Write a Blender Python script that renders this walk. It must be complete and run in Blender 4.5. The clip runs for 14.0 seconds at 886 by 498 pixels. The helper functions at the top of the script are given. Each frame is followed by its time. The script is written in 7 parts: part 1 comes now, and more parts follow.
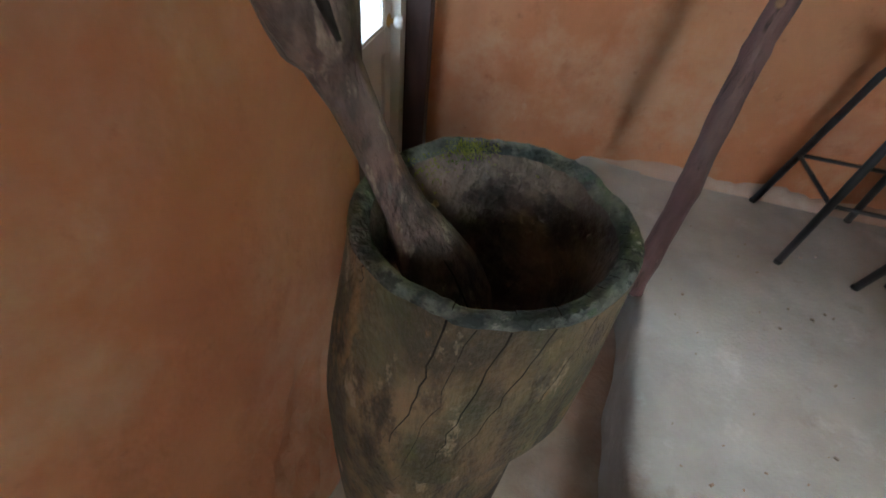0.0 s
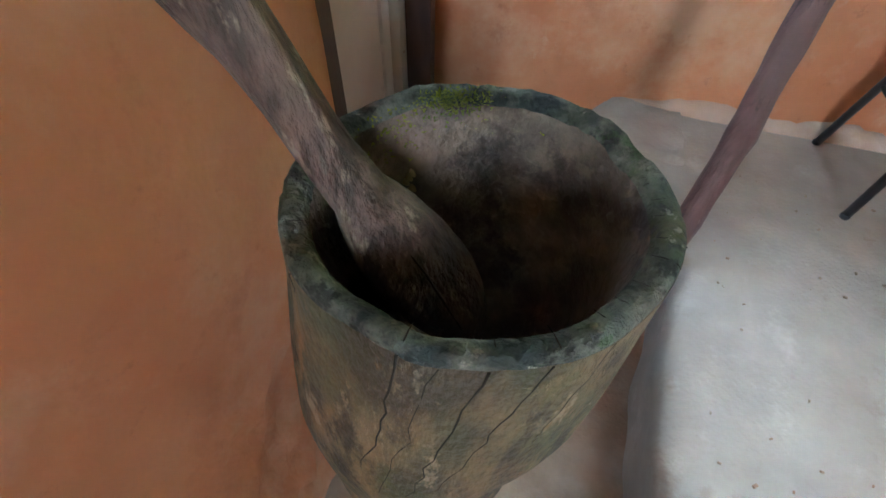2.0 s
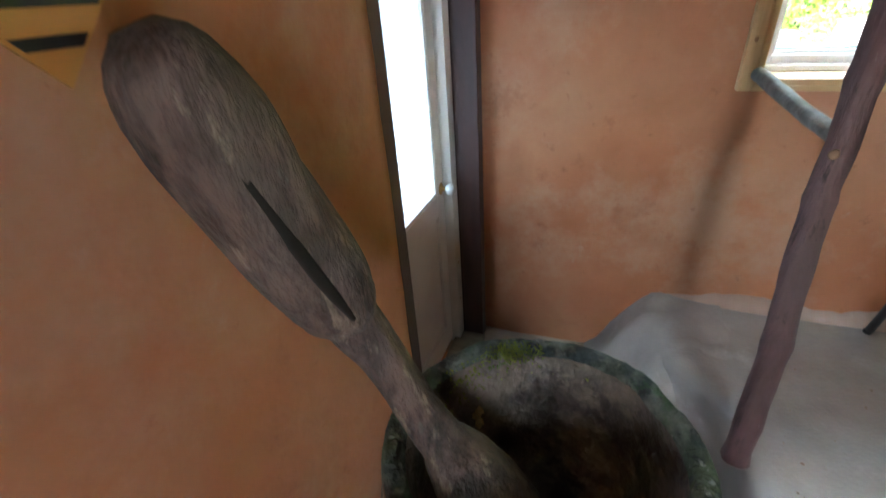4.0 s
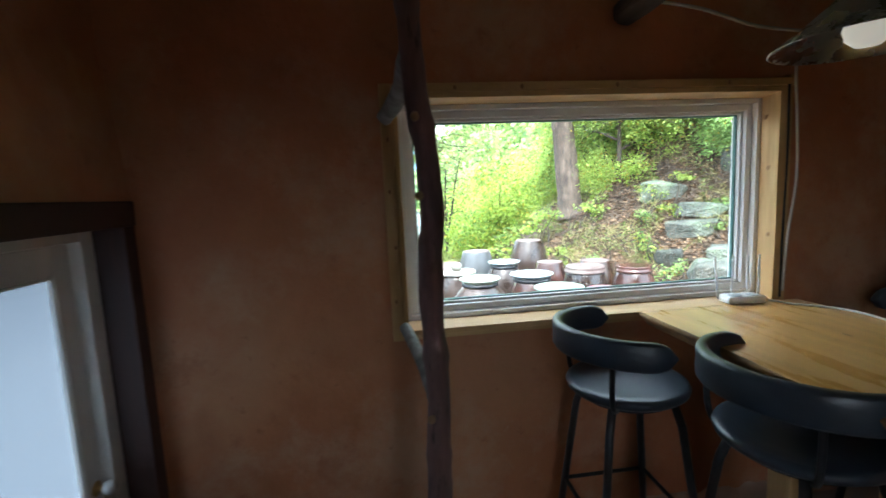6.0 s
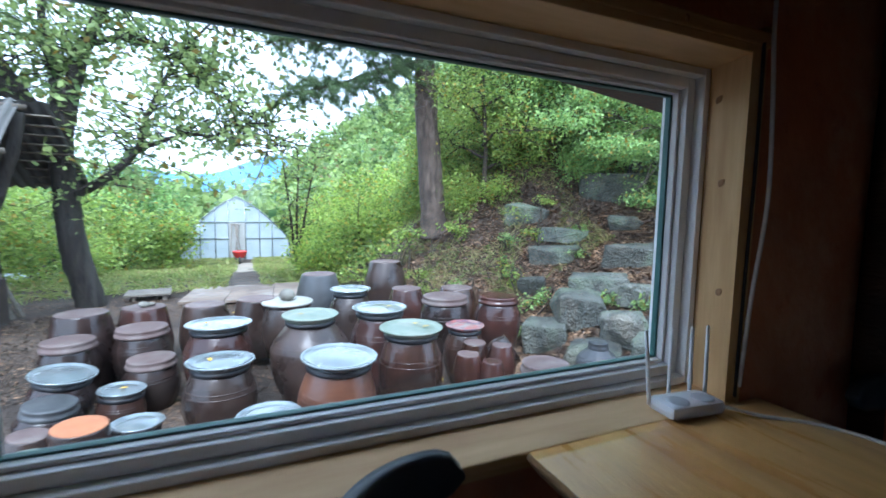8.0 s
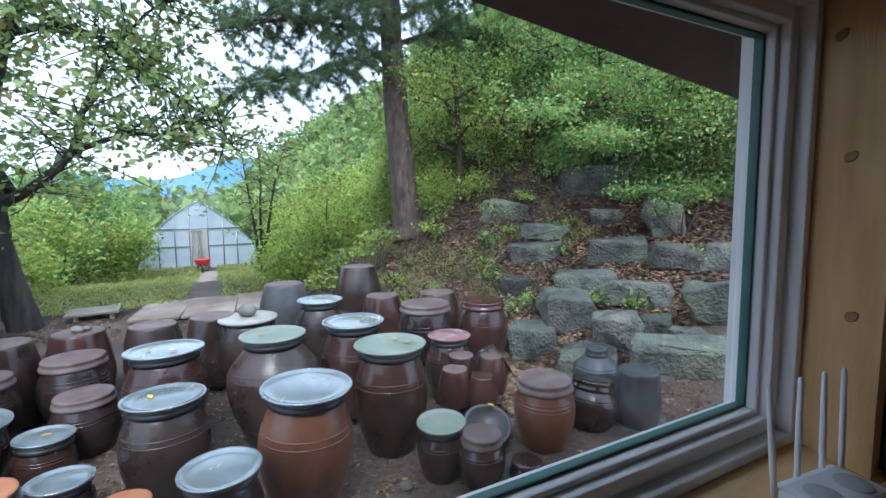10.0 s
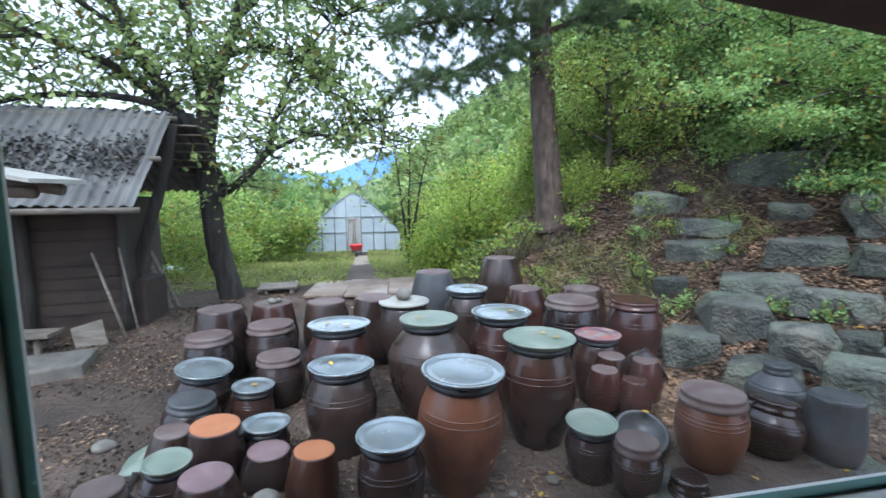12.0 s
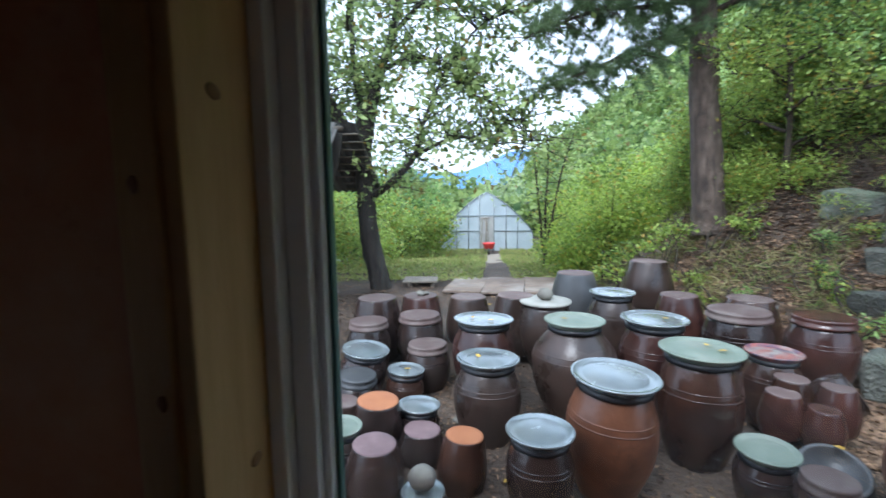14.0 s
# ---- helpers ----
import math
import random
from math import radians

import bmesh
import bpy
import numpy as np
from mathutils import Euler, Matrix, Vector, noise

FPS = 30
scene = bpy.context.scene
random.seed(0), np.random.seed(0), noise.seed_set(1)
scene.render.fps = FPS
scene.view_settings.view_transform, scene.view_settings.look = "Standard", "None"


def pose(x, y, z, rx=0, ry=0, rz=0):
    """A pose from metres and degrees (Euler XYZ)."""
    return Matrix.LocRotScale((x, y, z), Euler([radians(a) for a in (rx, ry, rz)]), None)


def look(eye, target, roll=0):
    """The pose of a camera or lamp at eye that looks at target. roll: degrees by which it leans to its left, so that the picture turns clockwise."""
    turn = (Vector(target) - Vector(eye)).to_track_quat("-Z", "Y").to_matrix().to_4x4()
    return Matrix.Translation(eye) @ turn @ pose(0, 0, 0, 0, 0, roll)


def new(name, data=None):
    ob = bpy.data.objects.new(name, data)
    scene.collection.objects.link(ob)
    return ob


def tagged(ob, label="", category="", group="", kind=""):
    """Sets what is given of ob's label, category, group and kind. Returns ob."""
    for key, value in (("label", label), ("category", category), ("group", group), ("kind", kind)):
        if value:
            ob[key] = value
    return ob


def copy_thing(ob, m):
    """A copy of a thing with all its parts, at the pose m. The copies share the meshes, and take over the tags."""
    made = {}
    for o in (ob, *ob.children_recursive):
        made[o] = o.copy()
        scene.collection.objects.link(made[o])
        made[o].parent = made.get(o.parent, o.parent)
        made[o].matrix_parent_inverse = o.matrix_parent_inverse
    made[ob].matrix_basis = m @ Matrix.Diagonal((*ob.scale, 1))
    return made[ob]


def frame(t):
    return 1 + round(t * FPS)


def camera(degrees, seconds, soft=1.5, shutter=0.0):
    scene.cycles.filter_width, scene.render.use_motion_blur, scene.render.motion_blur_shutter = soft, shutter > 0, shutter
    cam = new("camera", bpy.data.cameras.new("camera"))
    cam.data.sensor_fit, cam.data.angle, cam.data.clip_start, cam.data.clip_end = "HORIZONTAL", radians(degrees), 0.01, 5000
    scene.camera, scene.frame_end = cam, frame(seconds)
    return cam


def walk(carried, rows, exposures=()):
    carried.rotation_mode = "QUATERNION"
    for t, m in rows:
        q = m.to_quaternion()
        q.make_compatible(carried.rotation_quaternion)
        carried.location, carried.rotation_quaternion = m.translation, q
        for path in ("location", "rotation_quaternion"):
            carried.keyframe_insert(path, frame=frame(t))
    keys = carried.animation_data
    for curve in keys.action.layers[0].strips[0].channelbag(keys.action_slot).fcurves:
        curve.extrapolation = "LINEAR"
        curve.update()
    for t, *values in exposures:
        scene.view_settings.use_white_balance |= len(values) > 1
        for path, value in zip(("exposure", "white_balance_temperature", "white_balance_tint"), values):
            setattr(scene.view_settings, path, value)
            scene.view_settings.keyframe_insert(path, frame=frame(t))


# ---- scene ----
cam = camera(89.4, 14.0, shutter=0.4)
PATH = [
    (0, (0.219, 0.204, 1.169), (-0.005, 1.61, -0.235), 7.3),
    (0.5, (0.246, 0.334, 1.085), (0.003, 1.6, -0.444), 5.5),
    (1, (0.25, 0.375, 1.078), (-0.017, 1.591, -0.487), 3.6),
    (1.5, (0.262, 0.39, 1.068), (-0.007, 1.57, -0.524), 3.1),
    (2, (0.259, 0.38, 1.085), (-0.039, 1.589, -0.481), 2.4),
    (2.2, (0.252, 0.371, 1.099), (-0.061, 1.614, -0.436), 2.3),
    (4.3, (0.245, 0.302, 1.325), (-0.401, 1.992, 0.473), -3.6),
    (4.5, (0.243, 0.28, 1.349), (-0.364, 2.038, 0.614), -4.2),
    (5, (0.311, 0.254, 1.412), (-0.055, 2.159, 0.925), -4.5),
    (5.5, (0.457, 0.302, 1.468), (0.45, 2.276, 1.147), -3.7),
    (6, (0.652, 0.421, 1.503), (0.899, 2.391, 1.259), -2.7),
    (6.5, (0.758, 0.581, 1.485), (1.135, 2.531, 1.254), -2.1),
    (7, (0.86, 0.877, 1.487), (1.386, 2.796, 1.279), -1.5),
    (7.5, (1.069, 1.172, 1.484), (1.708, 3.056, 1.271), -1.2),
    (8, (1.186, 1.44, 1.47), (1.991, 3.262, 1.283), 1.1),
    (8.2, (1.21, 1.557, 1.47), (2.072, 3.353, 1.295), 1.8),
    (10.3, (1.318, 1.869, 1.469), (2.225, 3.640, 1.273), -1.0),
    (10.5, (1.284, 1.856, 1.489), (2.141, 3.651, 1.29), -1.1),
    (11, (1.251, 1.852, 1.497), (1.964, 3.710, 1.3), -1.1),
    (11.5, (1.196, 1.865, 1.504), (1.727, 3.781, 1.289), -0.7),
    (12, (1.164, 1.868, 1.494), (1.522, 3.823, 1.266), -0.5),
    (12.5, (1.142, 1.86, 1.505), (1.349, 3.821, 1.27), -0.3),
    (13, (1.107, 1.85, 1.505), (1.234, 3.832, 1.27), -0.2),
    (13.5, (1.061, 1.836, 1.501), (1.089, 3.822, 1.263), -0.1),
    (14, (1.016, 1.796, 1.504), (0.804, 3.772, 1.277), -0.7),
]
EXPOSURES = [(0.0, 4.95, 6150, 5), (0.5, 5.5, 5950, 4), (1.0, 5.75, 5750, 3), (2.2, 5.75, 5750, 3), (4.3, 5.1, 5750, 3), (5.0, 4.45, 5500, 3), (5.5, 3.55, 5600, 4), (6.0, 3.1, 5750, 4), (6.5, 2.95, 5850, 4), (7.0, 2.55, 5850, 4), (7.5, 1.95, 5500, 6), (8.2, 1.5, 5050, 11), (10.3, 0.95, 5400, 13), (12.0, 0.98, 5450, 13), (13.0, 0.93, 5450, 13), (13.5, 0.92, 5500, 13), (14.0, 1.05, 5500, 12)]
walk(cam, [(t, look(eye, target, roll)) for t, eye, target, roll in PATH], EXPOSURES)

# ---- world, sun, lights ----
world = bpy.data.worlds.new("world")
scene.world = world
world.use_nodes = True
wt = world.node_tree
sky = wt.nodes.new("ShaderNodeTexSky")
sky.sky_type = 'NISHITA'
sky.sun_disc = False
sky.sun_elevation, sky.sun_rotation = radians(48), radians(200)
sky.air_density, sky.dust_density, sky.ozone_density = 1.0, 5.0, 1.0
# thin even cloud over the clear sky
cloud = wt.nodes.new("ShaderNodeMix")
cloud.data_type = 'RGBA'
cloud.inputs["Factor"].default_value = 0.8
cloud.inputs["B"].default_value = (9.0, 9.6, 10.4, 1)
wt.links.new(sky.outputs[0], cloud.inputs["A"])
wt.links.new(cloud.outputs["Result"], wt.nodes["Background"].inputs[0])
wt.nodes["Background"].inputs[1].default_value = 0.13
sun_data = bpy.data.lights.new("sun", 'SUN')
sun_data.energy, sun_data.angle, sun_data.color = 1.4, radians(25), (1.0, 0.96, 0.9)
sun = new("sun", sun_data)
sun.matrix_world = look((-6, -14, 20), (0, 0, 0))


# ---- materials ----
def nodes_of(name):
    m = bpy.data.materials.new(name)
    m.use_nodes = True
    nt = m.node_tree
    return m, nt, nt.nodes["Principled BSDF"]


def surface(name, c1, c2, scale=6.0, rough=(0.6, 0.8), bump=0.3, fine=60.0, stain=None, stain_scale=1.2, stain_amt=0.5,
            metallic=0.0, stretch=(1, 1, 1), coords="Object", vary=0.0, island=False, coat=0.0, bump_dist=0.01, streak=None, hard=0.0, blots=()):
    m, nt, b = nodes_of(name)
    N, L = nt.nodes.new, nt.links.new
    if coords == "World":
        src = N("ShaderNodeNewGeometry").outputs["Position"]
    else:
        src = N("ShaderNodeTexCoord").outputs["Object"]
    mp = N("ShaderNodeMapping")
    mp.inputs["Scale"].default_value = stretch
    L(src, mp.inputs["Vector"])
    vec = mp.outputs[0]
    info = N("ShaderNodeObjectInfo")
    if coords != "World":
        add = N("ShaderNodeVectorMath")
        add.operation = 'MULTIPLY_ADD'
        L(info.outputs["Random"], add.inputs[0])
        add.inputs[1].default_value = (37, 21, 13)
        L(vec, add.inputs[2])
        vec = add.outputs[0]
    n1 = N("ShaderNodeTexNoise")
    n1.inputs["Scale"].default_value, n1.inputs["Detail"].default_value, n1.inputs["Roughness"].default_value = scale, 6, 0.6
    L(vec, n1.inputs["Vector"])
    ramp = N("ShaderNodeValToRGB")
    ramp.color_ramp.elements[0].position, ramp.color_ramp.elements[1].position = 0.35 + hard * 0.1, 0.68 - hard * 0.1
    ramp.color_ramp.elements[0].color, ramp.color_ramp.elements[1].color = (*c1, 1), (*c2, 1)
    L(n1.outputs["Fac"], ramp.inputs["Fac"])
    col = ramp.outputs["Color"]
    if stain:
        n3 = N("ShaderNodeTexNoise")
        n3.inputs["Scale"].default_value, n3.inputs["Detail"].default_value = stain_scale, 5
        L(vec, n3.inputs["Vector"])
        r3 = N("ShaderNodeMapRange")
        r3.inputs["From Min"].default_value, r3.inputs["From Max"].default_value = 0.48, 0.66
        r3.inputs["To Max"].default_value = stain_amt
        L(n3.outputs["Fac"], r3.inputs["Value"])
        mx = N("ShaderNodeMix")
        mx.data_type = 'RGBA'
        L(r3.outputs[0], mx.inputs["Factor"])
        L(col, mx.inputs["A"])
        mx.inputs["B"].default_value = (*stain, 1)
        col = mx.outputs["Result"]
    for bc, bs, lo, hi, amt in blots:
        n5, r5, m5 = N("ShaderNodeTexNoise"), N("ShaderNodeMapRange"), N("ShaderNodeMix")
        n5.inputs["Scale"].default_value, n5.inputs["Detail"].default_value, n5.inputs["Roughness"].default_value = bs, 8, 0.68
        sh = N("ShaderNodeVectorMath")
        sh.inputs[1].default_value = (bs * 1.7, bs * 0.9, bs * 2.3)
        L(vec, sh.inputs[0])
        L(sh.outputs[0], n5.inputs["Vector"])
        r5.inputs["From Min"].default_value, r5.inputs["From Max"].default_value, r5.inputs["To Max"].default_value = lo, hi, amt
        L(n5.outputs["Fac"], r5.inputs["Value"])
        m5.data_type = 'RGBA'
        L(r5.outputs[0], m5.inputs["Factor"])
        L(col, m5.inputs["A"])
        m5.inputs["B"].default_value = (*bc, 1)
        col = m5.outputs["Result"]
    if streak:
        n4 = N("ShaderNodeTexNoise")
        n4.inputs["Scale"].default_value, n4.inputs["Detail"].default_value, n4.inputs["Distortion"].default_value = 3.2, 8, 0.35
        L(vec, n4.inputs["Vector"])
        r4 = N("ShaderNodeMapRange")
        r4.inputs["From Min"].default_value, r4.inputs["From Max"].default_value, r4.inputs["To Max"].default_value = 0.56, 0.74, 0.4
        L(n4.outputs["Fac"], r4.inputs["Value"])
        m4 = N("ShaderNodeMix")
        m4.data_type = 'RGBA'
        L(r4.outputs[0], m4.inputs["Factor"])
        L(col, m4.inputs["A"])
        m4.inputs["B"].default_value = (*streak, 1)
        col = m4.outputs["Result"]
    if vary:
        hs = N("ShaderNodeHueSaturation")
        mr = N("ShaderNodeMapRange")
        mr.inputs["To Min"].default_value, mr.inputs["To Max"].default_value = 1 - vary, 1 + vary
        if island:
            L(N("ShaderNodeNewGeometry").outputs["Random Per Island"], mr.inputs["Value"])
        else:
            L(info.outputs["Random"], mr.inputs["Value"])
        L(mr.outputs[0], hs.inputs["Value"])
        L(col, hs.inputs["Color"])
        col = hs.outputs[0]
    L(col, b.inputs["Base Color"])
    n2 = N("ShaderNodeTexNoise")
    n2.inputs["Scale"].default_value, n2.inputs["Detail"].default_value = fine, 4
    L(vec, n2.inputs["Vector"])
    rr = N("ShaderNodeMapRange")
    rr.inputs["From Min"].default_value, rr.inputs["From Max"].default_value = 0.3, 0.7
    rr.inputs["To Min"].default_value, rr.inputs["To Max"].default_value = rough
    L(n1.outputs["Fac"], rr.inputs["Value"])
    L(rr.outputs[0], b.inputs["Roughness"])
    ad = N("ShaderNodeMath")
    ad.operation = 'ADD'
    L(n1.outputs["Fac"], ad.inputs[0])
    L(n2.outputs["Fac"], ad.inputs[1])
    bp = N("ShaderNodeBump")
    bp.inputs["Strength"].default_value, bp.inputs["Distance"].default_value = bump, bump_dist
    L(ad.outputs[0], bp.inputs["Height"])
    L(bp.outputs[0], b.inputs["Normal"])
    b.inputs["Metallic"].default_value = metallic
    b.inputs["Coat Weight"].default_value = coat
    b.inputs["Coat Roughness"].default_value = 0.25
    return m


def leaf_mat(name, dark, light, odd=None, odd_amt=0.06):
    """Thin leaves that let some light through, varied leaf by leaf and in patches."""
    m, nt, b = nodes_of(name)
    N, L = nt.nodes.new, nt.links.new
    geo = N("ShaderNodeNewGeometry")
    n1 = N("ShaderNodeTexNoise")
    n1.inputs["Scale"].default_value, n1.inputs["Detail"].default_value = 0.9, 3
    L(geo.outputs["Position"], n1.inputs["Vector"])
    mix = N("ShaderNodeMath")
    mix.operation = 'MULTIPLY_ADD'
    L(geo.outputs["Random Per Island"], mix.inputs[0])
    mix.inputs[1].default_value = 0.62
    L(n1.outputs["Fac"], mix.inputs[2])
    ramp = N("ShaderNodeValToRGB")
    e = ramp.color_ramp.elements
    e[0].position, e[1].position = 0.45, 1.0
    e[0].color, e[1].color = (*dark, 1), (*light, 1)
    L(mix.outputs[0], ramp.inputs["Fac"])
    col = ramp.outputs["Color"]
    if odd:
        lt = N("ShaderNodeMath")
        lt.operation = 'LESS_THAN'
        L(geo.outputs["Random Per Island"], lt.inputs[0])
        lt.inputs[1].default_value = odd_amt
        mx = N("ShaderNodeMix")
        mx.data_type = 'RGBA'
        L(lt.outputs[0], mx.inputs["Factor"])
        L(col, mx.inputs["A"])
        mx.inputs["B"].default_value = (*odd, 1)
        col = mx.outputs["Result"]
    L(col, b.inputs["Base Color"])
    b.inputs["Roughness"].default_value = 0.5
    tr = N("ShaderNodeBsdfTranslucent")
    L(col, tr.inputs["Color"])
    ms = N("ShaderNodeMixShader")
    ms.inputs[0].default_value = 0.45
    L(b.outputs[0], ms.inputs[1])
    L(tr.outputs[0], ms.inputs[2])
    L(ms.outputs[0], nt.nodes["Material Output"].inputs["Surface"])
    return m


M_MUD = surface("mud_plaster", (0.43, 0.162, 0.070), (0.56, 0.25, 0.118), 1.7, (0.85, 0.95), 0.6, 6.0, (0.47, 0.27, 0.155), 0.8, 0.7, coords="World", bump_dist=0.02, streak=(0.32, 0.11, 0.045), blots=(((0.53, 0.33, 0.205), 1.7, 0.50, 0.64, 0.75), ((0.55, 0.38, 0.27), 8.0, 0.64, 0.71, 0.35), ((0.22, 0.085, 0.04), 13.0, 0.62, 0.72, 0.5), ((0.44, 0.14, 0.062), 0.7, 0.48, 0.62, 0.6), ((0.30, 0.10, 0.045), 4.5, 0.60, 0.70, 0.45)))
M_CONC = surface("concrete_floor", (0.35, 0.318, 0.28), (0.48, 0.45, 0.405), 3.5, (0.75, 0.9), 0.35, 70.0, (0.40, 0.33, 0.27), 1.6, 0.4, coords="World", bump_dist=0.006, blots=(((0.30, 0.24, 0.19), 6.0, 0.62, 0.70, 0.5), ((0.62, 0.60, 0.56), 4.0, 0.58, 0.7, 0.5), ((0.20, 0.15, 0.11), 45.0, 0.70, 0.73, 0.7)))
M_EARTHFLOOR = surface("earth_floor", (0.26, 0.20, 0.15), (0.42, 0.35, 0.28), 5.0, (0.8, 0.95), 0.5, 60.0, (0.40, 0.18, 0.09), 2.0, 0.5, coords="World")
M_PINE = surface("pine_board", (0.55, 0.34, 0.14), (0.68, 0.46, 0.22), 3.0, (0.5, 0.65), 0.15, 30.0, (0.45, 0.25, 0.09), 2.0, 0.5, stretch=(1, 6, 6))
M_PINEV = surface("pine_board_upright", (0.55, 0.34, 0.14), (0.68, 0.46, 0.22), 3.0, (0.5, 0.65), 0.15, 30.0, (0.45, 0.25, 0.09), 2.0, 0.5, stretch=(8, 8, 1))
M_KNOT = surface("pine_knot", (0.26, 0.13, 0.05), (0.36, 0.20, 0.085), 30.0, (0.5, 0.7), 0.2)
M_SLAB = surface("oiled_slab_wood", (0.70, 0.37, 0.10), (0.84, 0.53, 0.185), 2.2, (0.24, 0.38), 0.12, 24.0, (0.46, 0.22, 0.06), 1.6, 0.5, stretch=(7, 1, 7), coat=0.3)
M_BARK_EDGE = surface("live_edge", (0.10, 0.05, 0.02), (0.42, 0.23, 0.08), 9.0, (0.6, 0.9), 0.7, 40.0, stretch=(3, 1, 3))
M_BROWNFRAME = surface("dark_brown_paint", (0.045, 0.022, 0.018), (0.07, 0.034, 0.028), 4.0, (0.45, 0.6), 0.15, 40.0, stretch=(6, 6, 1))
M_WHITE = surface("white_door_paint", (0.70, 0.67, 0.62), (0.80, 0.78, 0.74), 2.5, (0.4, 0.55), 0.08, 50.0, (0.55, 0.48, 0.40), 1.5, 0.35)
M_VINYL = surface("white_vinyl", (0.74, 0.74, 0.73), (0.82, 0.82, 0.82), 3.0, (0.3, 0.42), 0.03, 60.0, (0.62, 0.60, 0.56), 2.0, 0.4)
M_GASKET = surface("green_gasket", (0.04, 0.12, 0.105), (0.06, 0.17, 0.15), 12.0, (0.4, 0.5), 0.05)
M_BLACK = surface("black_paint_metal", (0.012, 0.013, 0.016), (0.022, 0.024, 0.028), 12.0, (0.35, 0.5), 0.05, 90.0)
# black seat; the sky's blue reflection is mixed into its base colour
M_SEAT = surface("black_seat_sky_tint", (0.020, 0.030, 0.042), (0.034, 0.048, 0.066), 5.0, (0.30, 0.42), 0.06, 120.0, (0.05, 0.06, 0.07), 6.0, 0.4)
M_POLE = surface("debarked_pole", (0.07, 0.032, 0.029), (0.20, 0.105, 0.095), 7.0, (0.6, 0.8), 0.6, 35.0, (0.15, 0.10, 0.085), 3.0, 0.45, stretch=(2, 2, 0.5), blots=(((0.28, 0.22, 0.19), 12.0, 0.65, 0.71, 0.7), ((0.02, 0.012, 0.011), 8.0, 0.58, 0.66, 0.8)))
M_CUTWOOD = surface("cut_wood_face", (0.20, 0.11, 0.055), (0.30, 0.18, 0.09), 20.0, (0.6, 0.8), 0.2)
M_GREYBARK = surface("grey_bark_stub", (0.13, 0.12, 0.10), (0.30, 0.30, 0.27), 14.0, (0.7, 0.9), 0.6, 50.0)
M_MORTAR = surface("weathered_log", (0.058, 0.045, 0.027), (0.24, 0.17, 0.09), 5.0, (0.65, 0.9), 0.9, 55.0, (0.072, 0.082, 0.036), 3.5, 0.6, stretch=(2.2, 2.2, 0.9), bump_dist=0.014, hard=0.6, blots=(((0.34, 0.27, 0.18), 7.0, 0.58, 0.63, 0.75), ((0.026, 0.022, 0.016), 4.1, 0.53, 0.62, 0.8), ((0.08, 0.10, 0.03), 4.0, 0.58, 0.7, 0.5), ((0.28, 0.16, 0.065), 5.0, 0.57, 0.64, 0.6), ((0.36, 0.31, 0.24), 40.0, 0.68, 0.72, 0.6)))
M_MORTAR_IN = surface("mortar_hollow", (0.085, 0.068, 0.053), (0.29, 0.23, 0.175), 9.0, (0.45, 0.8), 0.8, 45.0, (0.10, 0.08, 0.06), 6.0, 0.5, hard=0.4, bump_dist=0.02, blots=(((0.018, 0.014, 0.012), 8.0, 0.55, 0.64, 0.75), ((0.24, 0.20, 0.15), 9.9, 0.64, 0.70, 0.6), ((0.42, 0.44, 0.44), 60.0, 0.69, 0.72, 0.9)))
M_RIM = surface("mortar_rim", (0.030, 0.044, 0.044), (0.18, 0.20, 0.17), 20.0, (0.6, 0.85), 0.9, 60.0, (0.10, 0.12, 0.04), 6.0, 0.7, hard=0.75, bump_dist=0.018, blots=(((0.012, 0.014, 0.014), 22.0, 0.54, 0.6, 0.85), ((0.34, 0.34, 0.29), 34.2, 0.62, 0.66, 0.85), ((0.06, 0.13, 0.05), 14.0, 0.58, 0.64, 0.7)))
M_MOSS = surface("moss", (0.10, 0.14, 0.015), (0.30, 0.34, 0.04), 40.0, (0.9, 1.0), 0.9, 160.0)
M_CRACK = surface("dark_crack", (0.008, 0.006, 0.004), (0.02, 0.015, 0.01), 20.0, (0.9, 1.0), 0.1)
M_PESTLE = surface("pestle_wood", (0.055, 0.037, 0.029), (0.17, 0.115, 0.092), 18.0, (0.5, 0.75), 0.8, 60.0, (0.17, 0.13, 0.1), 5.0, 0.5, stretch=(2, 2, 0.7), hard=0.75, bump_dist=0.012, blots=(((0.33, 0.27, 0.20), 14.0, 0.59, 0.65, 0.75), ((0.018, 0.015, 0.013), 8.3, 0.54, 0.63, 0.8), ((0.13, 0.14, 0.12), 12.0, 0.64, 0.69, 0.5)))
M_FUNGUS = surface("pale_fungus", (0.6, 0.45, 0.2), (0.75, 0.6, 0.32), 30.0, (0.5, 0.7), 0.1)
M_SIGN = surface("orange_board", (0.55, 0.25, 0.055), (0.62, 0.30, 0.08), 3.0, (0.4, 0.55), 0.05, 40.0, (0.48, 0.22, 0.05), 2.0, 0.4)
M_INK = surface("black_print", (0.012, 0.012, 0.014), (0.025, 0.024, 0.026), 8.0, (0.4, 0.55), 0.03)
M_BRASS = surface("worn_brass", (0.40, 0.26, 0.09), (0.55, 0.38, 0.15), 20.0, (0.25, 0.45), 0.05, metallic=1.0)
M_PORC = surface("white_porcelain", (0.72, 0.72, 0.70), (0.8, 0.8, 0.78), 8.0, (0.12, 0.2), 0.0)
M_PLASTIC = surface("white_plastic", (0.78, 0.79, 0.82), (0.84, 0.85, 0.87), 8.0, (0.3, 0.4), 0.02)
M_GREYP = surface("grey_plastic", (0.42, 0.44, 0.47), (0.52, 0.54, 0.57), 8.0, (0.35, 0.5), 0.02)
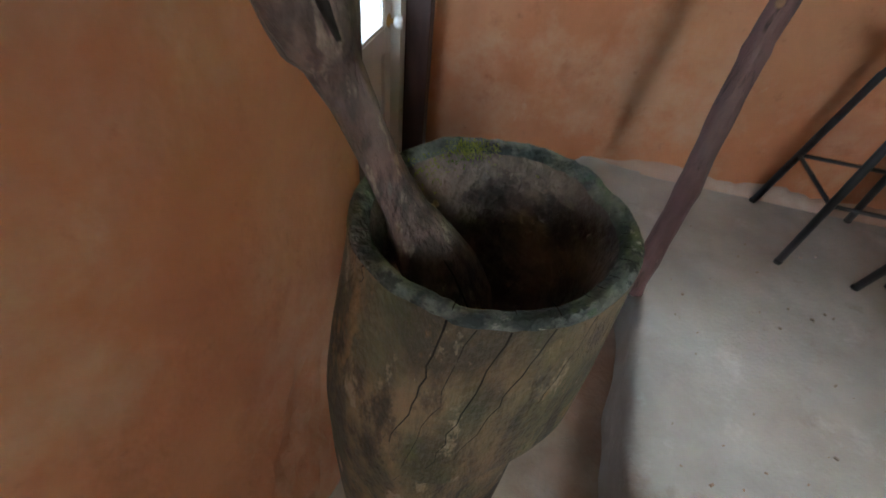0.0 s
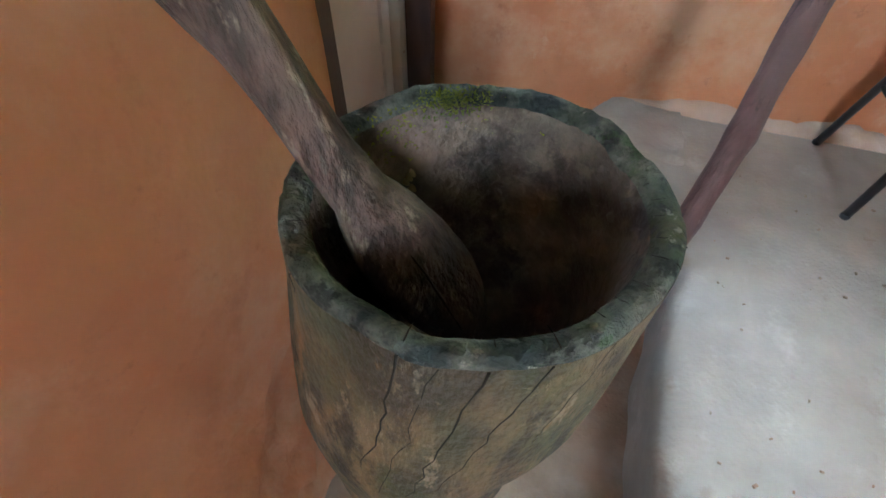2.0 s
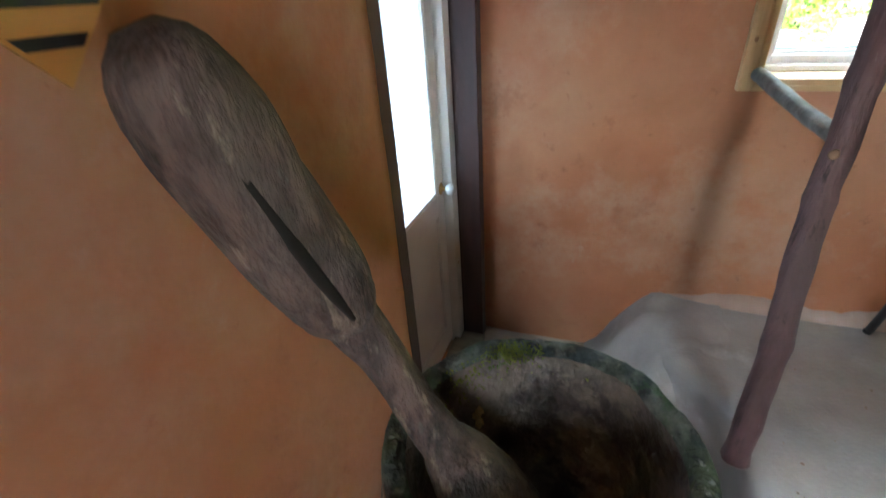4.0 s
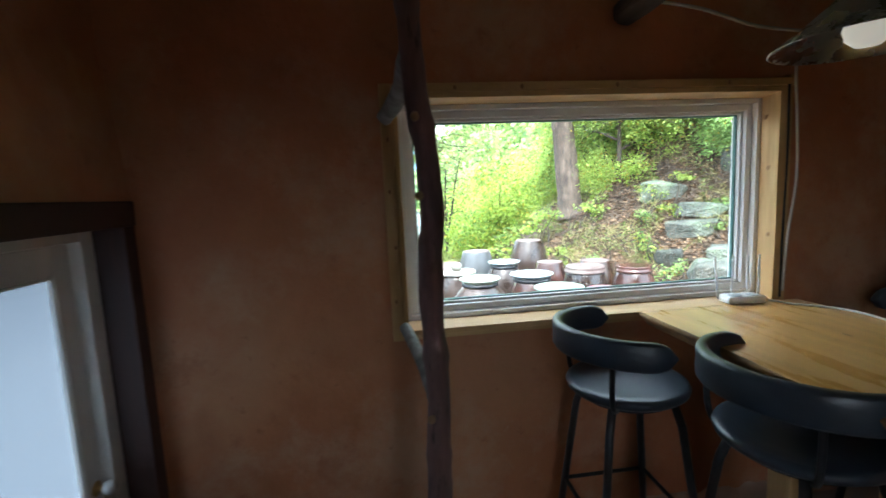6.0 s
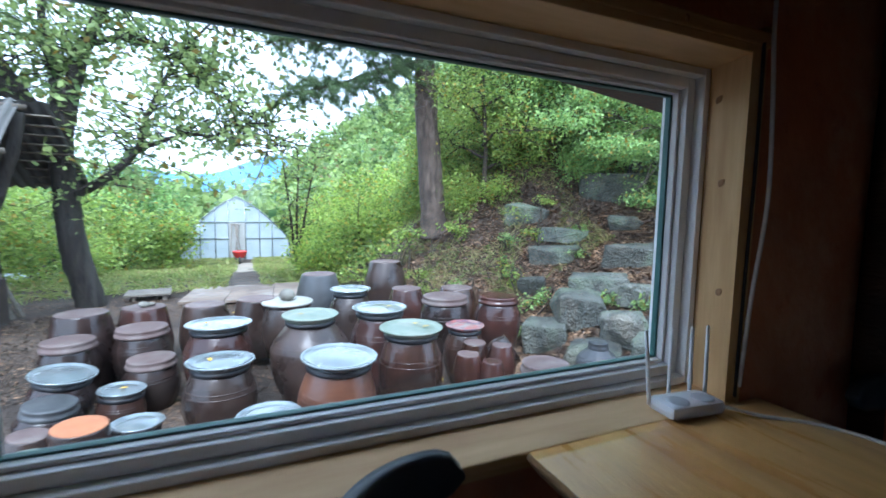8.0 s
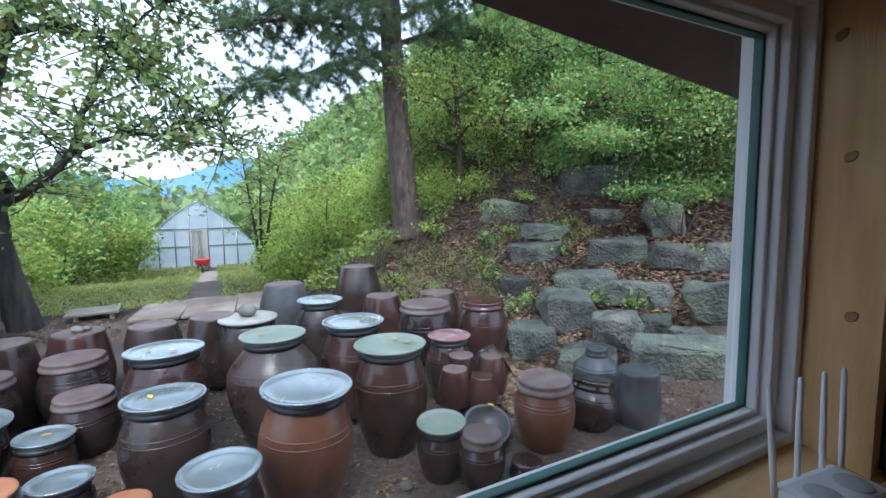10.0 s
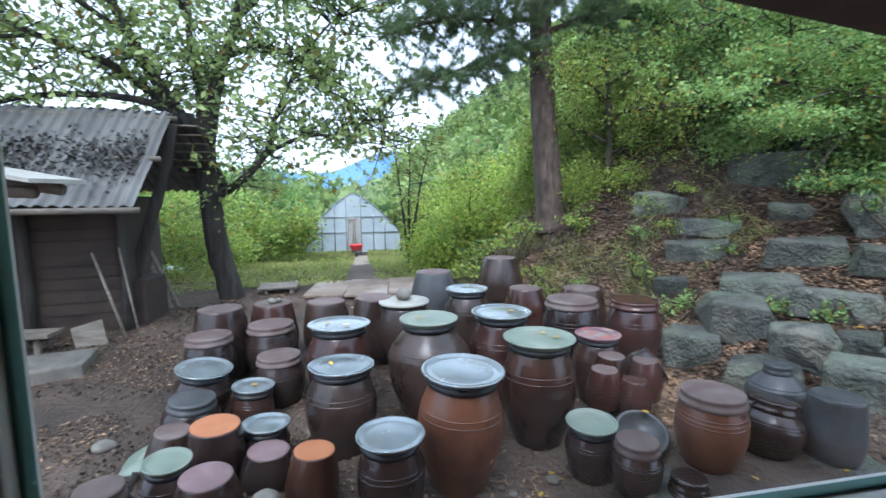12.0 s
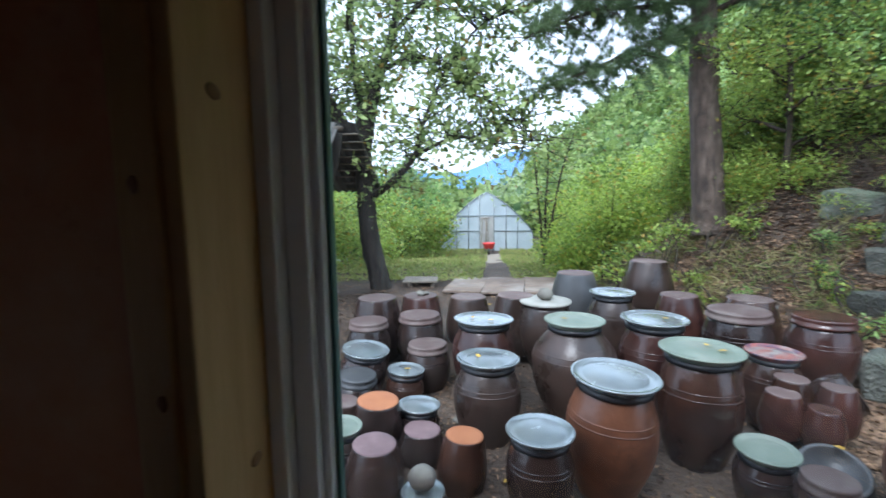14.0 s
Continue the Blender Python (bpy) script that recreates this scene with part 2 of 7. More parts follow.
M_CABLEW = surface("white_cable", (0.55, 0.53, 0.50), (0.65, 0.63, 0.6), 20.0, (0.4, 0.5), 0.0)
M_BEAM = surface("smoked_beam", (0.03, 0.018, 0.012), (0.075, 0.045, 0.03), 6.0, (0.6, 0.8), 0.5, 30.0, stretch=(3, 0.5, 3))
M_CEIL = surface("ceiling_board", (0.26, 0.25, 0.15), (0.36, 0.34, 0.22), 3.0, (0.8, 0.9), 0.2, 30.0, coords="World")
M_STEEL = surface("brushed_steel", (0.5, 0.5, 0.5), (0.62, 0.62, 0.62), 12.0, (0.2, 0.35), 0.05, 60.0, metallic=1.0)
M_EARTH = surface("yard_earth", (0.032, 0.023, 0.017), (0.095, 0.068, 0.049), 1.6, (0.85, 1.0), 1.0, 22.0, (0.17, 0.13, 0.10), 0.5, 0.6, coords="World", bump_dist=0.05)
M_TILT = surface("fallen_leaves", (0.06, 0.036, 0.022), (0.34, 0.215, 0.125), 3.0, (0.7, 0.9), 0.2, 40.0, vary=0.6, island=True, coords="World")
M_CLOD = surface("leaf_mould", (0.045, 0.034, 0.025), (0.13, 0.098, 0.072), 3.0, (0.85, 1.0), 0.2, 40.0, vary=0.5, island=True, coords="World")
M_ROCK = surface("grey_green_rock", (0.036, 0.040, 0.034), (0.135, 0.14, 0.118), 4.5, (0.7, 0.95), 1.0, 30.0, (0.13, 0.17, 0.10), 1.8, 0.6, coat=0.0, vary=0.35, bump_dist=0.05, blots=(((0.05, 0.055, 0.045), 3.0, 0.52, 0.64, 0.75), ((0.27, 0.28, 0.24), 9.0, 0.62, 0.67, 0.6), ((0.10, 0.13, 0.05), 2.2, 0.6, 0.7, 0.6), ((0.20, 0.175, 0.135), 1.5, 0.53, 0.64, 0.5)))
M_BARK = surface("dark_bark", (0.020, 0.017, 0.014), (0.065, 0.055, 0.045), 7.0, (0.8, 0.95), 1.0, 25.0, (0.10, 0.095, 0.085), 3.0, 0.5, stretch=(2, 2, 0.5), bump_dist=0.03)
M_PINEBARK = surface("pine_bark", (0.042, 0.030, 0.024), (0.135, 0.097, 0.074), 6.0, (0.8, 0.95), 1.0, 22.0, (0.22, 0.17, 0.13), 3.0, 0.4, stretch=(2.5, 2.5, 0.8), bump_dist=0.04)
M_TWIG = surface("twig", (0.025, 0.02, 0.015), (0.075, 0.058, 0.04), 9.0, (0.8, 0.95), 0.3)
M_LEAF = leaf_mat("persimmon_leaves", (0.10, 0.17, 0.06), (0.40, 0.50, 0.18), (0.22, 0.16, 0.03), 0.05)
M_SHRUB = leaf_mat("shrub_leaves", (0.05, 0.115, 0.025), (0.40, 0.52, 0.11), (0.42, 0.31, 0.05), 0.08)
M_SHRUB2 = leaf_mat("bank_leaves", (0.055, 0.13, 0.04), (0.35, 0.52, 0.155), (0.42, 0.30, 0.05), 0.06)
M_BRIGHT = leaf_mat("sunny_shrub_leaves", (0.08, 0.17, 0.025), (0.46, 0.58, 0.10), (0.5, 0.42, 0.06), 0.08)
M_FAR = leaf_mat("far_wood_leaves", (0.08, 0.16, 0.06), (0.36, 0.46, 0.15), (0.26, 0.2, 0.08), 0.05)
M_NEEDLE = leaf_mat("pine_needles", (0.08, 0.135, 0.06), (0.20, 0.28, 0.13))
M_GRASS = leaf_mat("grass_blades", (0.14, 0.22, 0.04), (0.42, 0.46, 0.14), (0.4, 0.34, 0.14), 0.15)
M_YELLOWLEAF = surface("yellow_leaf", (0.55, 0.33, 0.03), (0.65, 0.42, 0.06), 20.0, (0.5, 0.7), 0.1, vary=0.3)
# the haze of distance is painted into this flat blue base colour
M_HAZE_TINT = surface("haze_blue_ridge", (0.085, 0.20, 0.42), (0.11, 0.24, 0.46), 0.02, (0.95, 1.0), 0.0, 0.1, coords="World")
M_SHEET = surface("corrugated_roof", (0.085, 0.085, 0.08), (0.17, 0.17, 0.162), 1.5, (0.7, 0.9), 0.4, 20.0, (0.09, 0.085, 0.075), 1.2, 0.7, coords="World")
M_SHEDWALL = surface("shed_clay_boards", (0.03, 0.021, 0.016), (0.075, 0.053, 0.039), 3.0, (0.8, 0.95), 0.6, 25.0, (0.06, 0.042, 0.032), 1.3, 0.6, stretch=(1, 1, 3), coords="World")
M_OLDWOOD = surface("old_grey_wood", (0.13, 0.11, 0.085), (0.27, 0.235, 0.19), 4.0, (0.8, 0.95), 0.6, 30.0, stretch=(1, 5, 5))
M_DECK = surface("weathered_plywood", (0.14, 0.095, 0.068), (0.28, 0.215, 0.16), 2.5, (0.7, 0.9), 0.4, 30.0, (0.42, 0.38, 0.33), 1.5, 0.6)
M_FILM = surface("greenhouse_film", (0.34, 0.40, 0.44), (0.46, 0.52, 0.55), 1.0, (0.25, 0.4), 0.3, 6.0, (0.38, 0.44, 0.46), 0.6, 0.5, coords="World")
M_RED = surface("red_plastic", (0.60, 0.03, 0.03), (0.72, 0.06, 0.05), 5.0, (0.35, 0.5), 0.03)
M_STONE = surface("grey_stone", (0.11, 0.10, 0.085), (0.21, 0.20, 0.165), 9.0, (0.8, 0.95), 0.5, 50.0)


def glass_mat(name, tint=(1, 1, 1), rough=0.0, frosted=False):
    m, nt, b = nodes_of(name)
    if frosted:
        tr, gl = nt.nodes.new("ShaderNodeBsdfTranslucent"), nt.nodes.new("ShaderNodeBsdfTransparent")
        tr.inputs[0].default_value, gl.inputs[0].default_value = (0.105, 0.125, 0.145, 1), (0.08, 0.094, 0.108, 1)
        mx = nt.nodes.new("ShaderNodeMixShader")
        mx.inputs[0].default_value = 0.25
        nt.links.new(tr.outputs[0], mx.inputs[1])
        nt.links.new(gl.outputs[0], mx.inputs[2])
        nt.links.new(mx.outputs[0], nt.nodes["Material Output"].inputs["Surface"])
        return m
    gl, tp, mx, fr = nt.nodes.new("ShaderNodeBsdfGlossy"), nt.nodes.new("ShaderNodeBsdfTransparent"), nt.nodes.new("ShaderNodeMixShader"), nt.nodes.new("ShaderNodeFresnel")
    gl.inputs["Roughness"].default_value = rough
    tp.inputs[0].default_value = (*tint, 1)
    fr.inputs[0].default_value = 1.45
    nt.links.new(fr.outputs[0], mx.inputs[0])
    nt.links.new(tp.outputs[0], mx.inputs[1])
    nt.links.new(gl.outputs[0], mx.inputs[2])
    # a thin film of dust, in smears and specks
    nz, rg, du, m2 = nt.nodes.new("ShaderNodeTexNoise"), nt.nodes.new("ShaderNodeMapRange"), nt.nodes.new("ShaderNodeBsdfTranslucent"), nt.nodes.new("ShaderNodeMixShader")
    nt.links.new(nt.nodes.new("ShaderNodeTexCoord").outputs["Object"], nz.inputs["Vector"])
    nz.inputs["Scale"].default_value, nz.inputs["Detail"].default_value = 2.2, 6
    rg.inputs["From Min"].default_value, rg.inputs["From Max"].default_value, rg.inputs["To Min"].default_value, rg.inputs["To Max"].default_value = 0.40, 0.80, 0.002, 0.028
    nt.links.new(nz.outputs["Fac"], rg.inputs["Value"])
    sp, sr, sm = nt.nodes.new("ShaderNodeTexNoise"), nt.nodes.new("ShaderNodeMapRange"), nt.nodes.new("ShaderNodeMath")
    nt.links.new(nz.inputs["Vector"].links[0].from_socket, sp.inputs["Vector"])
    sp.inputs["Scale"].default_value, sp.inputs["Detail"].default_value = 75.0, 1
    sr.inputs["From Min"].default_value, sr.inputs["From Max"].default_value, sr.inputs["To Max"].default_value = 0.75, 0.80, 0.22
    nt.links.new(sp.outputs["Fac"], sr.inputs["Value"])
    nt.links.new(rg.outputs[0], sm.inputs[0])
    nt.links.new(sr.outputs[0], sm.inputs[1])
    du.inputs[0].default_value = (0.85, 0.9, 0.92, 1)
    nt.links.new(sm.outputs[0], m2.inputs[0])
    nt.links.new(mx.outputs[0], m2.inputs[1])
    nt.links.new(du.outputs[0], m2.inputs[2])
    nt.links.new(m2.outputs[0], nt.nodes["Material Output"].inputs["Surface"])
    return m


M_GLASS = glass_mat("window_glass", (0.95, 0.985, 0.98))
M_FROST = glass_mat("frosted_glass", frosted=True)


def glow(name, colour, strength):
    m, nt, b = nodes_of(name)
    b.inputs["Base Color"].default_value = (*colour, 1)
    b.inputs["Emission Color"].default_value = (*colour, 1)
    b.inputs["Emission Strength"].default_value = strength
    b.inputs["Roughness"].default_value = 0.3
    return m


# ---- mesh helpers ----
class Acc:
    """Collects vertices and faces of one mesh."""

    def __init__(self):
        self.v, self.f, self.smooth = [], [], []

    def add(self, verts, faces, smooth=True):
        k = len(self.v)
        self.v += [tuple(p) for p in verts]
        self.f += [tuple(i + k for i in f) for f in faces]
        self.smooth += [smooth] * len(faces)
        return self

    def mesh(self, name, material):
        me = bpy.data.meshes.new(name)
        me.from_pydata(self.v, [], self.f)
        me.polygons.foreach_set("use_smooth", self.smooth)
        me.materials.append(material)
        me.update()
        return me


def obj(name, acc, material, parent=None, label="", loc=None):
    me = acc.mesh(name, material) if isinstance(acc, Acc) else acc
    ob = new(name, me)
    if parent is not None:
        ob.parent = parent
    if loc is not None:
        ob.matrix_basis = loc if isinstance(loc, Matrix) else Matrix.Translation(loc)
    if label:
        ob["label"] = label
    return ob


def thing(name, label, category, m=None, group="", kind=""):
    e = new(name)
    e.empty_display_size = 0.1
    if m is not None:
        e.matrix_basis = m if isinstance(m, Matrix) else Matrix.Translation(m)
    return tagged(e, label, category, group, kind)


def box(acc, x0, y0, z0, x1, y1, z1, bev=0.004, m=None):
    """A box with bevelled edges."""
    bm = bmesh.new()
    bmesh.ops.create_cube(bm, size=1.0)
    for v in bm.verts:
        v.co = Vector(((x0 + x1) / 2 + v.co.x * (x1 - x0), (y0 + y1) / 2 + v.co.y * (y1 - y0), (z0 + z1) / 2 + v.co.z * (z1 - z0)))
    if bev > 0:
        bmesh.ops.bevel(bm, geom=bm.edges[:], offset=min(bev, 0.45 * min(x1 - x0, y1 - y0, z1 - z0)), segments=2, affect='EDGES', profile=0.6)
    if m is not None:
        bm.transform(m)
    bm.verts.index_update()
    acc.add([v.co[:] for v in bm.verts], [[v.index for v in f.verts] for f in bm.faces], False)
    bm.free()
    return acc


def tube(acc, pts, radii, seg=8, wob=0.0, cap=True, seed=0):
    """A tube along points with a radius at each, for limbs, wires and rods."""
    pts = [Vector(p) for p in pts]
    if isinstance(radii, (int, float)):
        radii = [radii] * len(pts)
    verts, faces = [], []
    d0 = (pts[1] - pts[0]).normalized()
    up = Vector((0, 0, 1)) if abs(d0.z) < 0.9 else Vector((1, 0, 0))
    a = d0.cross(up).normalized()
    for i, p in enumerate(pts):
        d = (pts[min(i + 1, len(pts) - 1)] - pts[max(i - 1, 0)]).normalized()
        a = (a - d * a.dot(d)).normalized()
        b = d.cross(a)
        for k in range(seg):
            ang = 2 * math.pi * k / seg
            r = radii[i]
            if wob:
                r *= 1 + wob * noise.noise(Vector((p.x * 9 + math.cos(ang) * 1.3 + seed, p.y * 9 + math.sin(ang) * 1.3, p.z * 9)))
            verts.append(p + (a * math.cos(ang) + b * math.sin(ang)) * r)
    for i in range(len(pts) - 1):
        for k in range(seg):
            faces.append((i * seg + k, i * seg + (k + 1) % seg, (i + 1) * seg + (k + 1) % seg, (i + 1) * seg + k))
    if cap:
        faces.append(tuple(reversed(range(seg))))
        faces.append(tuple(range((len(pts) - 1) * seg, len(pts) * seg)))
    acc.add(verts, faces)
    return acc


def smooth_path(pts, n=6):
    """Catmull-Rom through points."""
    P = [Vector(p) for p in pts]
    P = [P[0] * 2 - P[1]] + P + [P[-1] * 2 - P[-2]]
    out = []
    for i in range(1, len(P) - 2):
        for k in range(n):
            t = k / n
            a, b, c, d = P[i - 1], P[i], P[i + 1], P[i + 2]
            out.append(0.5 * ((2 * b) + (c - a) * t + (2 * a - 5 * b + 4 * c - d) * t * t + (3 * b - a - 3 * c + d) * t ** 3))
    return out + [P[-2]]


def taper(n, a, b):
    return [a + (b - a) * i / (n - 1) for i in range(n)]


def lathe(acc, profile, seg=32, wob=0.0, seed=0.0, cx=0.0, cy=0.0):
    """Turns a profile of (radius, height) about the upright axis."""
    verts, faces = [], []
    for r, z in profile:
        for k in range(seg):
            a = 2 * math.pi * k / seg
            q = r * (1 + wob * noise.noise(Vector((math.cos(a) * 1.2 + seed, math.sin(a) * 1.2, z * 4 + seed)))) if wob else r
            verts.append((cx + q * math.cos(a), cy + q * math.sin(a), z))
    for i in range(len(profile) - 1):
        for k in range(seg):
            faces.append((i * seg + k, i * seg + (k + 1) % seg, (i + 1) * seg + (k + 1) % seg, (i + 1) * seg + k))
    if profile[0][0] > 1e-4:
        faces.append(tuple(reversed(range(seg))))
    if profile[-1][0] > 1e-4:
        faces.append(tuple(range((len(profile) - 1) * seg, len(profile) * seg)))
    acc.add(verts, faces)
    return acc


def lerp(a, b, t):
    return a + (b - a) * min(1.0, max(0.0, t))


def step(a, b, v):
    t = min(1.0, max(0.0, (v - a) / (b - a)))
    return t * t * (3 - 2 * t)


def spread(a, b, cell, extra=()):
    """Grid lines from a to b, about a cell apart, that include the extra lines."""
    marks = sorted({a, b, *[e for e in extra if a < e < b]})
    out = []
    for p, q in zip(marks, marks[1:]):
        n = max(1, round((q - p) / cell))
        out += [p + (q - p) * i / n for i in range(n)]
    return out + [b]


def wall(name, place, ulen, z0, z1, holes, thick, cell, bulge, material):
    """An uneven plastered wall with openings. place(u, d, z) gives the point at u along it and d behind its face; holes are (u0, u1, z0, z1)."""
    us = spread(ulen[0], ulen[1], cell, [h for k in holes for h in k[:2]])
    zs = spread(z0, z1, cell, [h for k in holes for h in k[2:]])
    acc = Acc()
    nz = len(zs)
    front = [place(u, -bulge(u, z), z) for u in us for z in zs]
    back = [place(u, thick, z) for u in us for z in zs]
    off = len(front)

    def solid(i, j):
        if not (0 <= i < len(us) - 1 and 0 <= j < nz - 1):
            return False
        u, z = (us[i] + us[i + 1]) / 2, (zs[j] + zs[j + 1]) / 2
        return not any(h[0] < u < h[1] and h[2] < z < h[3] for h in holes)

    faces = []
    for i in range(len(us) - 1):
        for j in range(nz - 1):
            if not solid(i, j):
                continue
            a, b, c, d = i * nz + j, (i + 1) * nz + j, (i + 1) * nz + j + 1, i * nz + j + 1
            faces += [(a, b, c, d), (a + off, d + off, c + off, b + off)]
            for (p, q), (ii, jj) in (((a, b), (i, j - 1)), ((b, c), (i + 1, j)), ((c, d), (i, j + 1)), ((d, a), (i - 1, j))):
                if not solid(ii, jj):
                    faces.append((q, p, p + off, q + off))
    acc.add(front + back, faces)
    ob = obj(name, acc, material)
    return tagged(ob, kind="structure")


# ---- the room ----
LOW, TOP = -0.37, 2.3


def rough(u, z, amp=0.012, s=2.0):
    return amp * (noise.noise(Vector((u * s, z * s, 3.1))) + 0.5 * noise.noise(Vector((u * s * 3, z * s * 3, 7.7))) + 0.18 * noise.noise(Vector((u * s * 9, z * s * 9, 1.7))))


def west_x(y, z):
    """The face of the west wall, which bows and leans."""
    x = -0.175 - 0.10 * step(0.9, 2.2, y) - 0.05 * step(1.4, 2.2, z) * step(1.2, 2.2, y)
    return x + 0.09 * (1 - step(-0.37, 0.1, z)) * (1 - step(0.9, 1.15, y))


def west_place(u, d, z):
    return (west_x(u, z) - d if d < 0.1 else -0.15 - d, u, z)


DOOR = (1.14, 2.20, LOW, 1.49)
wall_west = tagged(wall("wall_west", west_place, (-1.9, 2.5), -0.7, TOP, [DOOR], 0.45, 0.035,
                        lambda u, z: rough(u, z) + 0.055 * (1 - step(0.0, 0.42, z)) * (1 - step(0.8, 1.1, u)) * (0.3 * noise.noise(Vector((u * 9, z * 9, 5))) + 0.6 * noise.noise(Vector((u * 21, z * 21, 8)))), M_MUD), "uneven orange-brown mud plaster wall with a low door", "wall")
WIN = (0.70, 2.425, 0.935, 1.895)
wall_north = tagged(wall("wall_north", lambda u, d, z: (u, 2.23 + d, z), (-0.62, 3.9), -0.7, TOP, [WIN], 0.25, 0.035,
                         lambda u, z: rough(u + 9, z) + 0.03 * (1 - step(-0.05, 0.12, z)) * step(0.3, 0.7, u), M_MUD),
                    "uneven orange-brown mud plaster wall with a wide window", "wall")
wall_east = tagged(wall("wall_east", lambda u, d, z: (3.6 + d, -u, z), (-2.2, 1.9), -0.7, TOP, [], 0.25, 0.08,
                        lambda u, z: rough(u + 5, z), M_MUD), "dark orange-brown mud plaster wall in shade", "wall")
wall_south = tagged(wall("wall_south", lambda u, d, z: (-u, -1.7 - d, z), (-3.9, 0.6), -0.7, TOP, [(-1.4, -0.93, 0.95, 1.95)], 0.25, 0.1,
                         lambda u, z: rough(u + 15, z), M_MUD), "orange-brown mud plaster wall with a wide opening", "wall")


def floor_sheet(name, xs, ys, height, material, label):
    acc = Acc()
    n = len(ys)
    acc.add([(x, y, height(x, y)) for x in xs for y in ys],
            [(i * n + j, (i + 1) * n + j, (i + 1) * n + j + 1, i * n + j + 1) for i in range(len(xs) - 1) for j in range(n - 1)])
    return tagged(obj(name, acc, material), label, "floor", kind="structure")


def edge_x(y):
    return 0.705 + 0.03 * noise.noise(Vector((y * 3.0, 2.0, 0))) + 0.05 * step(1.0, 1.3, y) - 0.22 * step(1.55, 1.9, y)


floor_sheet("floor_lower", spread(-0.6, 0.9, 0.04), spread(-1.9, 2.5, 0.04),
            lambda x, y: LOW + 0.012 * noise.noise(Vector((x * 4, y * 4, 0))) + 0.05 * (1 - step(0.0, 0.2, x + 0.2)) * (1 - step(0.7, 1.1, y)), M_EARTHFLOOR,
            "rough earthen floor by the door")


def platform():
    """The raised concrete floor with its rounded, broken edge."""
    acc, ys = Acc(), spread(-1.9, 2.4, 0.035)
    cols = [(0.035, LOW - 0.05), (0.03, -0.25), (0.012, -0.12), (0.0, -0.05), (0.012, -0.018), (0.04, -0.004), (0.09, 0.0)] + [(0.13 + 0.05 * k, 0.0) for k in range(20)] + [(1.2 + 0.2 * k, 0.0) for k in range(11)]
    n = len(ys)
    verts = []
    for i, (d, z) in enumerate(cols):
        for y in ys:
            x = edge_x(y) + d
            k = noise.noise(Vector((x * 7, y * 7, z * 7)))
            verts.append((x + (0.015 * k if z < 0 else 0), y, z + 0.006 * noise.noise(Vector((x * 3, y * 3, 1)))))
    acc.add(verts, [(i * n + j, (i + 1) * n + j, (i + 1) * n + j + 1, i * n + j + 1) for i in range(len(cols) - 1) for j in range(n - 1)])
    return tagged(obj("floor", acc, M_CONC), "raised pale worn concrete floor with a broken edge", "floor", kind="structure")


platform()


def mound():
    """A rough cement fillet between the lower floor, the raised floor and the north wall."""
    xs, ys = spread(0.10, 0.80, 0.03), spread(1.60, 2.26, 0.03)

    def hz(x, y):
        k = step(0.22, 0.55, x + 0.10 * noise.noise(Vector((y * 5, 1, 0)))) * step(1.62, 1.92, y + 0.10 * noise.noise(Vector((x * 6, 3, 0))))
        return LOW - 0.02 + 0.40 * k + 0.02 * noise.noise(Vector((x * 12, y * 12, 0))) + 0.012 * noise.noise(Vector((x * 30, y * 30, 0)))
    acc = Acc()
    n = len(ys)
    acc.add([(x, y, hz(x, y)) for x in xs for y in ys], [(i * n + j, (i + 1) * n + j, (i + 1) * n + j + 1, i * n + j + 1) for i in range(len(xs) - 1) for j in range(n - 1)])
    return tagged(obj("floor_fillet", acc, M_CONC), "lumpy broken cement fillet at the wall foot", "floor", kind="structure")


mound()
# pale plaster skirt, chipped, along the foot of the north wall
acc = Acc()
xs = spread(0.45, 3.58, 0.03)
rows = []
for x in xs:
    hh = 0.010 + step(0.42, 0.95, x) * (0.045 + 0.035 * noise.noise(Vector((x * 4, 0, 0))) + 0.02 * noise.noise(Vector((x * 15, 0, 0))))
    k = step(0.42, 1.0, x)
    d = 0.006 * k * noise.noise(Vector((x * 9, 4, 0)))
    rows += [(x, 2.222 - 0.05 * k + d, -0.01), (x, 2.222 - 0.045 * k + d, hh * 0.4), (x, 2.222 - 0.03 * k + d, hh * 0.85), (x, 2.225, hh)]
acc.add(rows, [(i * 4 + j, (i + 1) * 4 + j, (i + 1) * 4 + j + 1, i * 4 + j + 1) for i in range(len(xs) - 1) for j in range(3)])
tagged(obj("baseboard", acc, surface("pale_skirt", (0.44, 0.30, 0.22), (0.56, 0.46, 0.38), 6.0, (0.85, 0.95), 0.4, 40.0, (0.40, 0.2, 0.11), 3.0, 0.7, coords="World")), "chipped pale plaster skirt at the wall foot", "skirting", kind="structure")
rng = random.Random(8)
crumbs = Acc()
for i in range(70):
    x, y, q = rng.uniform(0.8, 1.9), rng.uniform(0.4, 1.9), rng.uniform(0.002, 0.006)
    box(crumbs, -q, -q * 0.6, 0, q, q * 0.6, q, q * 0.3, pose(x, y, 0.002, 0, 0, rng.uniform(0, 180)))
tagged(obj("floor_crumbs", crumbs, M_EARTHFLOOR), "scattered crumbs of earth on the concrete floor", "crumbs", kind="stuff")

acc = Acc()
box(acc, -0.65, -2.0, TOP, 3.9, 2.55, TOP + 0.08, 0)
tagged(obj("ceiling", acc, M_CEIL), "dull green-brown board ceiling", "ceiling", kind="structure")


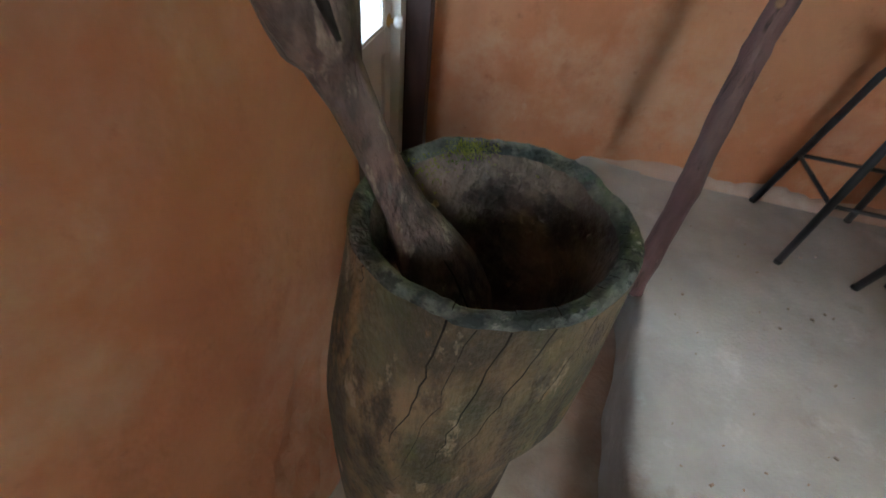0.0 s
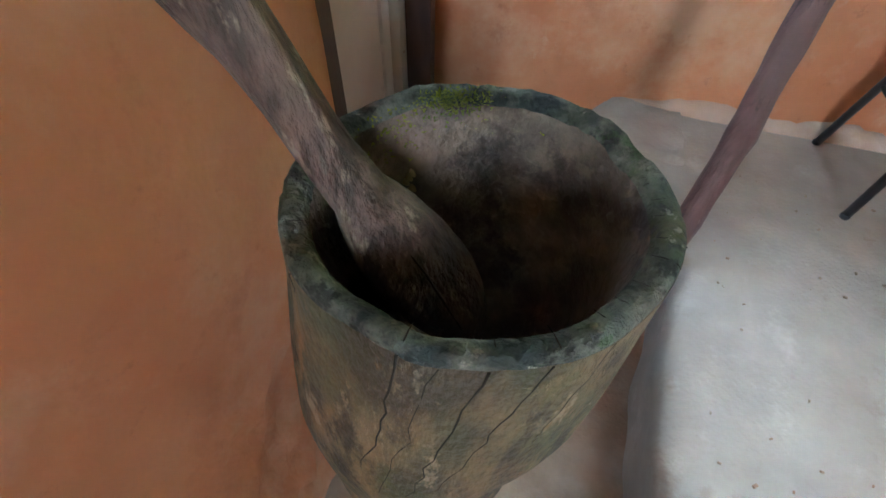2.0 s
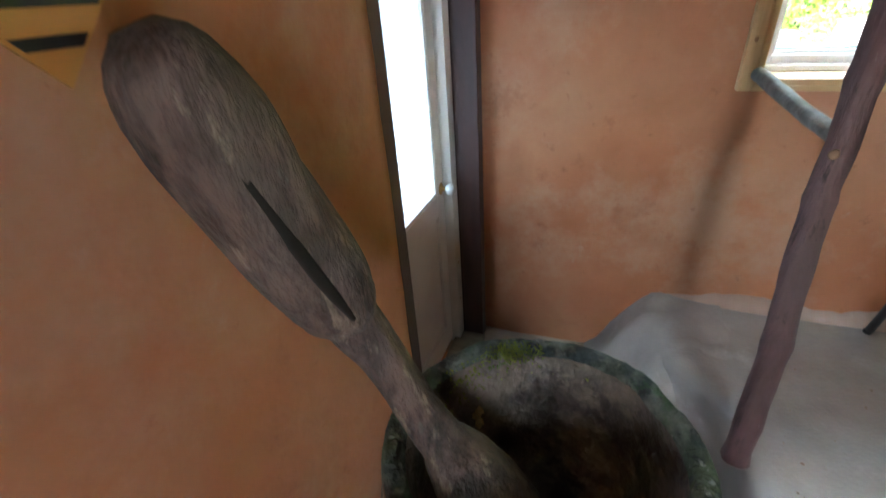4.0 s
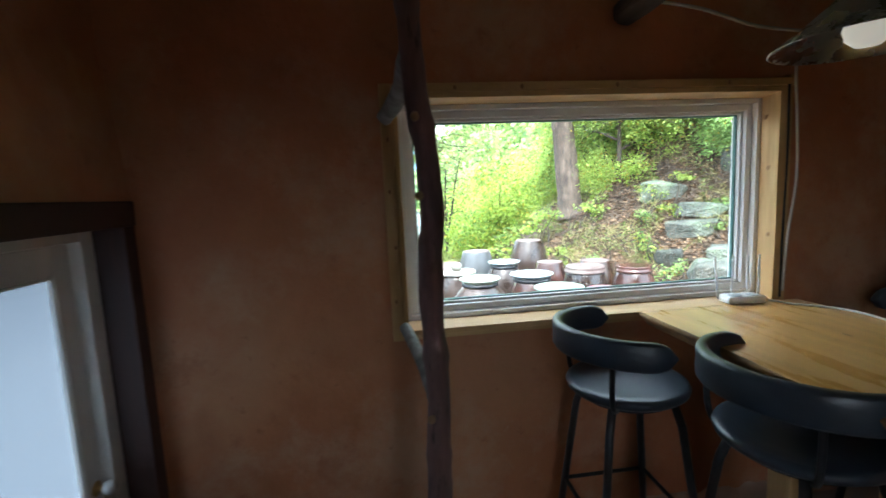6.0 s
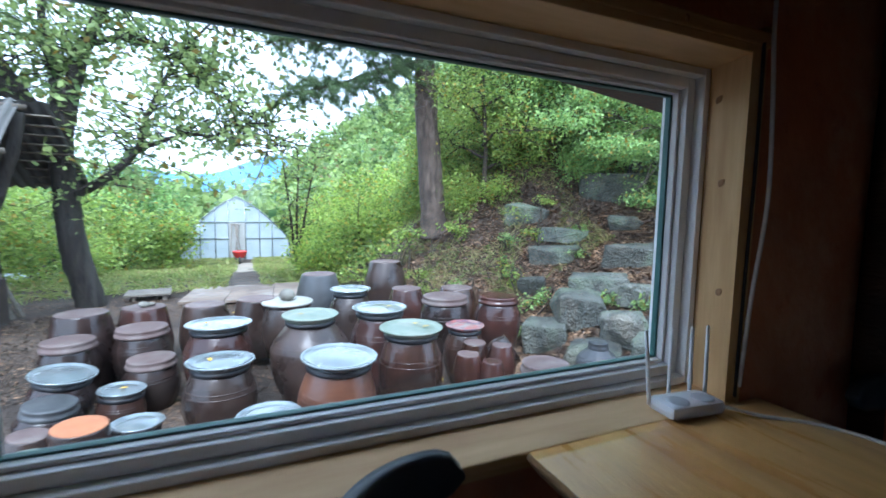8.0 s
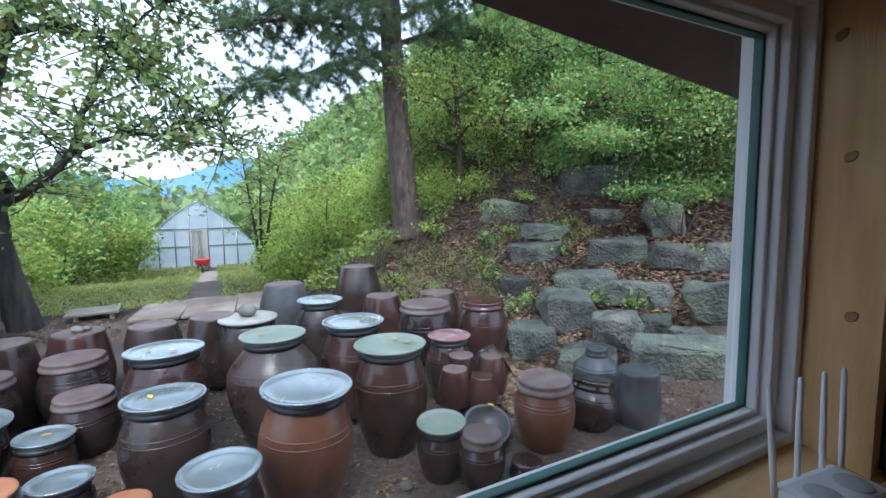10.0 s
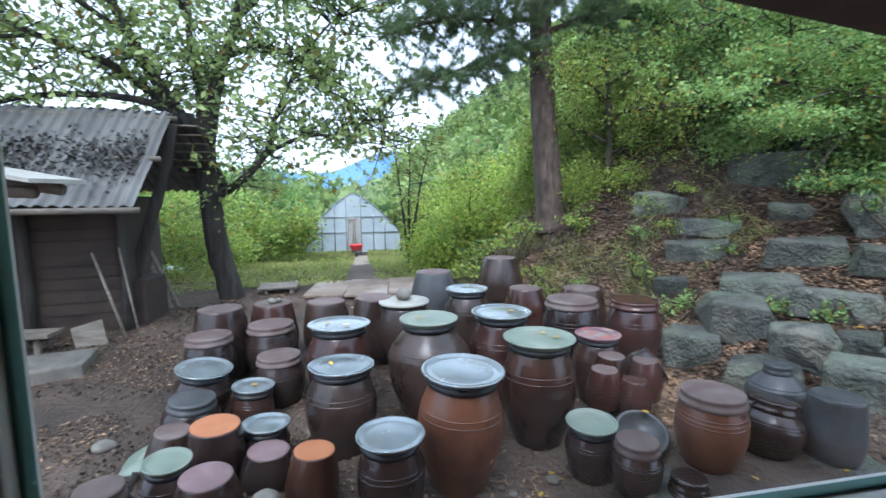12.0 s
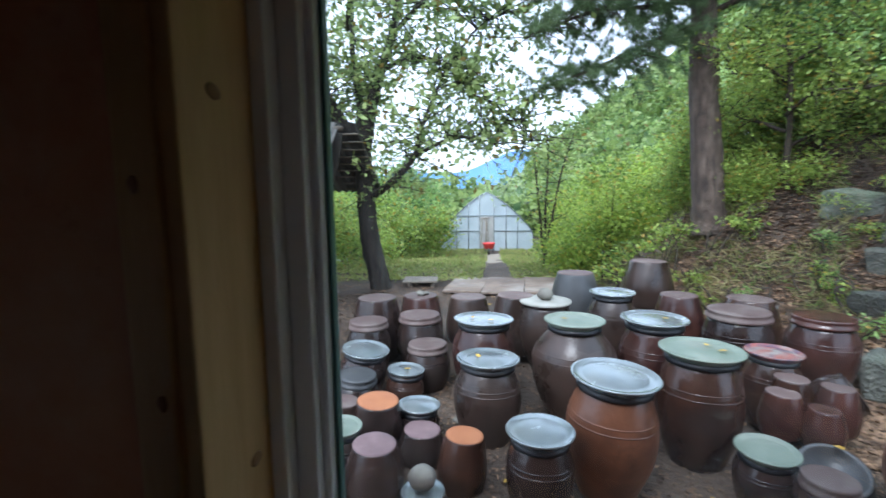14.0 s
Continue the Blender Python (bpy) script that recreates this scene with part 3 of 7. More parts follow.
def beam(pts, r, label, seed=0):
    acc = Acc()
    p = smooth_path(pts, 8)
    tube(acc, p, [r * (1 + 0.06 * math.sin(i * 1.3)) for i in range(len(p))], 14, 0.15, True, seed)
    return tagged(obj("ceiling_beam", acc, M_BEAM), label, "beam", "ceiling beams")


beam([(1.63, 2.16, 2.17), (1.66, 1.2, 2.2), (1.62, 0.0, 2.21), (1.65, -1.65, 2.2)], 0.05, "smoke-dark round log ceiling beam")
beam([(2.75, 2.2, 2.14), (2.72, 1.2, 2.2), (2.75, 0.0, 2.2), (2.75, -1.65, 2.2)], 0.05, "smoke-dark round log ceiling beam", 3)
beam([(0.75, 1.62, 2.26), (1.6, 1.65, 2.275), (2.6, 1.6, 2.27), (3.55, 1.6, 2.275)], 0.035, "thin dark log cross beam", 5)
acc = Acc()
tube(acc, [(3.08, 2.17, -0.02), (3.04, 2.175, 1.1), (3.02, 2.17, 2.28)], 0.045, 12, 0.15)
tagged(obj("wall_post", acc, M_BEAM), "dark round log post against the mud wall", "post")

# ---- window ----
window_1 = thing("window_1", "wide white vinyl window in a pale pine surround", "window", kind="structure")


def board(name, material, dims, parent, label=""):
    acc = Acc()
    box(acc, *dims, 0.004)
    return obj(name, acc, material, parent, label)


X0, X1, Z0, Z1 = 0.70, 2.425, 0.935, 1.895


def skew(name, material, plan, z0, z1, parent, label):
    """An upright board with a splayed plan."""
    acc = Acc()
    n = len(plan)
    acc.add([(x, y, z0) for x, y in plan] + [(x, y, z1) for x, y in plan], [tuple(reversed(range(n))), tuple(range(n, 2 * n))] + [(i, (i + 1) % n, (i + 1) % n + n, i + n) for i in range(n)], False)
    return obj(name, acc, material, parent, label)


surround = [board("reveal_board", M_PINEV, (X0, 2.2, Z0, X0 + 0.022, 2.474, Z1), window_1, "knotty pine reveal board"),
            skew("reveal_board", M_PINEV, [(2.366, 2.2), (X1 - 0.022, 2.335), (X1 - 0.022, 2.474), (X1, 2.474), (X1, 2.2)], Z0, Z1, window_1, "knotty pine reveal board"),
            board("reveal_board", M_PINE, (X0 + 0.022, 2.2, Z1 - 0.022, X1 - 0.022, 2.474, Z1), window_1, "knotty pine head board"),
            board("window_sill", M_PINE, (X0 + 0.022, 2.19, Z0, X1 - 0.022, 2.474, Z0 + 0.022), window_1, "pale pine sill board")]
# face trim on the wall
board("casing", M_PINEV, (X0 - 0.045, 2.195, Z0 - 0.02, X0, 2.24, Z1 + 0.035), window_1, "knotty pine casing")
board("casing", M_PINE, (X0 + 0.001, 2.196, Z1, X1 + 0.02, 2.24, Z1 + 0.034), window_1, "knotty pine casing")
board("casing", M_PINE, (X0 + 0.001, 2.198, Z0 - 0.02, X1, 2.24, Z0 - 0.001), window_1, "knotty pine casing")


def ring(name, x0, x1, z0, z1, w, y0, y1, material, parent, label=""):
    """A rectangular frame of four mitred bars."""
    acc = Acc()
    for a in ((x0, y0, z0, x0 + w, y1, z1), (x1 - w, y0, z0, x1, y1, z1), (x0 + w, y0, z1 - w, x1 - w, y1, z1), (x0 + w, y0, z0, x1 - w, y1, z0 + w)):
        box(acc, *a, 0.004)
    return obj(name, acc, material, parent, label)


IX0, IX1, IZ0, IZ1 = X0 + 0.022, X1 - 0.022, Z0 + 0.022, Z1 - 0.022
ring("window_frame", IX0, IX1, IZ0, IZ1, 0.022, 2.335, 2.455, M_VINYL, window_1, "white vinyl outer frame")
ring("sash_frame", IX0 + 0.022, IX1 - 0.022, IZ0 + 0.022, IZ1 - 0.022, 0.030, 2.365, 2.45, M_VINYL, window_1, "white vinyl inner frame")
ring("glazing_bead", IX0 + 0.052, IX1 - 0.052, IZ0 + 0.052, IZ1 - 0.052, 0.012, 2.385, 2.44, M_VINYL, window_1, "white glazing bead")
ring("gasket", IX0 + 0.064, IX1 - 0.064, IZ0 + 0.064, IZ1 - 0.064, 0.006, 2.405, 2.425, M_GASKET, window_1, "thin green rubber gasket")
ring("outer_trim", IX0 - 0.004, IX1 + 0.004, IZ0 - 0.004, IZ1 + 0.004, 0.010, 2.456, 2.487, M_VINYL, window_1, "white vinyl trim outside")
acc = Acc()
acc.add([(IX0 + 0.066, 2.415, IZ0 + 0.066), (IX1 - 0.066, 2.415, IZ0 + 0.066), (IX1 - 0.066, 2.415, IZ1 - 0.066), (IX0 + 0.066, 2.415, IZ1 - 0.066)], [(0, 1, 2, 3)], False)
pane = obj("pane", acc, M_GLASS, window_1, "clear slightly dusty glass pane")
pane.visible_shadow = False


def knot(x, y, z, r, normal):
    acc = Acc()
    lathe(acc, [(r, 0.0), (r * 0.8, 0.0012), (r * 0.3, 0.0016), (0.0005, 0.0017)], 12, 0.3, x * 7)
    rot = Vector((0, 0, 1)).rotation_difference(Vector(normal)).to_matrix().to_4x4()
    obj("knot", acc, M_KNOT, window_1, "dark pine knot", Matrix.Translation((x, y, z)) @ rot @ Matrix.Diagonal((1, 1.4, 1, 1)))


for z in (1.30, 1.52, 1.72, 1.08):
    knot(X0 - 0.02 + 0.006 * math.sin(z * 40), 2.1952, z, 0.006, (0, -1, 0))
for x in (0.95, 1.22, 1.62, 2.12):
    knot(x, 2.1962, Z1 + 0.016, 0.007, (0, -1, 0))
for y, z in ((2.26, 1.62), (2.3, 1.18), (2.24, 1.05)):
    knot(X0 + 0.0222, y, z, 0.009, (1, 0, 0))
for y, z in ((2.27, 1.55), (2.25, 1.25), (2.3, 1.78)):
    knot(2.366 + (y - 2.2) * 0.274 - 0.0005, y, z, 0.010, (-1, 0.27, 0))

# outside eave above the window
eave = thing("eave", "dark brown boarded eave outside the window", "eave", kind="structure")
board("soffit_board", M_BROWNFRAME, (-0.6, 2.482, 2.06, 3.9, 2.85, 2.085), eave)
acc = Acc()
acc.add([(1.7, 2.49, 2.075), (1.7, 3.0, 2.075), (4.2, 3.0, 1.79), (4.2, 2.49, 1.79), (1.7, 2.49, 2.11), (1.7, 3.0, 2.11), (4.2, 3.0, 1.85), (4.2, 2.49, 1.85)],
        [(0, 3, 2, 1), (4, 5, 6, 7), (1, 2, 6, 5), (2, 3, 7, 6), (3, 0, 4, 7), (0, 1, 5, 4)], False)
obj("sloping_board", acc, M_BROWNFRAME, eave, "dark brown sloping board")

# ---- door ----
door_1 = thing("door_1", "low white wooden door with frosted glass in a dark brown frame", "door", kind="structure")
acc = Acc()
box(acc, -0.37, 1.14, LOW, -0.185, 1.195, 1.4395, 0.005)
obj("frame_post", acc, M_BROWNFRAME, door_1, "dark brown frame post")
acc = Acc()
box(acc, -0.37, 2.128, LOW, -0.262, 2.197, 1.4395, 0.005)
obj("frame_post", acc, M_BROWNFRAME, door_1, "dark brown frame post")
acc = Acc()
box(acc, -0.08, 1.13, 1.44, 0.09, 2.2, 1.53, 0.005, Matrix.Translation((-0.272, 1.135, 0)) @ Matrix.Rotation(radians(4.1), 4, 'Z') @ Matrix.Translation((0, -1.135, 0)))
obj("frame_head", acc, M_BROWNFRAME, door_1, "dark brown frame head")
board("threshold", M_OLDWOOD, (-0.40, 1.196, LOW - 0.02, -0.25, 2.127, LOW + 0.03), door_1, "worn grooved threshold")
board("jamb", M_WHITE, (-0.46, 2.066, LOW, -0.3705, 2.15, 1.44), door_1, "white painted jamb")
board("jamb", M_WHITE, (-0.46, 1.12, LOW, -0.3705, 1.196, 1.44), door_1, "white painted jamb")
board("head_jamb", M_WHITE, (-0.46, 1.197, 1.40, -0.371, 2.065, 1.44), door_1, "white painted head")
leaf_y0, leaf_y1 = 1.202, 2.061
for d in ((leaf_y0, LOW + 0.035, leaf_y0 + 0.09, 1.395), (leaf_y1 - 0.075, LOW + 0.035, leaf_y1, 1.395), (leaf_y0 + 0.09, 1.30, leaf_y1 - 0.075, 1.395),
          (leaf_y0 + 0.09, 0.42, leaf_y1 - 0.075, 0.52), (leaf_y0 + 0.09, LOW + 0.035, leaf_y1 - 0.075, LOW + 0.16)):
    board("stile" if d[3] > 1.39 and d[1] < 0 else "rail", M_WHITE, (-0.45, d[0], d[1], -0.41, d[2], d[3]), door_1)
board("panel", M_WHITE, (-0.438, leaf_y0 + 0.09, LOW + 0.16, -0.425, leaf_y1 - 0.075, 0.42), door_1, "recessed white lower panel")
acc = Acc()
acc.add([(-0.43, leaf_y0 + 0.09, 0.52), (-0.43, leaf_y1 - 0.075, 0.52), (-0.43, leaf_y1 - 0.075, 1.30), (-0.43, leaf_y0 + 0.09, 1.30)], [(0, 1, 2, 3)], False)
obj("pane", acc, M_FROST, door_1, "bright frosted glass pane")
# unseen boards added behind the leaf to stop light leaking through its gaps
board("door_stop", M_WHITE, (-0.475, 2.05, LOW, -0.4505, 2.08, 1.44), door_1)
board("door_stop", M_WHITE, (-0.475, 1.18, LOW, -0.4505, 1.212, 1.44), door_1)
board("door_stop", M_OLDWOOD, (-0.475, 1.2125, LOW - 0.02, -0.4505, 2.0495, LOW + 0.06), door_1)
acc = Acc()
for d in ((leaf_y1 - 0.085, 0.521, leaf_y1 - 0.0755, 1.299), (leaf_y0 + 0.0905, 0.521, leaf_y1 - 0.086, 0.532), (leaf_y0 + 0.0905, 1.289, leaf_y1 - 0.086, 1.299)):
    box(acc, -0.428, d[0], d[1], -0.414, d[2], d[3], 0.002)
obj("glazing_bead", acc, M_WHITE, door_1)
turn_x = Matrix.Rotation(radians(90), 4, 'Y')
acc = Acc()
lathe(acc, [(0.026, 0), (0.027, 0.004), (0.014, 0.008), (0.010, 0.012), (0.010, 0.03)], 20)
obj("knob_rose", acc, M_BRASS, door_1, "worn brass rose", Matrix.Translation((-0.41, 2.028, 0.535)) @ turn_x)
acc = Acc()
lathe(acc, [(0.010, 0.024), (0.020, 0.03), (0.026, 0.042), (0.025, 0.054), (0.016, 0.062), (0.001, 0.065)], 20)
obj("door_knob", acc, M_PORC, door_1, "white porcelain knob", Matrix.Translation((-0.41, 2.028, 0.535)) @ turn_x)
for z in (0.12, -0.1):
    acc = Acc()
    lathe(acc, [(0.006, 0), (0.006, 0.002), (0.001, 0.003)], 10)
    obj("screw", acc, M_BRASS, door_1, "small dark screw", Matrix.Translation((-0.371, 2.10, z)) @ turn_x)

# ---- leaning pole ----
pole = thing("support_pole", "crooked dark reddish debarked tree trunk used as a post", "pole")
pp = smooth_path([(0.732, 1.41, -0.01), (0.744, 1.47, 0.35), (0.755, 1.56, 0.72), (0.768, 1.60, 0.95), (0.762, 1.605, 1.25), (0.775, 1.61, 1.50), (0.75, 1.615, 1.78), (0.735, 1.62, 2.05), (0.73, 1.62, 2.30)], 8)
acc = Acc()
tube(acc, pp, [(0.036 if i % 9 else 0.040) - 0.007 * i / len(pp) for i in range(len(pp))], 16, 0.22)
obj("trunk", acc, M_POLE, pole)
for a, b, r in (((0.765, 1.60, 0.925), (0.705, 2.185, 0.975), 0.023), ((0.74, 1.61, 1.865), (0.675, 2.17, 1.80), 0.03)):
    acc = Acc()
    p = smooth_path([a, (Vector(a) + Vector(b)) / 2 + Vector((0.012, 0, -0.012)), b], 6)
    tube(acc, p, r, 12, 0.2)
    obj("side_branch", acc, M_GREYBARK, pole, "grey-barked side branch")
for z, y in ((1.50, 1.575), (1.70, 1.583), (0.905, 1.552)):
    acc = Acc()
    lathe(acc, [(0.012, 0), (0.010, 0.005), (0.004, 0.007), (0.0005, 0.0072)], 12, 0.3)
    obj("cut_stub", acc, M_CUTWOOD, pole, "pale cut branch stub", Matrix.Translation((0.742, y, z)) @ Matrix.Rotation(radians(90), 4, 'X'))

# ---- wooden mortar and pestle ----
mortar = thing("log_mortar", "mossy weathered hollow-log rice mortar with cracked rim", "mortar", (0.205, 0.742, LOW))
MB = -LOW
RS = 96


def mortar_rim(a):
    """Height and radius of the worn rim round the mortar."""
    h = 0.735 + MB + 0.012 * math.sin(a + 0.6) + 0.010 * noise.noise(Vector((math.cos(a) * 3, math.sin(a) * 3, 0))) + 0.005 * noise.noise(Vector((math.cos(a) * 13, math.sin(a) * 13, 4)))
    r = 0.203 + 0.008 * noise.noise(Vector((math.cos(a) * 1.6, math.sin(a) * 1.6, 5)))
    return h, r


def ring_sheet(rows):
    acc = Acc()
    verts = []
    for row in rows:
        for k in range(RS):
            a = 2 * math.pi * k / RS
            h, r = mortar_rim(a)
            rr, z = row(h, r, a)
            rr += 0.006 * noise.noise(Vector((math.cos(a) * 2.2, math.sin(a) * 2.2, z * 4)))
            verts.append((rr * 1.12 * math.cos(a), rr * math.sin(a), z))
    n = len(rows)
    acc.add(verts, [(i * RS + k, i * RS + (k + 1) % RS, (i + 1) * RS + (k + 1) % RS, (i + 1) * RS + k) for i in range(n - 1) for k in range(RS)])
    return acc


def outer_r(f, r, ang):
    """Outside radius at the share f of the height below the rim; the log flares less on its east side."""
    flare = 1 - 0.8 * step(-0.3, 0.7, math.cos(ang))
    pts = ((0, 1.0), (0.06, 1.02), (0.13, 1.09), (0.26, 1.21), (0.38, 1.30), (0.6, 1.33), (1.0, 1.34))
    for (a, p), (b, q) in zip(pts, pts[1:]):
        if f <= b:
            return r * (1 + flare * (p + (q - p) * (f - a) / (b - a) - 1))
    return r * (1 + flare * 0.34)


obj("body", ring_sheet([(lambda h, r, a, f=f: (outer_r(f, r, a) * (1 - 0.22 * step(0.39, 0.42, f) * step(0.35, 0.75, math.cos(a + 0.5))), h * (1 - f) - 0.012 * (f == 0))) for f in [0, 0.02, 0.05, 0.1, 0.15, 0.2, 0.25, 0.3, 0.34, 0.37, 0.39, 0.405, 0.42, 0.45, 0.48, 0.55, 0.65, 0.8, 0.9, 1.0]]), M_MORTAR, mortar)
obj("rim", ring_sheet([lambda h, r, a: (r - 0.0005, h - 0.013), lambda h, r, a: (r - 0.002, h - 0.004), lambda h, r, a: (r - 0.008, h + 0.001), lambda h, r, a: (r - 0.019, h), lambda h, r, a: (r - 0.027, h - 0.006), lambda h, r, a: (r - 0.031, h - 0.015)]), M_RIM, mortar, "dark worn rim with green tints")
obj("hollow", ring_sheet([lambda h, r, a: (r - 0.0305, h - 0.014), lambda h, r, a: (r - 0.037, h - 0.06), lambda h, r, a: (r - 0.045, h - 0.11), lambda h, r, a: (r - 0.054, h - 0.18), lambda h, r, a: (r - 0.068, h - 0.28), lambda h, r, a: (r - 0.095, h - 0.37), lambda h, r, a: (r - 0.15, h - 0.42), lambda h, r, a: (0.003, h - 0.435)]), M_MORTAR_IN, mortar, "dark damp hollow")


def on_body(a, f, off=0.0):
    h, r = mortar_rim(a)
    rr = outer_r(f, r, a) + 0.006 * noise.noise(Vector((math.cos(a) * 2.2, math.sin(a) * 2.2, h * (1 - f) * 4))) + off
    return Vector((rr * 1.12 * math.cos(a), rr * math.sin(a), h * (1 - f)))


for a0, a1, f1, w in ((-1.66, -1.88, 0.30, 0.0020), (-1.30, -1.62, 0.33, 0.0016), (-1.04, -1.45, 0.30, 0.0011), (-2.3, -2.36, 0.08, 0.0007), (-1.52, -1.80, 0.42, 0.0005), (-0.75, -0.98, 0.2, 0.0005)):
    acc = Acc()
    pts = []
    for i in range(14):
        t = i / 13
        pts.append(on_body(a0 + (a1 - a0) * t + 0.05 * noise.noise(Vector((t * 9, a0 * 5, 0))), 0.012 + f1 * t, -0.0004))
    tube(acc, pts, [w * (1.2 - t / 14) * (0.6 + 0.8 * abs(noise.noise(Vector((t * 0.9, a0, 2))))) + 0.0004 for t in range(14)], 6)
    obj("crack", acc, M_CRACK, mortar, "long dark drying crack")
for a in (-1.66, -1.28, -1.02, -0.75, -0.45, -0.25, -0.1, 0.1, 0.22, 0.35, -2.62, -0.6):
    acc = Acc()
    h, r = mortar_rim(a)
    tube(acc, [(1.12 * math.cos(a) * q, math.sin(a) * q, h + z) for q, z in ((r - 0.003, -0.006), (r - 0.008, -0.0008), (r - 0.02, 0.0006), (r - 0.031, -0.003))], [0.0005, 0.0009, 0.0008, 0.0004], 6)
    obj("rim_crack", acc, M_CRACK, mortar, "short crack across the rim")
acc = Acc()
rng = random.Random(4)
for i in range(800):
    a = rng.gauss(1.95, 0.12) if i < 600 else rng.gauss(2.3, 0.3)
    h, r = mortar_rim(a)
    down = abs(rng.gauss(0, 0.012 if i < 600 else 0.03))
    rr = r - 0.022 - min(0.012, down * 0.5) + rng.uniform(-0.008, 0.012) * (down < 0.01)
    p = Vector((rr * math.cos(a), rr * math.sin(a), h - down + 0.001))
    d = Vector((rng.uniform(-1, 1) - 0.6 * math.cos(a), rng.uniform(-1, 1) - 0.6 * math.sin(a), rng.uniform(0, 1.2))).normalized() * rng.uniform(0.003, 0.009)
    s = d.cross(Vector((0, 0, 1))).normalized() * 0.0022
    acc.add([p - s, p + s, p + d], [(0, 1, 2)], False)
tagged(obj("moss", acc, M_MOSS, mortar, "yellow-green moss on the rim"), kind="stuff")
acc = Acc()
for i in range(5):
    c = Vector((-0.122 + 0.006 * math.sin(i * 2.1), 0.112, 0.618 + MB - 0.02 + 0.010 * i))
    tube(acc, [c, c + Vector((0.004, -0.008, 0.002)), c + Vector((0.010, -0.012, 0.003))], [0.003, 0.0055, 0.003], 8)
obj("fungus", acc, M_FUNGUS, mortar, "small pale yellow bracket fungus")
acc = Acc()
lathe(acc, [(0.001, 0.012), (0.006, 0.010), (0.009, 0.004), (0.007, 0.0), (0.001, -0.001)], 12)
obj("snail", acc, M_GREYBARK, mortar, "tiny grey-brown snail shell", Matrix.Translation((0.168, 0.069, 0.668 + MB)))

pestle = thing("pestle", "heavy dark wooden pestle with a club at each end", "pestle")
PK = [(0.222, 0.717, 0.44), (0.140, 0.72, 0.60), (0.065, 0.71, 0.74), (0.002, 0.695, 0.90), (-0.044, 0.655, 1.06), (-0.082, 0.588, 1.28)]
spine = smooth_path(PK, 18)
NS = len(spine)


def club_r(t):
    """The pestle's radius at the share t of its length."""
    pts = ((0.0, 0.026), (0.04, 0.044), (0.12, 0.060), (0.22, 0.064), (0.29, 0.058), (0.335, 0.048), (0.375, 0.035), (0.45, 0.030), (0.60, 0.030), (0.67, 0.034), (0.695, 0.047), (0.74, 0.054), (0.85, 0.057), (0.93, 0.056), (0.96, 0.052), (0.98, 0.044), (0.992, 0.033), (1.0, 0.018))
    for (a, p), (b, q) in zip(pts, pts[1:]):
        if t <= b:
            return p + (q - p) * (t - a) / (b - a)
    return 0.024


acc = Acc()
tube(acc, spine, [club_r(i / (NS - 1)) for i in range(NS)], 22, 0.2)
obj("shaft", acc, M_PESTLE, pestle)


def on_club(t, off, toward):
    i = min(NS - 2, int(t * (NS - 1)))
    d = (spine[i + 1] - spine[i]).normalized()
    w = Vector(toward) - spine[i]
    w = (w - d * w.dot(d)).normalized()
    return spine[i] + w * (club_r(t) + off)


acc = Acc()
tube(acc, [on_club(t, -0.002, (0.30, 0.2, 1.45)) for t in (0.72, 0.76, 0.80, 0.85, 0.90, 0.95)], [0.003, 0.006, 0.007, 0.007, 0.006, 0.003], 8)
obj("split", acc, M_CRACK, pestle, "long open split in the upper club")
acc = Acc()
tube(acc, [on_club(t, -0.0006, (0.22, 0.30, 1.3)) for t in (0.06, 0.12, 0.18, 0.24, 0.32)], [0.0008, 0.0016, 0.0018, 0.0014, 0.0006], 6)
obj("crack", acc, M_CRACK, pestle, "fine crack in the lower club")

# ---- striped board on the west wall ----
SB = Matrix.Translation((-0.118, 0.60, 1.255)) @ Matrix.Rotation(radians(90), 4, 'Z') @ Matrix.Rotation(radians(90), 4, 'X')
sign = thing("striped_board", "orange board with black stripes and mirrored print", "sign", SB)
# in the board's plane: x along the wall northwards, y up
CORNER, CR, CL, CT = (-0.048, -0.011), (0.42, 0.51), (-0.517, 0.51), (-0.048, 1.03)


def plate(name, pts, z0, z1, material, parent, label=""):
    acc = Acc()
    n = len(pts)
    acc.add([(x, y, z0) for x, y in pts] + [(x, y, z1) for x, y in pts],
            [tuple(reversed(range(n))), tuple(range(n, 2 * n))] + [(i, (i + 1) % n, (i + 1) % n + n, i + n) for i in range(n)], False)
    return obj(name, acc, material, parent, label)


plate("panel", [CORNER, CR, CT, CL], 0.0, 0.004, M_SIGN, sign)


def right_edge(y):
    return CORNER[0] + (y - CORNER[1]) * 0.898 - 0.004


def left_edge(y):
    return CORNER[0] - (y - CORNER[1]) * 0.898 + 0.004


def stripe(y, x0=None, x1=None, h=0.0085):
    """A printed bar whose free ends follow the board's slanting edges."""
    a, b = (x0, x0 - 0.002) if x0 is not None else (left_edge(y), left_edge(y + h))
    c, d = (x1, x1) if x1 is not None else (right_edge(y), right_edge(y + h))
    plate("stripe", [(a, y), (c, y), (d, y + h), (b, y + h)], 0.0042, 0.0052, M_INK, sign, "black printed stripe")


for k in range(6):
    stripe(0.116 + 0.0255 * k, 0.018 + 0.0045 * k)
stripe(0.090, -0.022)
stripe(0.065, -0.035)
stripe(0.065, None, -0.044)
stripe(0.040)
stripe(0.0145)
stripe(0.091, None, -0.061)
stripe(0.117, None, -0.100)
for y in (0.276, 0.302, 0.378, 0.404, 0.43, 0.456):
    stripe(y)


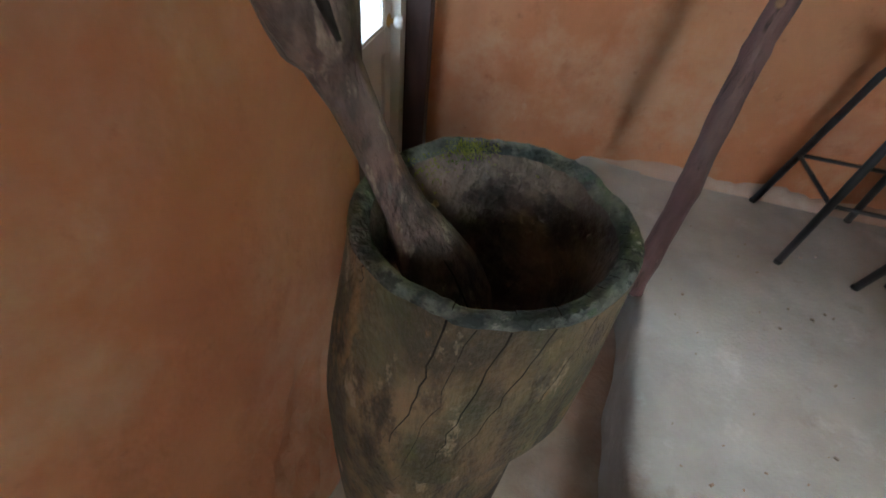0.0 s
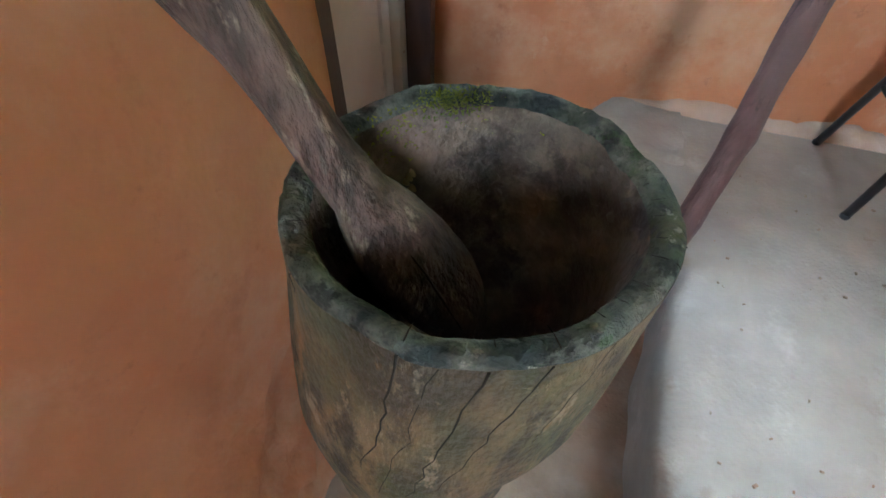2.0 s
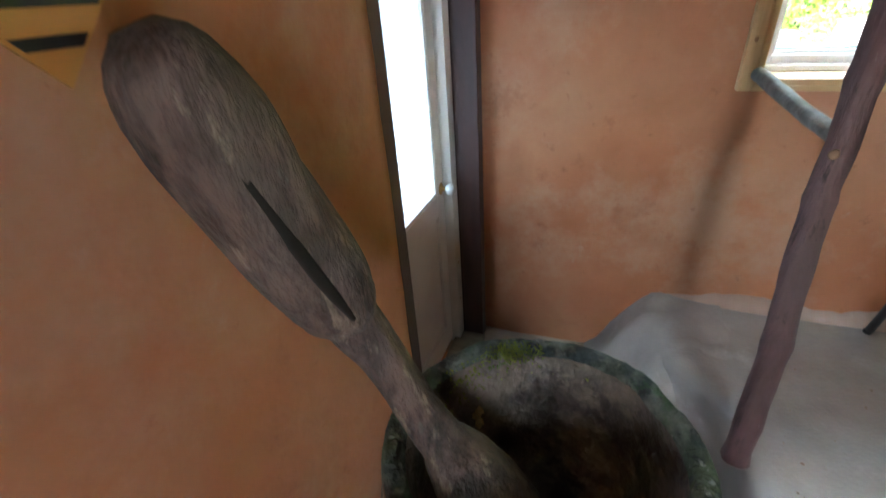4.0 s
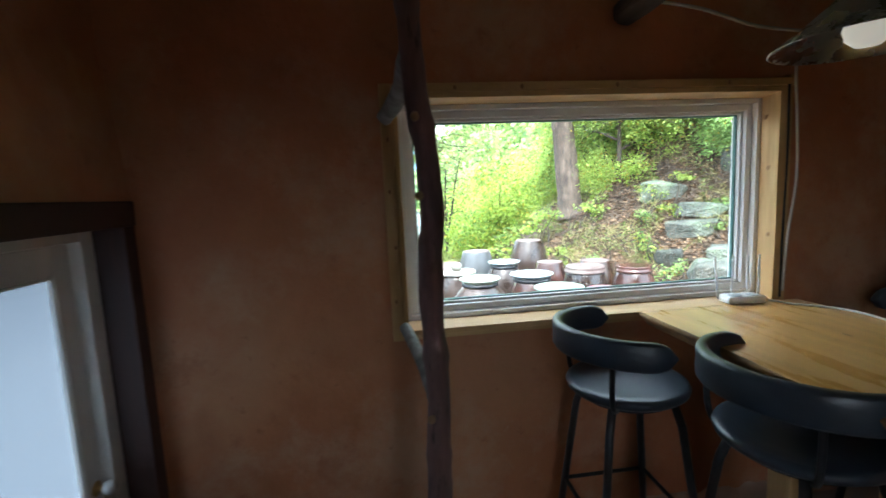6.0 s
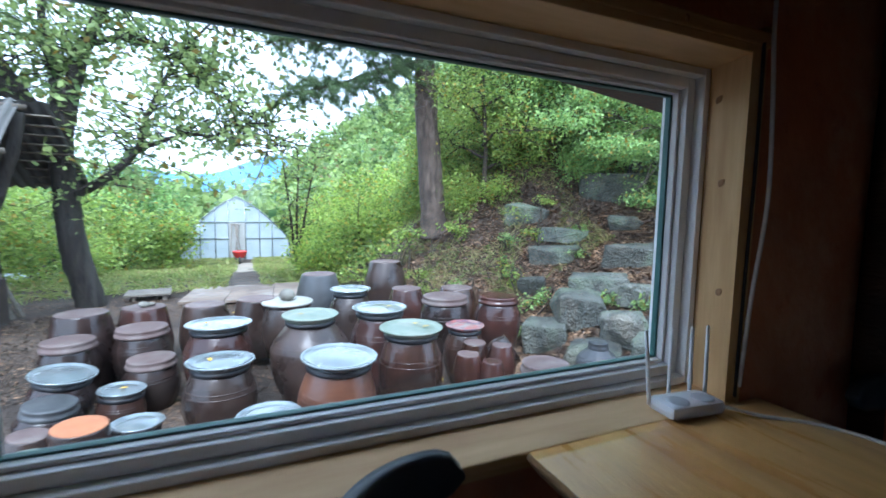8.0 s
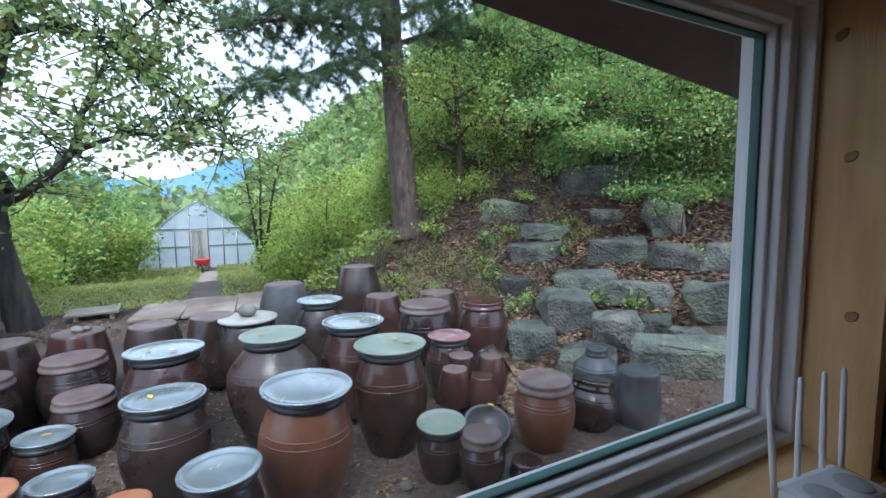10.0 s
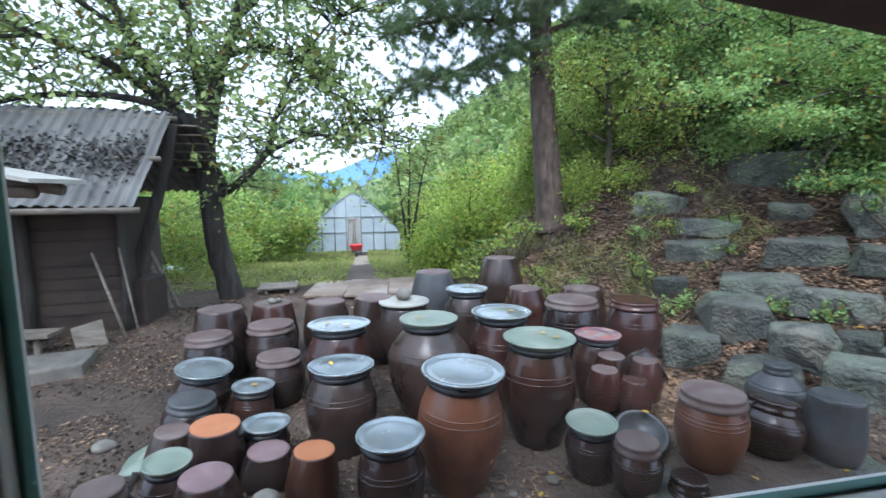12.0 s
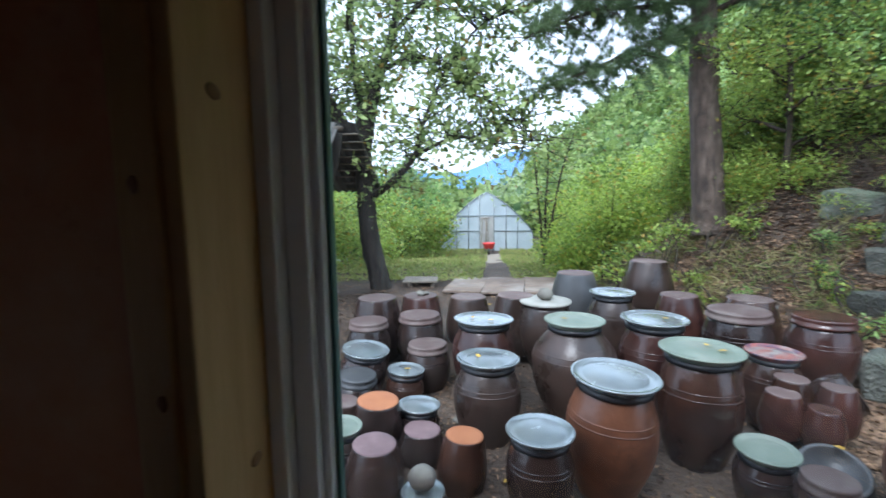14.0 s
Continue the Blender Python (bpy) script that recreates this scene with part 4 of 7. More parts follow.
def disc(name, cx, cy, r, z0, z1, material, label, k=0.92):
    plate(name, [(cx + k * r * math.cos(2 * math.pi * i / 40), cy + r * math.sin(2 * math.pi * i / 40)) for i in range(40)], z0, z1, material, sign, label)


def line(name, a, b, w, z0, z1, material, label):
    """A straight printed stroke of width w."""
    dx, dy = b[0] - a[0], b[1] - a[1]
    ln = math.hypot(dx, dy)
    ex, ey = dx / ln * w * 0.4, dy / ln * w * 0.4
    nx, ny = -dy / ln * w / 2, dx / ln * w / 2
    plate(name, [(a[0] - ex - nx, a[1] - ey - ny), (b[0] + ex - nx, b[1] + ey - ny), (b[0] + ex + nx, b[1] + ey + ny), (a[0] - ex + nx, a[1] - ey + ny)], z0, z1, material, sign, label)


# mirrored figure five: bowl, counter, back and foot
disc("figure_five", -0.003, 0.175, 0.031, 0.0042, 0.0052, M_INK, "bowl of the mirrored black figure five")
plate("figure_five", [(-0.030, 0.160), (-0.017, 0.149), (0.001, 0.1445), (-0.003, 0.1345), (-0.030, 0.1345), (-0.031, 0.1155), (0.010, 0.1145), (0.023, 0.166), (0.008, 0.168)], 0.0053, 0.0059, M_INK, sign, "foot of the mirrored black figure five")
disc("counter", -0.002, 0.175, 0.0125, 0.0061, 0.0065, M_SIGN, "round orange opening in the figure")
plate("counter", [(0.008, 0.171), (0.034, 0.163), (0.034, 0.170), (0.008, 0.1775)], 0.0066, 0.0069, M_SIGN, sign, "orange gap in the figure")
# emblem: black disc with a thin ring, a line of worn letters and zigzag peaks
disc("emblem", -0.069, 0.162, 0.0465, 0.0053, 0.0060, M_INK, "round black emblem")
for i in range(17):
    a = radians(195 + 150 * i / 16)
    ca, sa = -0.069 + 0.92 * 0.0395 * math.cos(a), 0.162 + 0.0395 * math.sin(a)
    line("emblem_letter", (ca - 0.0022 * math.cos(a), sa - 0.0022 * math.sin(a)), (ca + 0.0022 * math.cos(a), sa + 0.0022 * math.sin(a)), 0.0022, 0.0061, 0.0064, M_SIGN, "worn unreadable orange letter")
peaks = [(-0.104, 0.176), (-0.096, 0.150), (-0.080, 0.185), (-0.073, 0.158), (-0.068, 0.146), (-0.051, 0.183), (-0.043, 0.168), (-0.053, 0.148), (-0.059, 0.163)]
for a, b in list(zip(peaks, peaks[1:])) + [((-0.096, 0.150), (-0.086, 0.160)), ((-0.086, 0.160), (-0.084, 0.137)), ((-0.084, 0.137), (-0.073, 0.158))]:
    line("emblem_peak", a, b, 0.0035, 0.0062, 0.0066, M_SIGN, "orange zigzag peak line")
# tick, printed frame corner and worn letters
line("tick", (-0.060, 0.111), (-0.041, 0.081), 0.005, 0.0042, 0.0052, M_INK, "black tick mark")
line("tick", (-0.041, 0.081), (-0.029, 0.109), 0.006, 0.0053, 0.0058, M_INK, "black tick mark")
line("printed_frame", (-0.16, 0.252), (0.040, 0.252), 0.007, 0.0042, 0.0052, M_INK, "black printed frame line")
line("printed_frame", (0.040, 0.247), (0.024, 0.203), 0.006, 0.0053, 0.0058, M_INK, "black printed frame line")
for i in range(8):
    u = -0.085 + 0.0125 * i
    line("letter_bar", (u, 0.218), (u + 0.002, 0.233), 0.004, 0.0042, 0.0050, M_INK, "small unreadable black letter")
    line("letter_bar", (u + 0.005, 0.232), (u + 0.007, 0.220), 0.003, 0.0042, 0.0050, M_INK, "small unreadable black letter")
for i in range(7):
    u = -0.02 + 0.026 * i
    line("letter_bar", (u, 0.330), (u + 0.003, 0.356), 0.008, 0.0042, 0.0050, M_INK, "worn black letter")

# ---- slab table ----
table = thing("slab_table", "long golden live-edge wooden slab table against the window", "table")


def slab():
    acc = Acc()
    ys = spread(-0.75, 2.185, 0.03)
    n = len(ys)

    def left(y):
        return 1.715 + 0.012 * noise.noise(Vector((y * 3, 0, 0))) + 0.05 * step(1.35, 0.9, y) - 0.02 * step(1.9, 2.16, y) * 0 + 0.006 * noise.noise(Vector((y * 14, 2, 0)))

    def right(y):
        return 2.50 + 0.015 * noise.noise(Vector((y * 2, 4, 0)))

    T = 0.958
    rows = [lambda y: (left(y) + 0.07, T - 0.075), lambda y: (left(y) + 0.035, T - 0.055), lambda y: (left(y) + 0.008, T - 0.022 + 0.008 * noise.noise(Vector((y * 9, 7, 0)))), lambda y: (left(y), T - 0.008), lambda y: (left(y) + 0.008, T)]
    rows += [lambda y, k=k: (left(y) + 0.03 + (right(y) - left(y) - 0.05) * k / 8, T) for k in range(9)]
    rows += [lambda y: (right(y), T - 0.006), lambda y: (right(y), T - 0.075)]
    verts = [(*((lambda q: (q[0], y, q[1]))(r(y))),) for r in rows for y in ys]
    m = len(rows)
    faces = [(i * n + j, (i + 1) * n + j, (i + 1) * n + j + 1, i * n + j + 1) for i in range(4, m - 1) for j in range(n - 1)]
    faces += [((m - 1) * n + j, j, j + 1, (m - 1) * n + j + 1) for j in range(n - 1)]
    faces += [tuple(i * n for i in reversed(range(m))), tuple(i * n + n - 1 for i in range(m))]
    acc.add(verts, faces)
    top = obj("tabletop", acc, M_SLAB, table)
    edge = Acc()
    edge.add(verts[:5 * n], [(i * n + j, (i + 1) * n + j, (i + 1) * n + j + 1, i * n + j + 1) for i in range(4) for j in range(n - 1)])
    obj("live_edge", edge, M_BARK_EDGE, table, "rough dark live edge")


slab()
for y in (1.62, -0.2):
    acc = Acc()
    box(acc, 1.86, y - 0.045, 0.0, 1.94, y + 0.045, 0.88, 0.006)
    obj("leg", acc, M_PINEV, table, "square pine leg")
    acc = Acc()
    box(acc, 2.30, y - 0.045, 0.0, 2.38, y + 0.045, 0.88, 0.006)
    obj("leg", acc, M_PINEV, table, "square pine leg")
    acc = Acc()
    box(acc, 1.941, y - 0.03, 0.12, 2.299, y + 0.03, 0.2, 0.005)
    obj("stretcher", acc, M_PINE, table)
for x, y, r in ((2.2, 1.72, 0.010), (2.05, 1.3, 0.012), (2.35, 1.55, 0.007)):
    acc = Acc()
    lathe(acc, [(r, 0.958), (r * 0.6, 0.9588), (0.0005, 0.959)], 12, 0.4, x)
    obj("knot", acc, M_KNOT, table, "dark knot in the wood", Matrix.Translation((x, y, 0)) @ Matrix.Diagonal((0.7, 1.8, 1, 1)))


# ---- bar stools ----
def bar_stool(m, label):
    """A round-seated stool whose curved back faces -x."""
    st = thing("bar_stool", label, "bar stool", m, "bar stools at the table")
    acc = Acc()
    lathe(acc, [(0.001, 0.716), (0.13, 0.716), (0.198, 0.722), (0.216, 0.735), (0.221, 0.748), (0.216, 0.758), (0.20, 0.762), (0.15, 0.757), (0.08, 0.752), (0.001, 0.751)], 40)
    obj("seat", acc, M_SEAT, st, "round black satin seat")
    acc = Acc()
    verts, faces = [], []
    N = 34
    for i in range(N):
        a = math.pi + radians(-102 + 198 * i / (N - 1))
        e = min(i, N - 1 - i) / 3.0
        hh = 0.048 * (math.sqrt(max(0.0, 1 - (1 - min(1.0, e)) ** 2)) * 0.9 + 0.1)
        zc = 0.925 + 0.012 * math.cos(a - math.pi)
        for r, dz in ((0.238, -hh), (0.262, -hh), (0.268, -hh * 0.8), (0.268, hh * 0.8), (0.262, hh), (0.238, hh), (0.232, hh * 0.8), (0.232, -hh * 0.8)):
            verts.append((r * math.cos(a), r * math.sin(a), zc + dz))
    for i in range(N - 1):
        for k in range(8):
            faces.append((i * 8 + k, (i + 1) * 8 + k, (i + 1) * 8 + (k + 1) % 8, i * 8 + (k + 1) % 8))
    faces += [tuple(range(8)), tuple(reversed(range((N - 1) * 8, N * 8)))]
    acc.add(verts, faces)
    obj("backrest", acc, M_SEAT, st, "wide curved black backrest band")
    for a in (130, 230):
        c, s = math.cos(radians(a)), math.sin(radians(a))
        acc = Acc()
        tube(acc, smooth_path([(0.165 * c, 0.165 * s, 0.70), (0.215 * c, 0.215 * s, 0.73), (0.235 * c, 0.235 * s, 0.80), (0.236 * c, 0.236 * s, 0.90)], 4), 0.0095, 10)
        obj("back_support", acc, M_BLACK, st)
    for a in (45, 135, 225, 315):
        c, s = math.cos(radians(a)), math.sin(radians(a))
        acc = Acc()
        tube(acc, [(0.16 * c, 0.16 * s, 0.72), (0.195 * c, 0.195 * s, 0.62), (0.29 * c, 0.29 * s, 0.003)], 0.0145, 12)
        lg = obj("leg", acc, M_BLACK, st)
        acc = Acc()
        lathe(acc, [(0.015, 0.0), (0.016, 0.012), (0.013, 0.016)], 12)
        obj("rubber_foot", acc, M_BLACK, lg, "", Matrix.Translation((0.2905 * c, 0.2905 * s, 0)))
    for a in (45, 135, 225, 315):
        p = [(0.249 * math.cos(radians(b)), 0.249 * math.sin(radians(b)), 0.27) for b in (a, a + 90)]
        acc = Acc()
        tube(acc, [p[0], p[1]], 0.008, 10)
        obj("footrest_bar", acc, M_BLACK, st)
    acc = Acc()
    lathe(acc, [(0.15, 0.700), (0.165, 0.700), (0.165, 0.716), (0.15, 0.716)], 32)
    obj("seat_ring", acc, M_BLACK, st)
    return st


S1 = bar_stool(pose(1.52, 1.95, 0, 0, 0, 0) @ Matrix.Diagonal((1, 1, 1.025, 1)), "black metal bar stool with curved back beside the window")
for x, y, rz in ((1.80, 1.50, 4), (1.98, 0.98, -6)):
    c = copy_thing(S1, pose(x, y, 0, 0, 0, rz))
    c["label"] = "black metal bar stool with curved back pulled up to the table"
for x, y, rz in ((2.80, 1.85, 180), (2.82, 1.1, 176)):
    c = copy_thing(S1, pose(x, y, 0, 0, 0, rz))
    c["label"] = "black metal bar stool beyond the table in shade"

# ---- router and power ----
router = thing("router", "small white router with four upright antennas on the table", "router", pose(2.215, 2.20, 0.9585, 0, 0, -6))
acc = Acc()
box(acc, -0.085, -0.045, 0.0, 0.085, 0.045, 0.036, 0.016)
obj("case", acc, M_PLASTIC, router)
for x in (-0.04, 0.04):
    acc = Acc()
    lathe(acc, [(0.028, 0.0355), (0.027, 0.0372), (0.018, 0.0368), (0.014, 0.0375), (0.001, 0.0377)], 24)
    obj("socket_cap", acc, M_GREYP, router, "", (x, -0.01, 0))
for x, y, tx in ((-0.085, 0.036, -4), (-0.02, 0.04, 3), (0.05, 0.04, 2), (0.10, 0.036, 2)):
    acc = Acc()
    tube(acc, [(0, 0, 0.0), (0, 0, 0.04), (0, 0, 0.05), (0, 0, 0.19), (0, 0, 0.195)], [0.005, 0.005, 0.0055, 0.0045, 0.002], 10)
    obj("antenna", acc, M_PLASTIC, router, "", pose(x, y, 0.012, -3, tx, 0))
acc = Acc()
p = smooth_path([(2.29, 2.17, 0.975), (2.36, 2.10, 0.965), (2.44, 2.03, 0.963), (2.48, 1.93, 0.963), (2.47, 1.80, 0.963)], 6)
tube(acc, p, 0.0045, 8)
tagged(obj("power_cable", acc, M_CABLEW), "thin white cable lying across the table", "cable")
acc = Acc()
tube(acc, smooth_path([(2.405, 2.19, 1.0), (2.41, 2.18, 1.25), (2.435, 2.175, 1.5), (2.43, 2.18, 1.75), (2.42, 2.185, 1.92), (2.425, 2.19, 2.1)], 6), 0.0055, 8)
tagged(obj("wall_cable", acc, M_CABLEW), "white electric cable stapled down the wall", "cable")
acc = Acc()
tube(acc, smooth_path([(2.398, 2.195, 0.97), (2.40, 2.195, 1.3), (2.405, 2.195, 1.6), (2.40, 2.195, 1.9)], 5), 0.0045, 8)
tagged(obj("wall_cable", acc, M_BLACK), "black electric cable down the window surround", "cable")
acc = Acc()
tube(acc, smooth_path([(1.68, 2.15, 2.22), (1.95, 2.16, 2.19), (2.2, 2.17, 2.13), (2.44, 2.18, 2.11)], 6), 0.007, 8)
tagged(obj("ceiling_cable", acc, M_CABLEW), "white electric cable sagging under the ceiling", "cable")
acc = Acc()
for z in (1.93,):
    box(acc, 2.405, 2.195, z, 2.44, 2.235, z + 0.012, 0.002)
tagged(obj("cable_clip", acc, M_BRASS), "small metal cable clip on the wall", "clip")

# ---- pendant lamp ----
LX, LY = 2.06, 1.6
lamp = thing("pendant_lamp", "wide metal-shaded pendant lamp with a white globe bulb", "lamp", (LX, LY, 0))
acc = Acc()
lathe(acc, [(0.035, 2.05), (0.05, 2.045), (0.09, 2.0), (0.17, 1.93), (0.235, 1.885), (0.238, 1.88), (0.233, 1.882), (0.168, 1.925), (0.088, 1.99), (0.045, 2.035), (0.03, 2.04)], 40)
obj("shade", acc, M_STEEL, lamp, "polished metal shade")
acc = Acc()
lathe(acc, [(0.001, 1.865), (0.03, 1.87), (0.052, 1.89), (0.06, 1.92), (0.05, 1.955), (0.03, 1.985), (0.025, 2.02)], 28)
# the bulb is off; a faint added emission brightens its white globe
obj("bulb", acc, glow("unlit_bulb_glow", (0.9, 0.82, 0.68), 0.05), lamp, "white globe bulb")
acc = Acc()
tube(acc, [(0, 0, 2.04), (0, 0, 2.30)], 0.005, 8)
obj("cord", acc, M_BLACK, lamp)


# ---- outdoors: the ground ----
def toe(y):
    """Where the bank starts, going east."""
    return 4.25 - 1.0 * step(5.8, 8.8, y) - 0.2 * step(9, 12, y) + 0.07 * max(0.0, y - 12)


def ground_z(x, y, fine=True):
    z = -0.34 + 0.17 * step(5.2, 8.5, y) - 0.95 * step(10.8, 22, y)
    z += 0.17 * step(2.85, 3.1, x) * (1 - step(4.4, 4.9, y))
    d = x - toe(y)
    if d > 0:
        k = 0.30 + 0.17 * step(4.0, 6.0, y) + 0.40 * step(7.2, 9.4, y) - 0.66 * step(10.5, 14.5, y)
        rise = k * min(d, 4.5) + (0.5 - 0.30 * step(10.5, 14.5, y)) * max(0.0, min(d, 40) - 4.5)
        z += rise * step(0, 0.5, d)
    if x < -1.2 and y < 11:
        z -= 0.05 * min(3, -1.2 - x)
    if y < 2.75:
        z = lerp(-0.75, z, (y - 2.35) / 0.4)
    if fine:
        z += 0.03 * noise.noise(Vector((x * 1.1, y * 1.1, 0))) + 0.014 * noise.noise(Vector((x * 5, y * 5, 3)))
    return z


def lines(near, far, cell, grow):
    out = spread(near[0], near[1], cell)
    a, s = near[1], cell
    while a < far[1]:
        s *= grow
        a += s
        out.append(a)
    a, s = near[0], cell
    while a > far[0]:
        s *= grow
        a -= s
        out.insert(0, a)
    return out


gx, gy = lines((-4.5, 8.0), (-2500, 2500), 0.09, 1.22), lines((2.3, 11.5), (-2500, 2500), 0.09, 1.22)
acc = Acc()
n = len(gy)
acc.add([(x, y, ground_z(x, y)) for x in gx for y in gy], [(i * n + j, (i + 1) * n + j, (i + 1) * n + j + 1, i * n + j + 1) for i in range(len(gx) - 1) for j in range(n - 1)])
tagged(obj("ground", acc, M_EARTH), "bare brown yard earth rising to a bank", "ground", kind="structure")


def scatter_quads(name, count, place, size, material, label, category, seed, flat=0.25, aspect=0.6, kind="stuff"):
    """Many small leaf-shaped quads as one object."""
    r = np.random.default_rng(seed)
    c = place(r, count)
    count = len(c)
    nrm = r.normal(size=(count, 3)) * flat + np.array([0, 0, 1.0])
    nrm /= np.linalg.norm(nrm, axis=1)[:, None]
    a = np.cross(nrm, r.normal(size=(count, 3)))
    a /= np.linalg.norm(a, axis=1)[:, None] + 1e-9
    b = np.cross(nrm, a)
    s = size * r.uniform(0.6, 1.4, count)[:, None]
    v = np.stack([c - a * s, c - b * s * aspect + nrm * s * 0.12, c + a * s, c + b * s * aspect + nrm * s * 0.12], axis=1).reshape(-1, 3)
    me = bpy.data.meshes.new(name)
    me.vertices.add(len(v))
    me.vertices.foreach_set("co", v.ravel())
    me.loops.add(count * 4)
    me.loops.foreach_set("vertex_index", np.arange(count * 4, dtype=np.int32))
    me.polygons.add(count)
    me.polygons.foreach_set("loop_start", np.arange(0, count * 4, 4, dtype=np.int32))
    me.polygons.foreach_set("loop_total", np.full(count, 4, dtype=np.int32))
    me.materials.append(material)
    me.update(calc_edges=True)
    ob = new(name, me)
    return tagged(ob, label, category, kind=kind) if label else ob


def on_ground(x0, x1, y0, y1, lift=0.012, keep=None):
    def f(r, count):
        x, y = r.uniform(x0, x1, count), r.uniform(y0, y1, count)
        pts = [(a, b, ground_z(a, b) + lift) for a, b in zip(x, y) if keep is None or keep(a, b)]
        return np.array(pts)
    return f


scatter_quads("leaf_litter", 36000, on_ground(-2.6, 4.8, 2.7, 10.3, keep=lambda x, y: noise.noise(Vector((x * 0.9, y * 0.9, 4))) > -0.2), 0.016, M_TILT, "fallen brown leaves and bits on the earth", "leaf litter", 11)
scatter_quads("leaf_litter", 60000, on_ground(2.9, 8.0, 4.6, 10.5, keep=lambda x, y: x > 3.7 + 0.4 * math.sin(y * 2)), 0.03, M_TILT, "fallen brown leaves on the bank", "leaf litter", 12)
scatter_quads("earth_clods", 14000, on_ground(-2.8, 0.3, 3.0, 9.6, 0.012, keep=lambda x, y: x < -0.05 + 0.25 * math.sin(y * 3) and noise.noise(Vector((x * 1.4, y * 1.4, 9))) > -0.1), 0.015, M_CLOD, "dark clods and leaf mould along the path", "earth clods", 14, 1.4, 0.7)
scatter_quads("yellow_leaves", 260, on_ground(-0.5, 7.5, 3.0, 9.0, 0.025), 0.03, M_YELLOWLEAF, "single yellow leaves fallen on the ground", "leaf litter", 13)


# ---- stones ----
def rock(x, y, z, sx, sy, sz, seed, rz=0.0, label="large grey-green bank boulder", square=0.5):
    """A broken stone: a cube cut and pushed about, with flattened faces."""
    rr = random.Random(int(seed * 17))
    bm = bmesh.new()
    corners = [Vector((a, b, c)) for a in (-1, 1) for b in (-1, 1) for c in (-1, 1)]
    for q in corners + [None] * 8:
        p = q + Vector((rr.uniform(-0.45, 0.3), rr.uniform(-0.45, 0.3), rr.uniform(-0.45, 0.35))) if q else Vector((rr.uniform(-1, 1), rr.uniform(-1, 1), rr.uniform(-1, 1)))
        k = max(abs(p.x), abs(p.y), abs(p.z))
        p = (p / k * 0.95).lerp(p.normalized() * 1.05, square) * rr.uniform(0.86, 1.04)
        bm.verts.new((p.x * sx, p.y * sy, p.z * sz))
    hull = bmesh.ops.convex_hull(bm, input=bm.verts[:])
    bmesh.ops.delete(bm, geom=list({v for v in hull["geom_interior"] + hull["geom_unused"] if isinstance(v, bmesh.types.BMVert)}), context='VERTS')
    bmesh.ops.dissolve_limit(bm, angle_limit=radians(14), verts=bm.verts[:], edges=bm.edges[:])
    bmesh.ops.bevel(bm, geom=bm.edges[:], offset=0.022, segments=2, affect='EDGES', profile=0.6)
    bmesh.ops.triangulate(bm, faces=bm.faces[:])
    bmesh.ops.subdivide_edges(bm, edges=[e for e in bm.edges if e.calc_length() > 0.10], cuts=2)
    for v in bm.verts:
        q = v.co * 3.0 + Vector((seed * 3.7, seed * 1.3, seed * 2.1))
        v.co += v.co.normalized() * (0.05 * noise.noise(q) + 0.02 * noise.noise(q * 3.1))
    acc = Acc()
    bm.verts.index_update()
    acc.add([v.co[:] for v in bm.verts], [[v.index for v in f.verts] for f in bm.faces], False)
    bm.free()
    ob = obj("boulder", acc, M_ROCK, None, "", pose(x, y, z, seed * 7 % 9 - 4, seed * 11 % 9 - 4, rz))
    return tagged(ob, label, "boulder", "bank boulders")


rock(7.36, 7.86, 1.85, 0.68, 0.55, 0.38, 1.0, -40, "large angular grey boulder high on the bank", 0.2)
rock(7.95, 7.45, 1.95, 0.60, 0.50, 0.45, 2.0, -50, "big dark boulder in the undergrowth", 0.3)
rock(5.82, 8.31, 1.27, 0.55, 0.47, 0.38, 3.0, -35, "rounded dark boulder beside the pine", 0.85)
rock(6.15, 7.60, 1.03, 0.42, 0.35, 0.16, 4.0, -40, "flat grey slab stacked on another", 0.15)
rock(5.80, 7.31, 0.74, 0.45, 0.36, 0.17, 5.0, -42, "flat grey slab under another", 0.15)
rock(6.43, 6.36, 0.80, 0.47, 0.38, 0.23, 6.0, -49, "blocky grey boulder in the bank", 0.2)
rock(6.64, 5.58, 0.77, 0.40, 0.32, 0.21, 7.0, -55, "blocky dark grey boulder in the bank", 0.2)
rock(6.98, 5.11, 0.78, 0.40, 0.32, 0.23, 8.0, -60, "dark grey boulder half under leaves", 0.3)
rock(7.16, 6.18, 1.22, 0.32, 0.28, 0.32, 9.0, -54, "upright dark boulder under branches", 0.3)
rock(7.03, 7.10, 1.27, 0.32, 0.26, 0.18, 10.0, -48, "dark boulder under leaves", 0.4)
rock(5.70, 6.21, 0.42, 0.42, 0.36, 0.22, 11.0, -46, "flat-topped angular grey boulder in the bank", 0.1)
rock(5.05, 5.89, 0.17, 0.40, 0.33, 0.30, 12.0, -30, "pale green-grey angular boulder with leaves in front", 0.15)
rock(5.88, 5.52, 0.38, 0.40, 0.32, 0.18, 13.0, -52, "low grey-green boulder split by a crack", 0.15)
rock(5.83, 4.54, 0.45, 0.36, 0.30, 0.29, 14.0, -60, "blocky grey-green boulder with fallen leaves round it", 0.2)
rock(5.06, 5.12, 0.12, 0.29, 0.24, 0.28, 15.0, -49, "blocky grey boulder at the foot of the bank", 0.15)
rock(5.50, 5.00, 0.17, 0.20, 0.18, 0.14, 16.0, -54, "small grey boulder in the leaf litter", 0.3)
rock(5.43, 4.58, 0.17, 0.22, 0.18, 0.09, 17.0, -57, "flat pale stone in the leaf litter", 0.4)
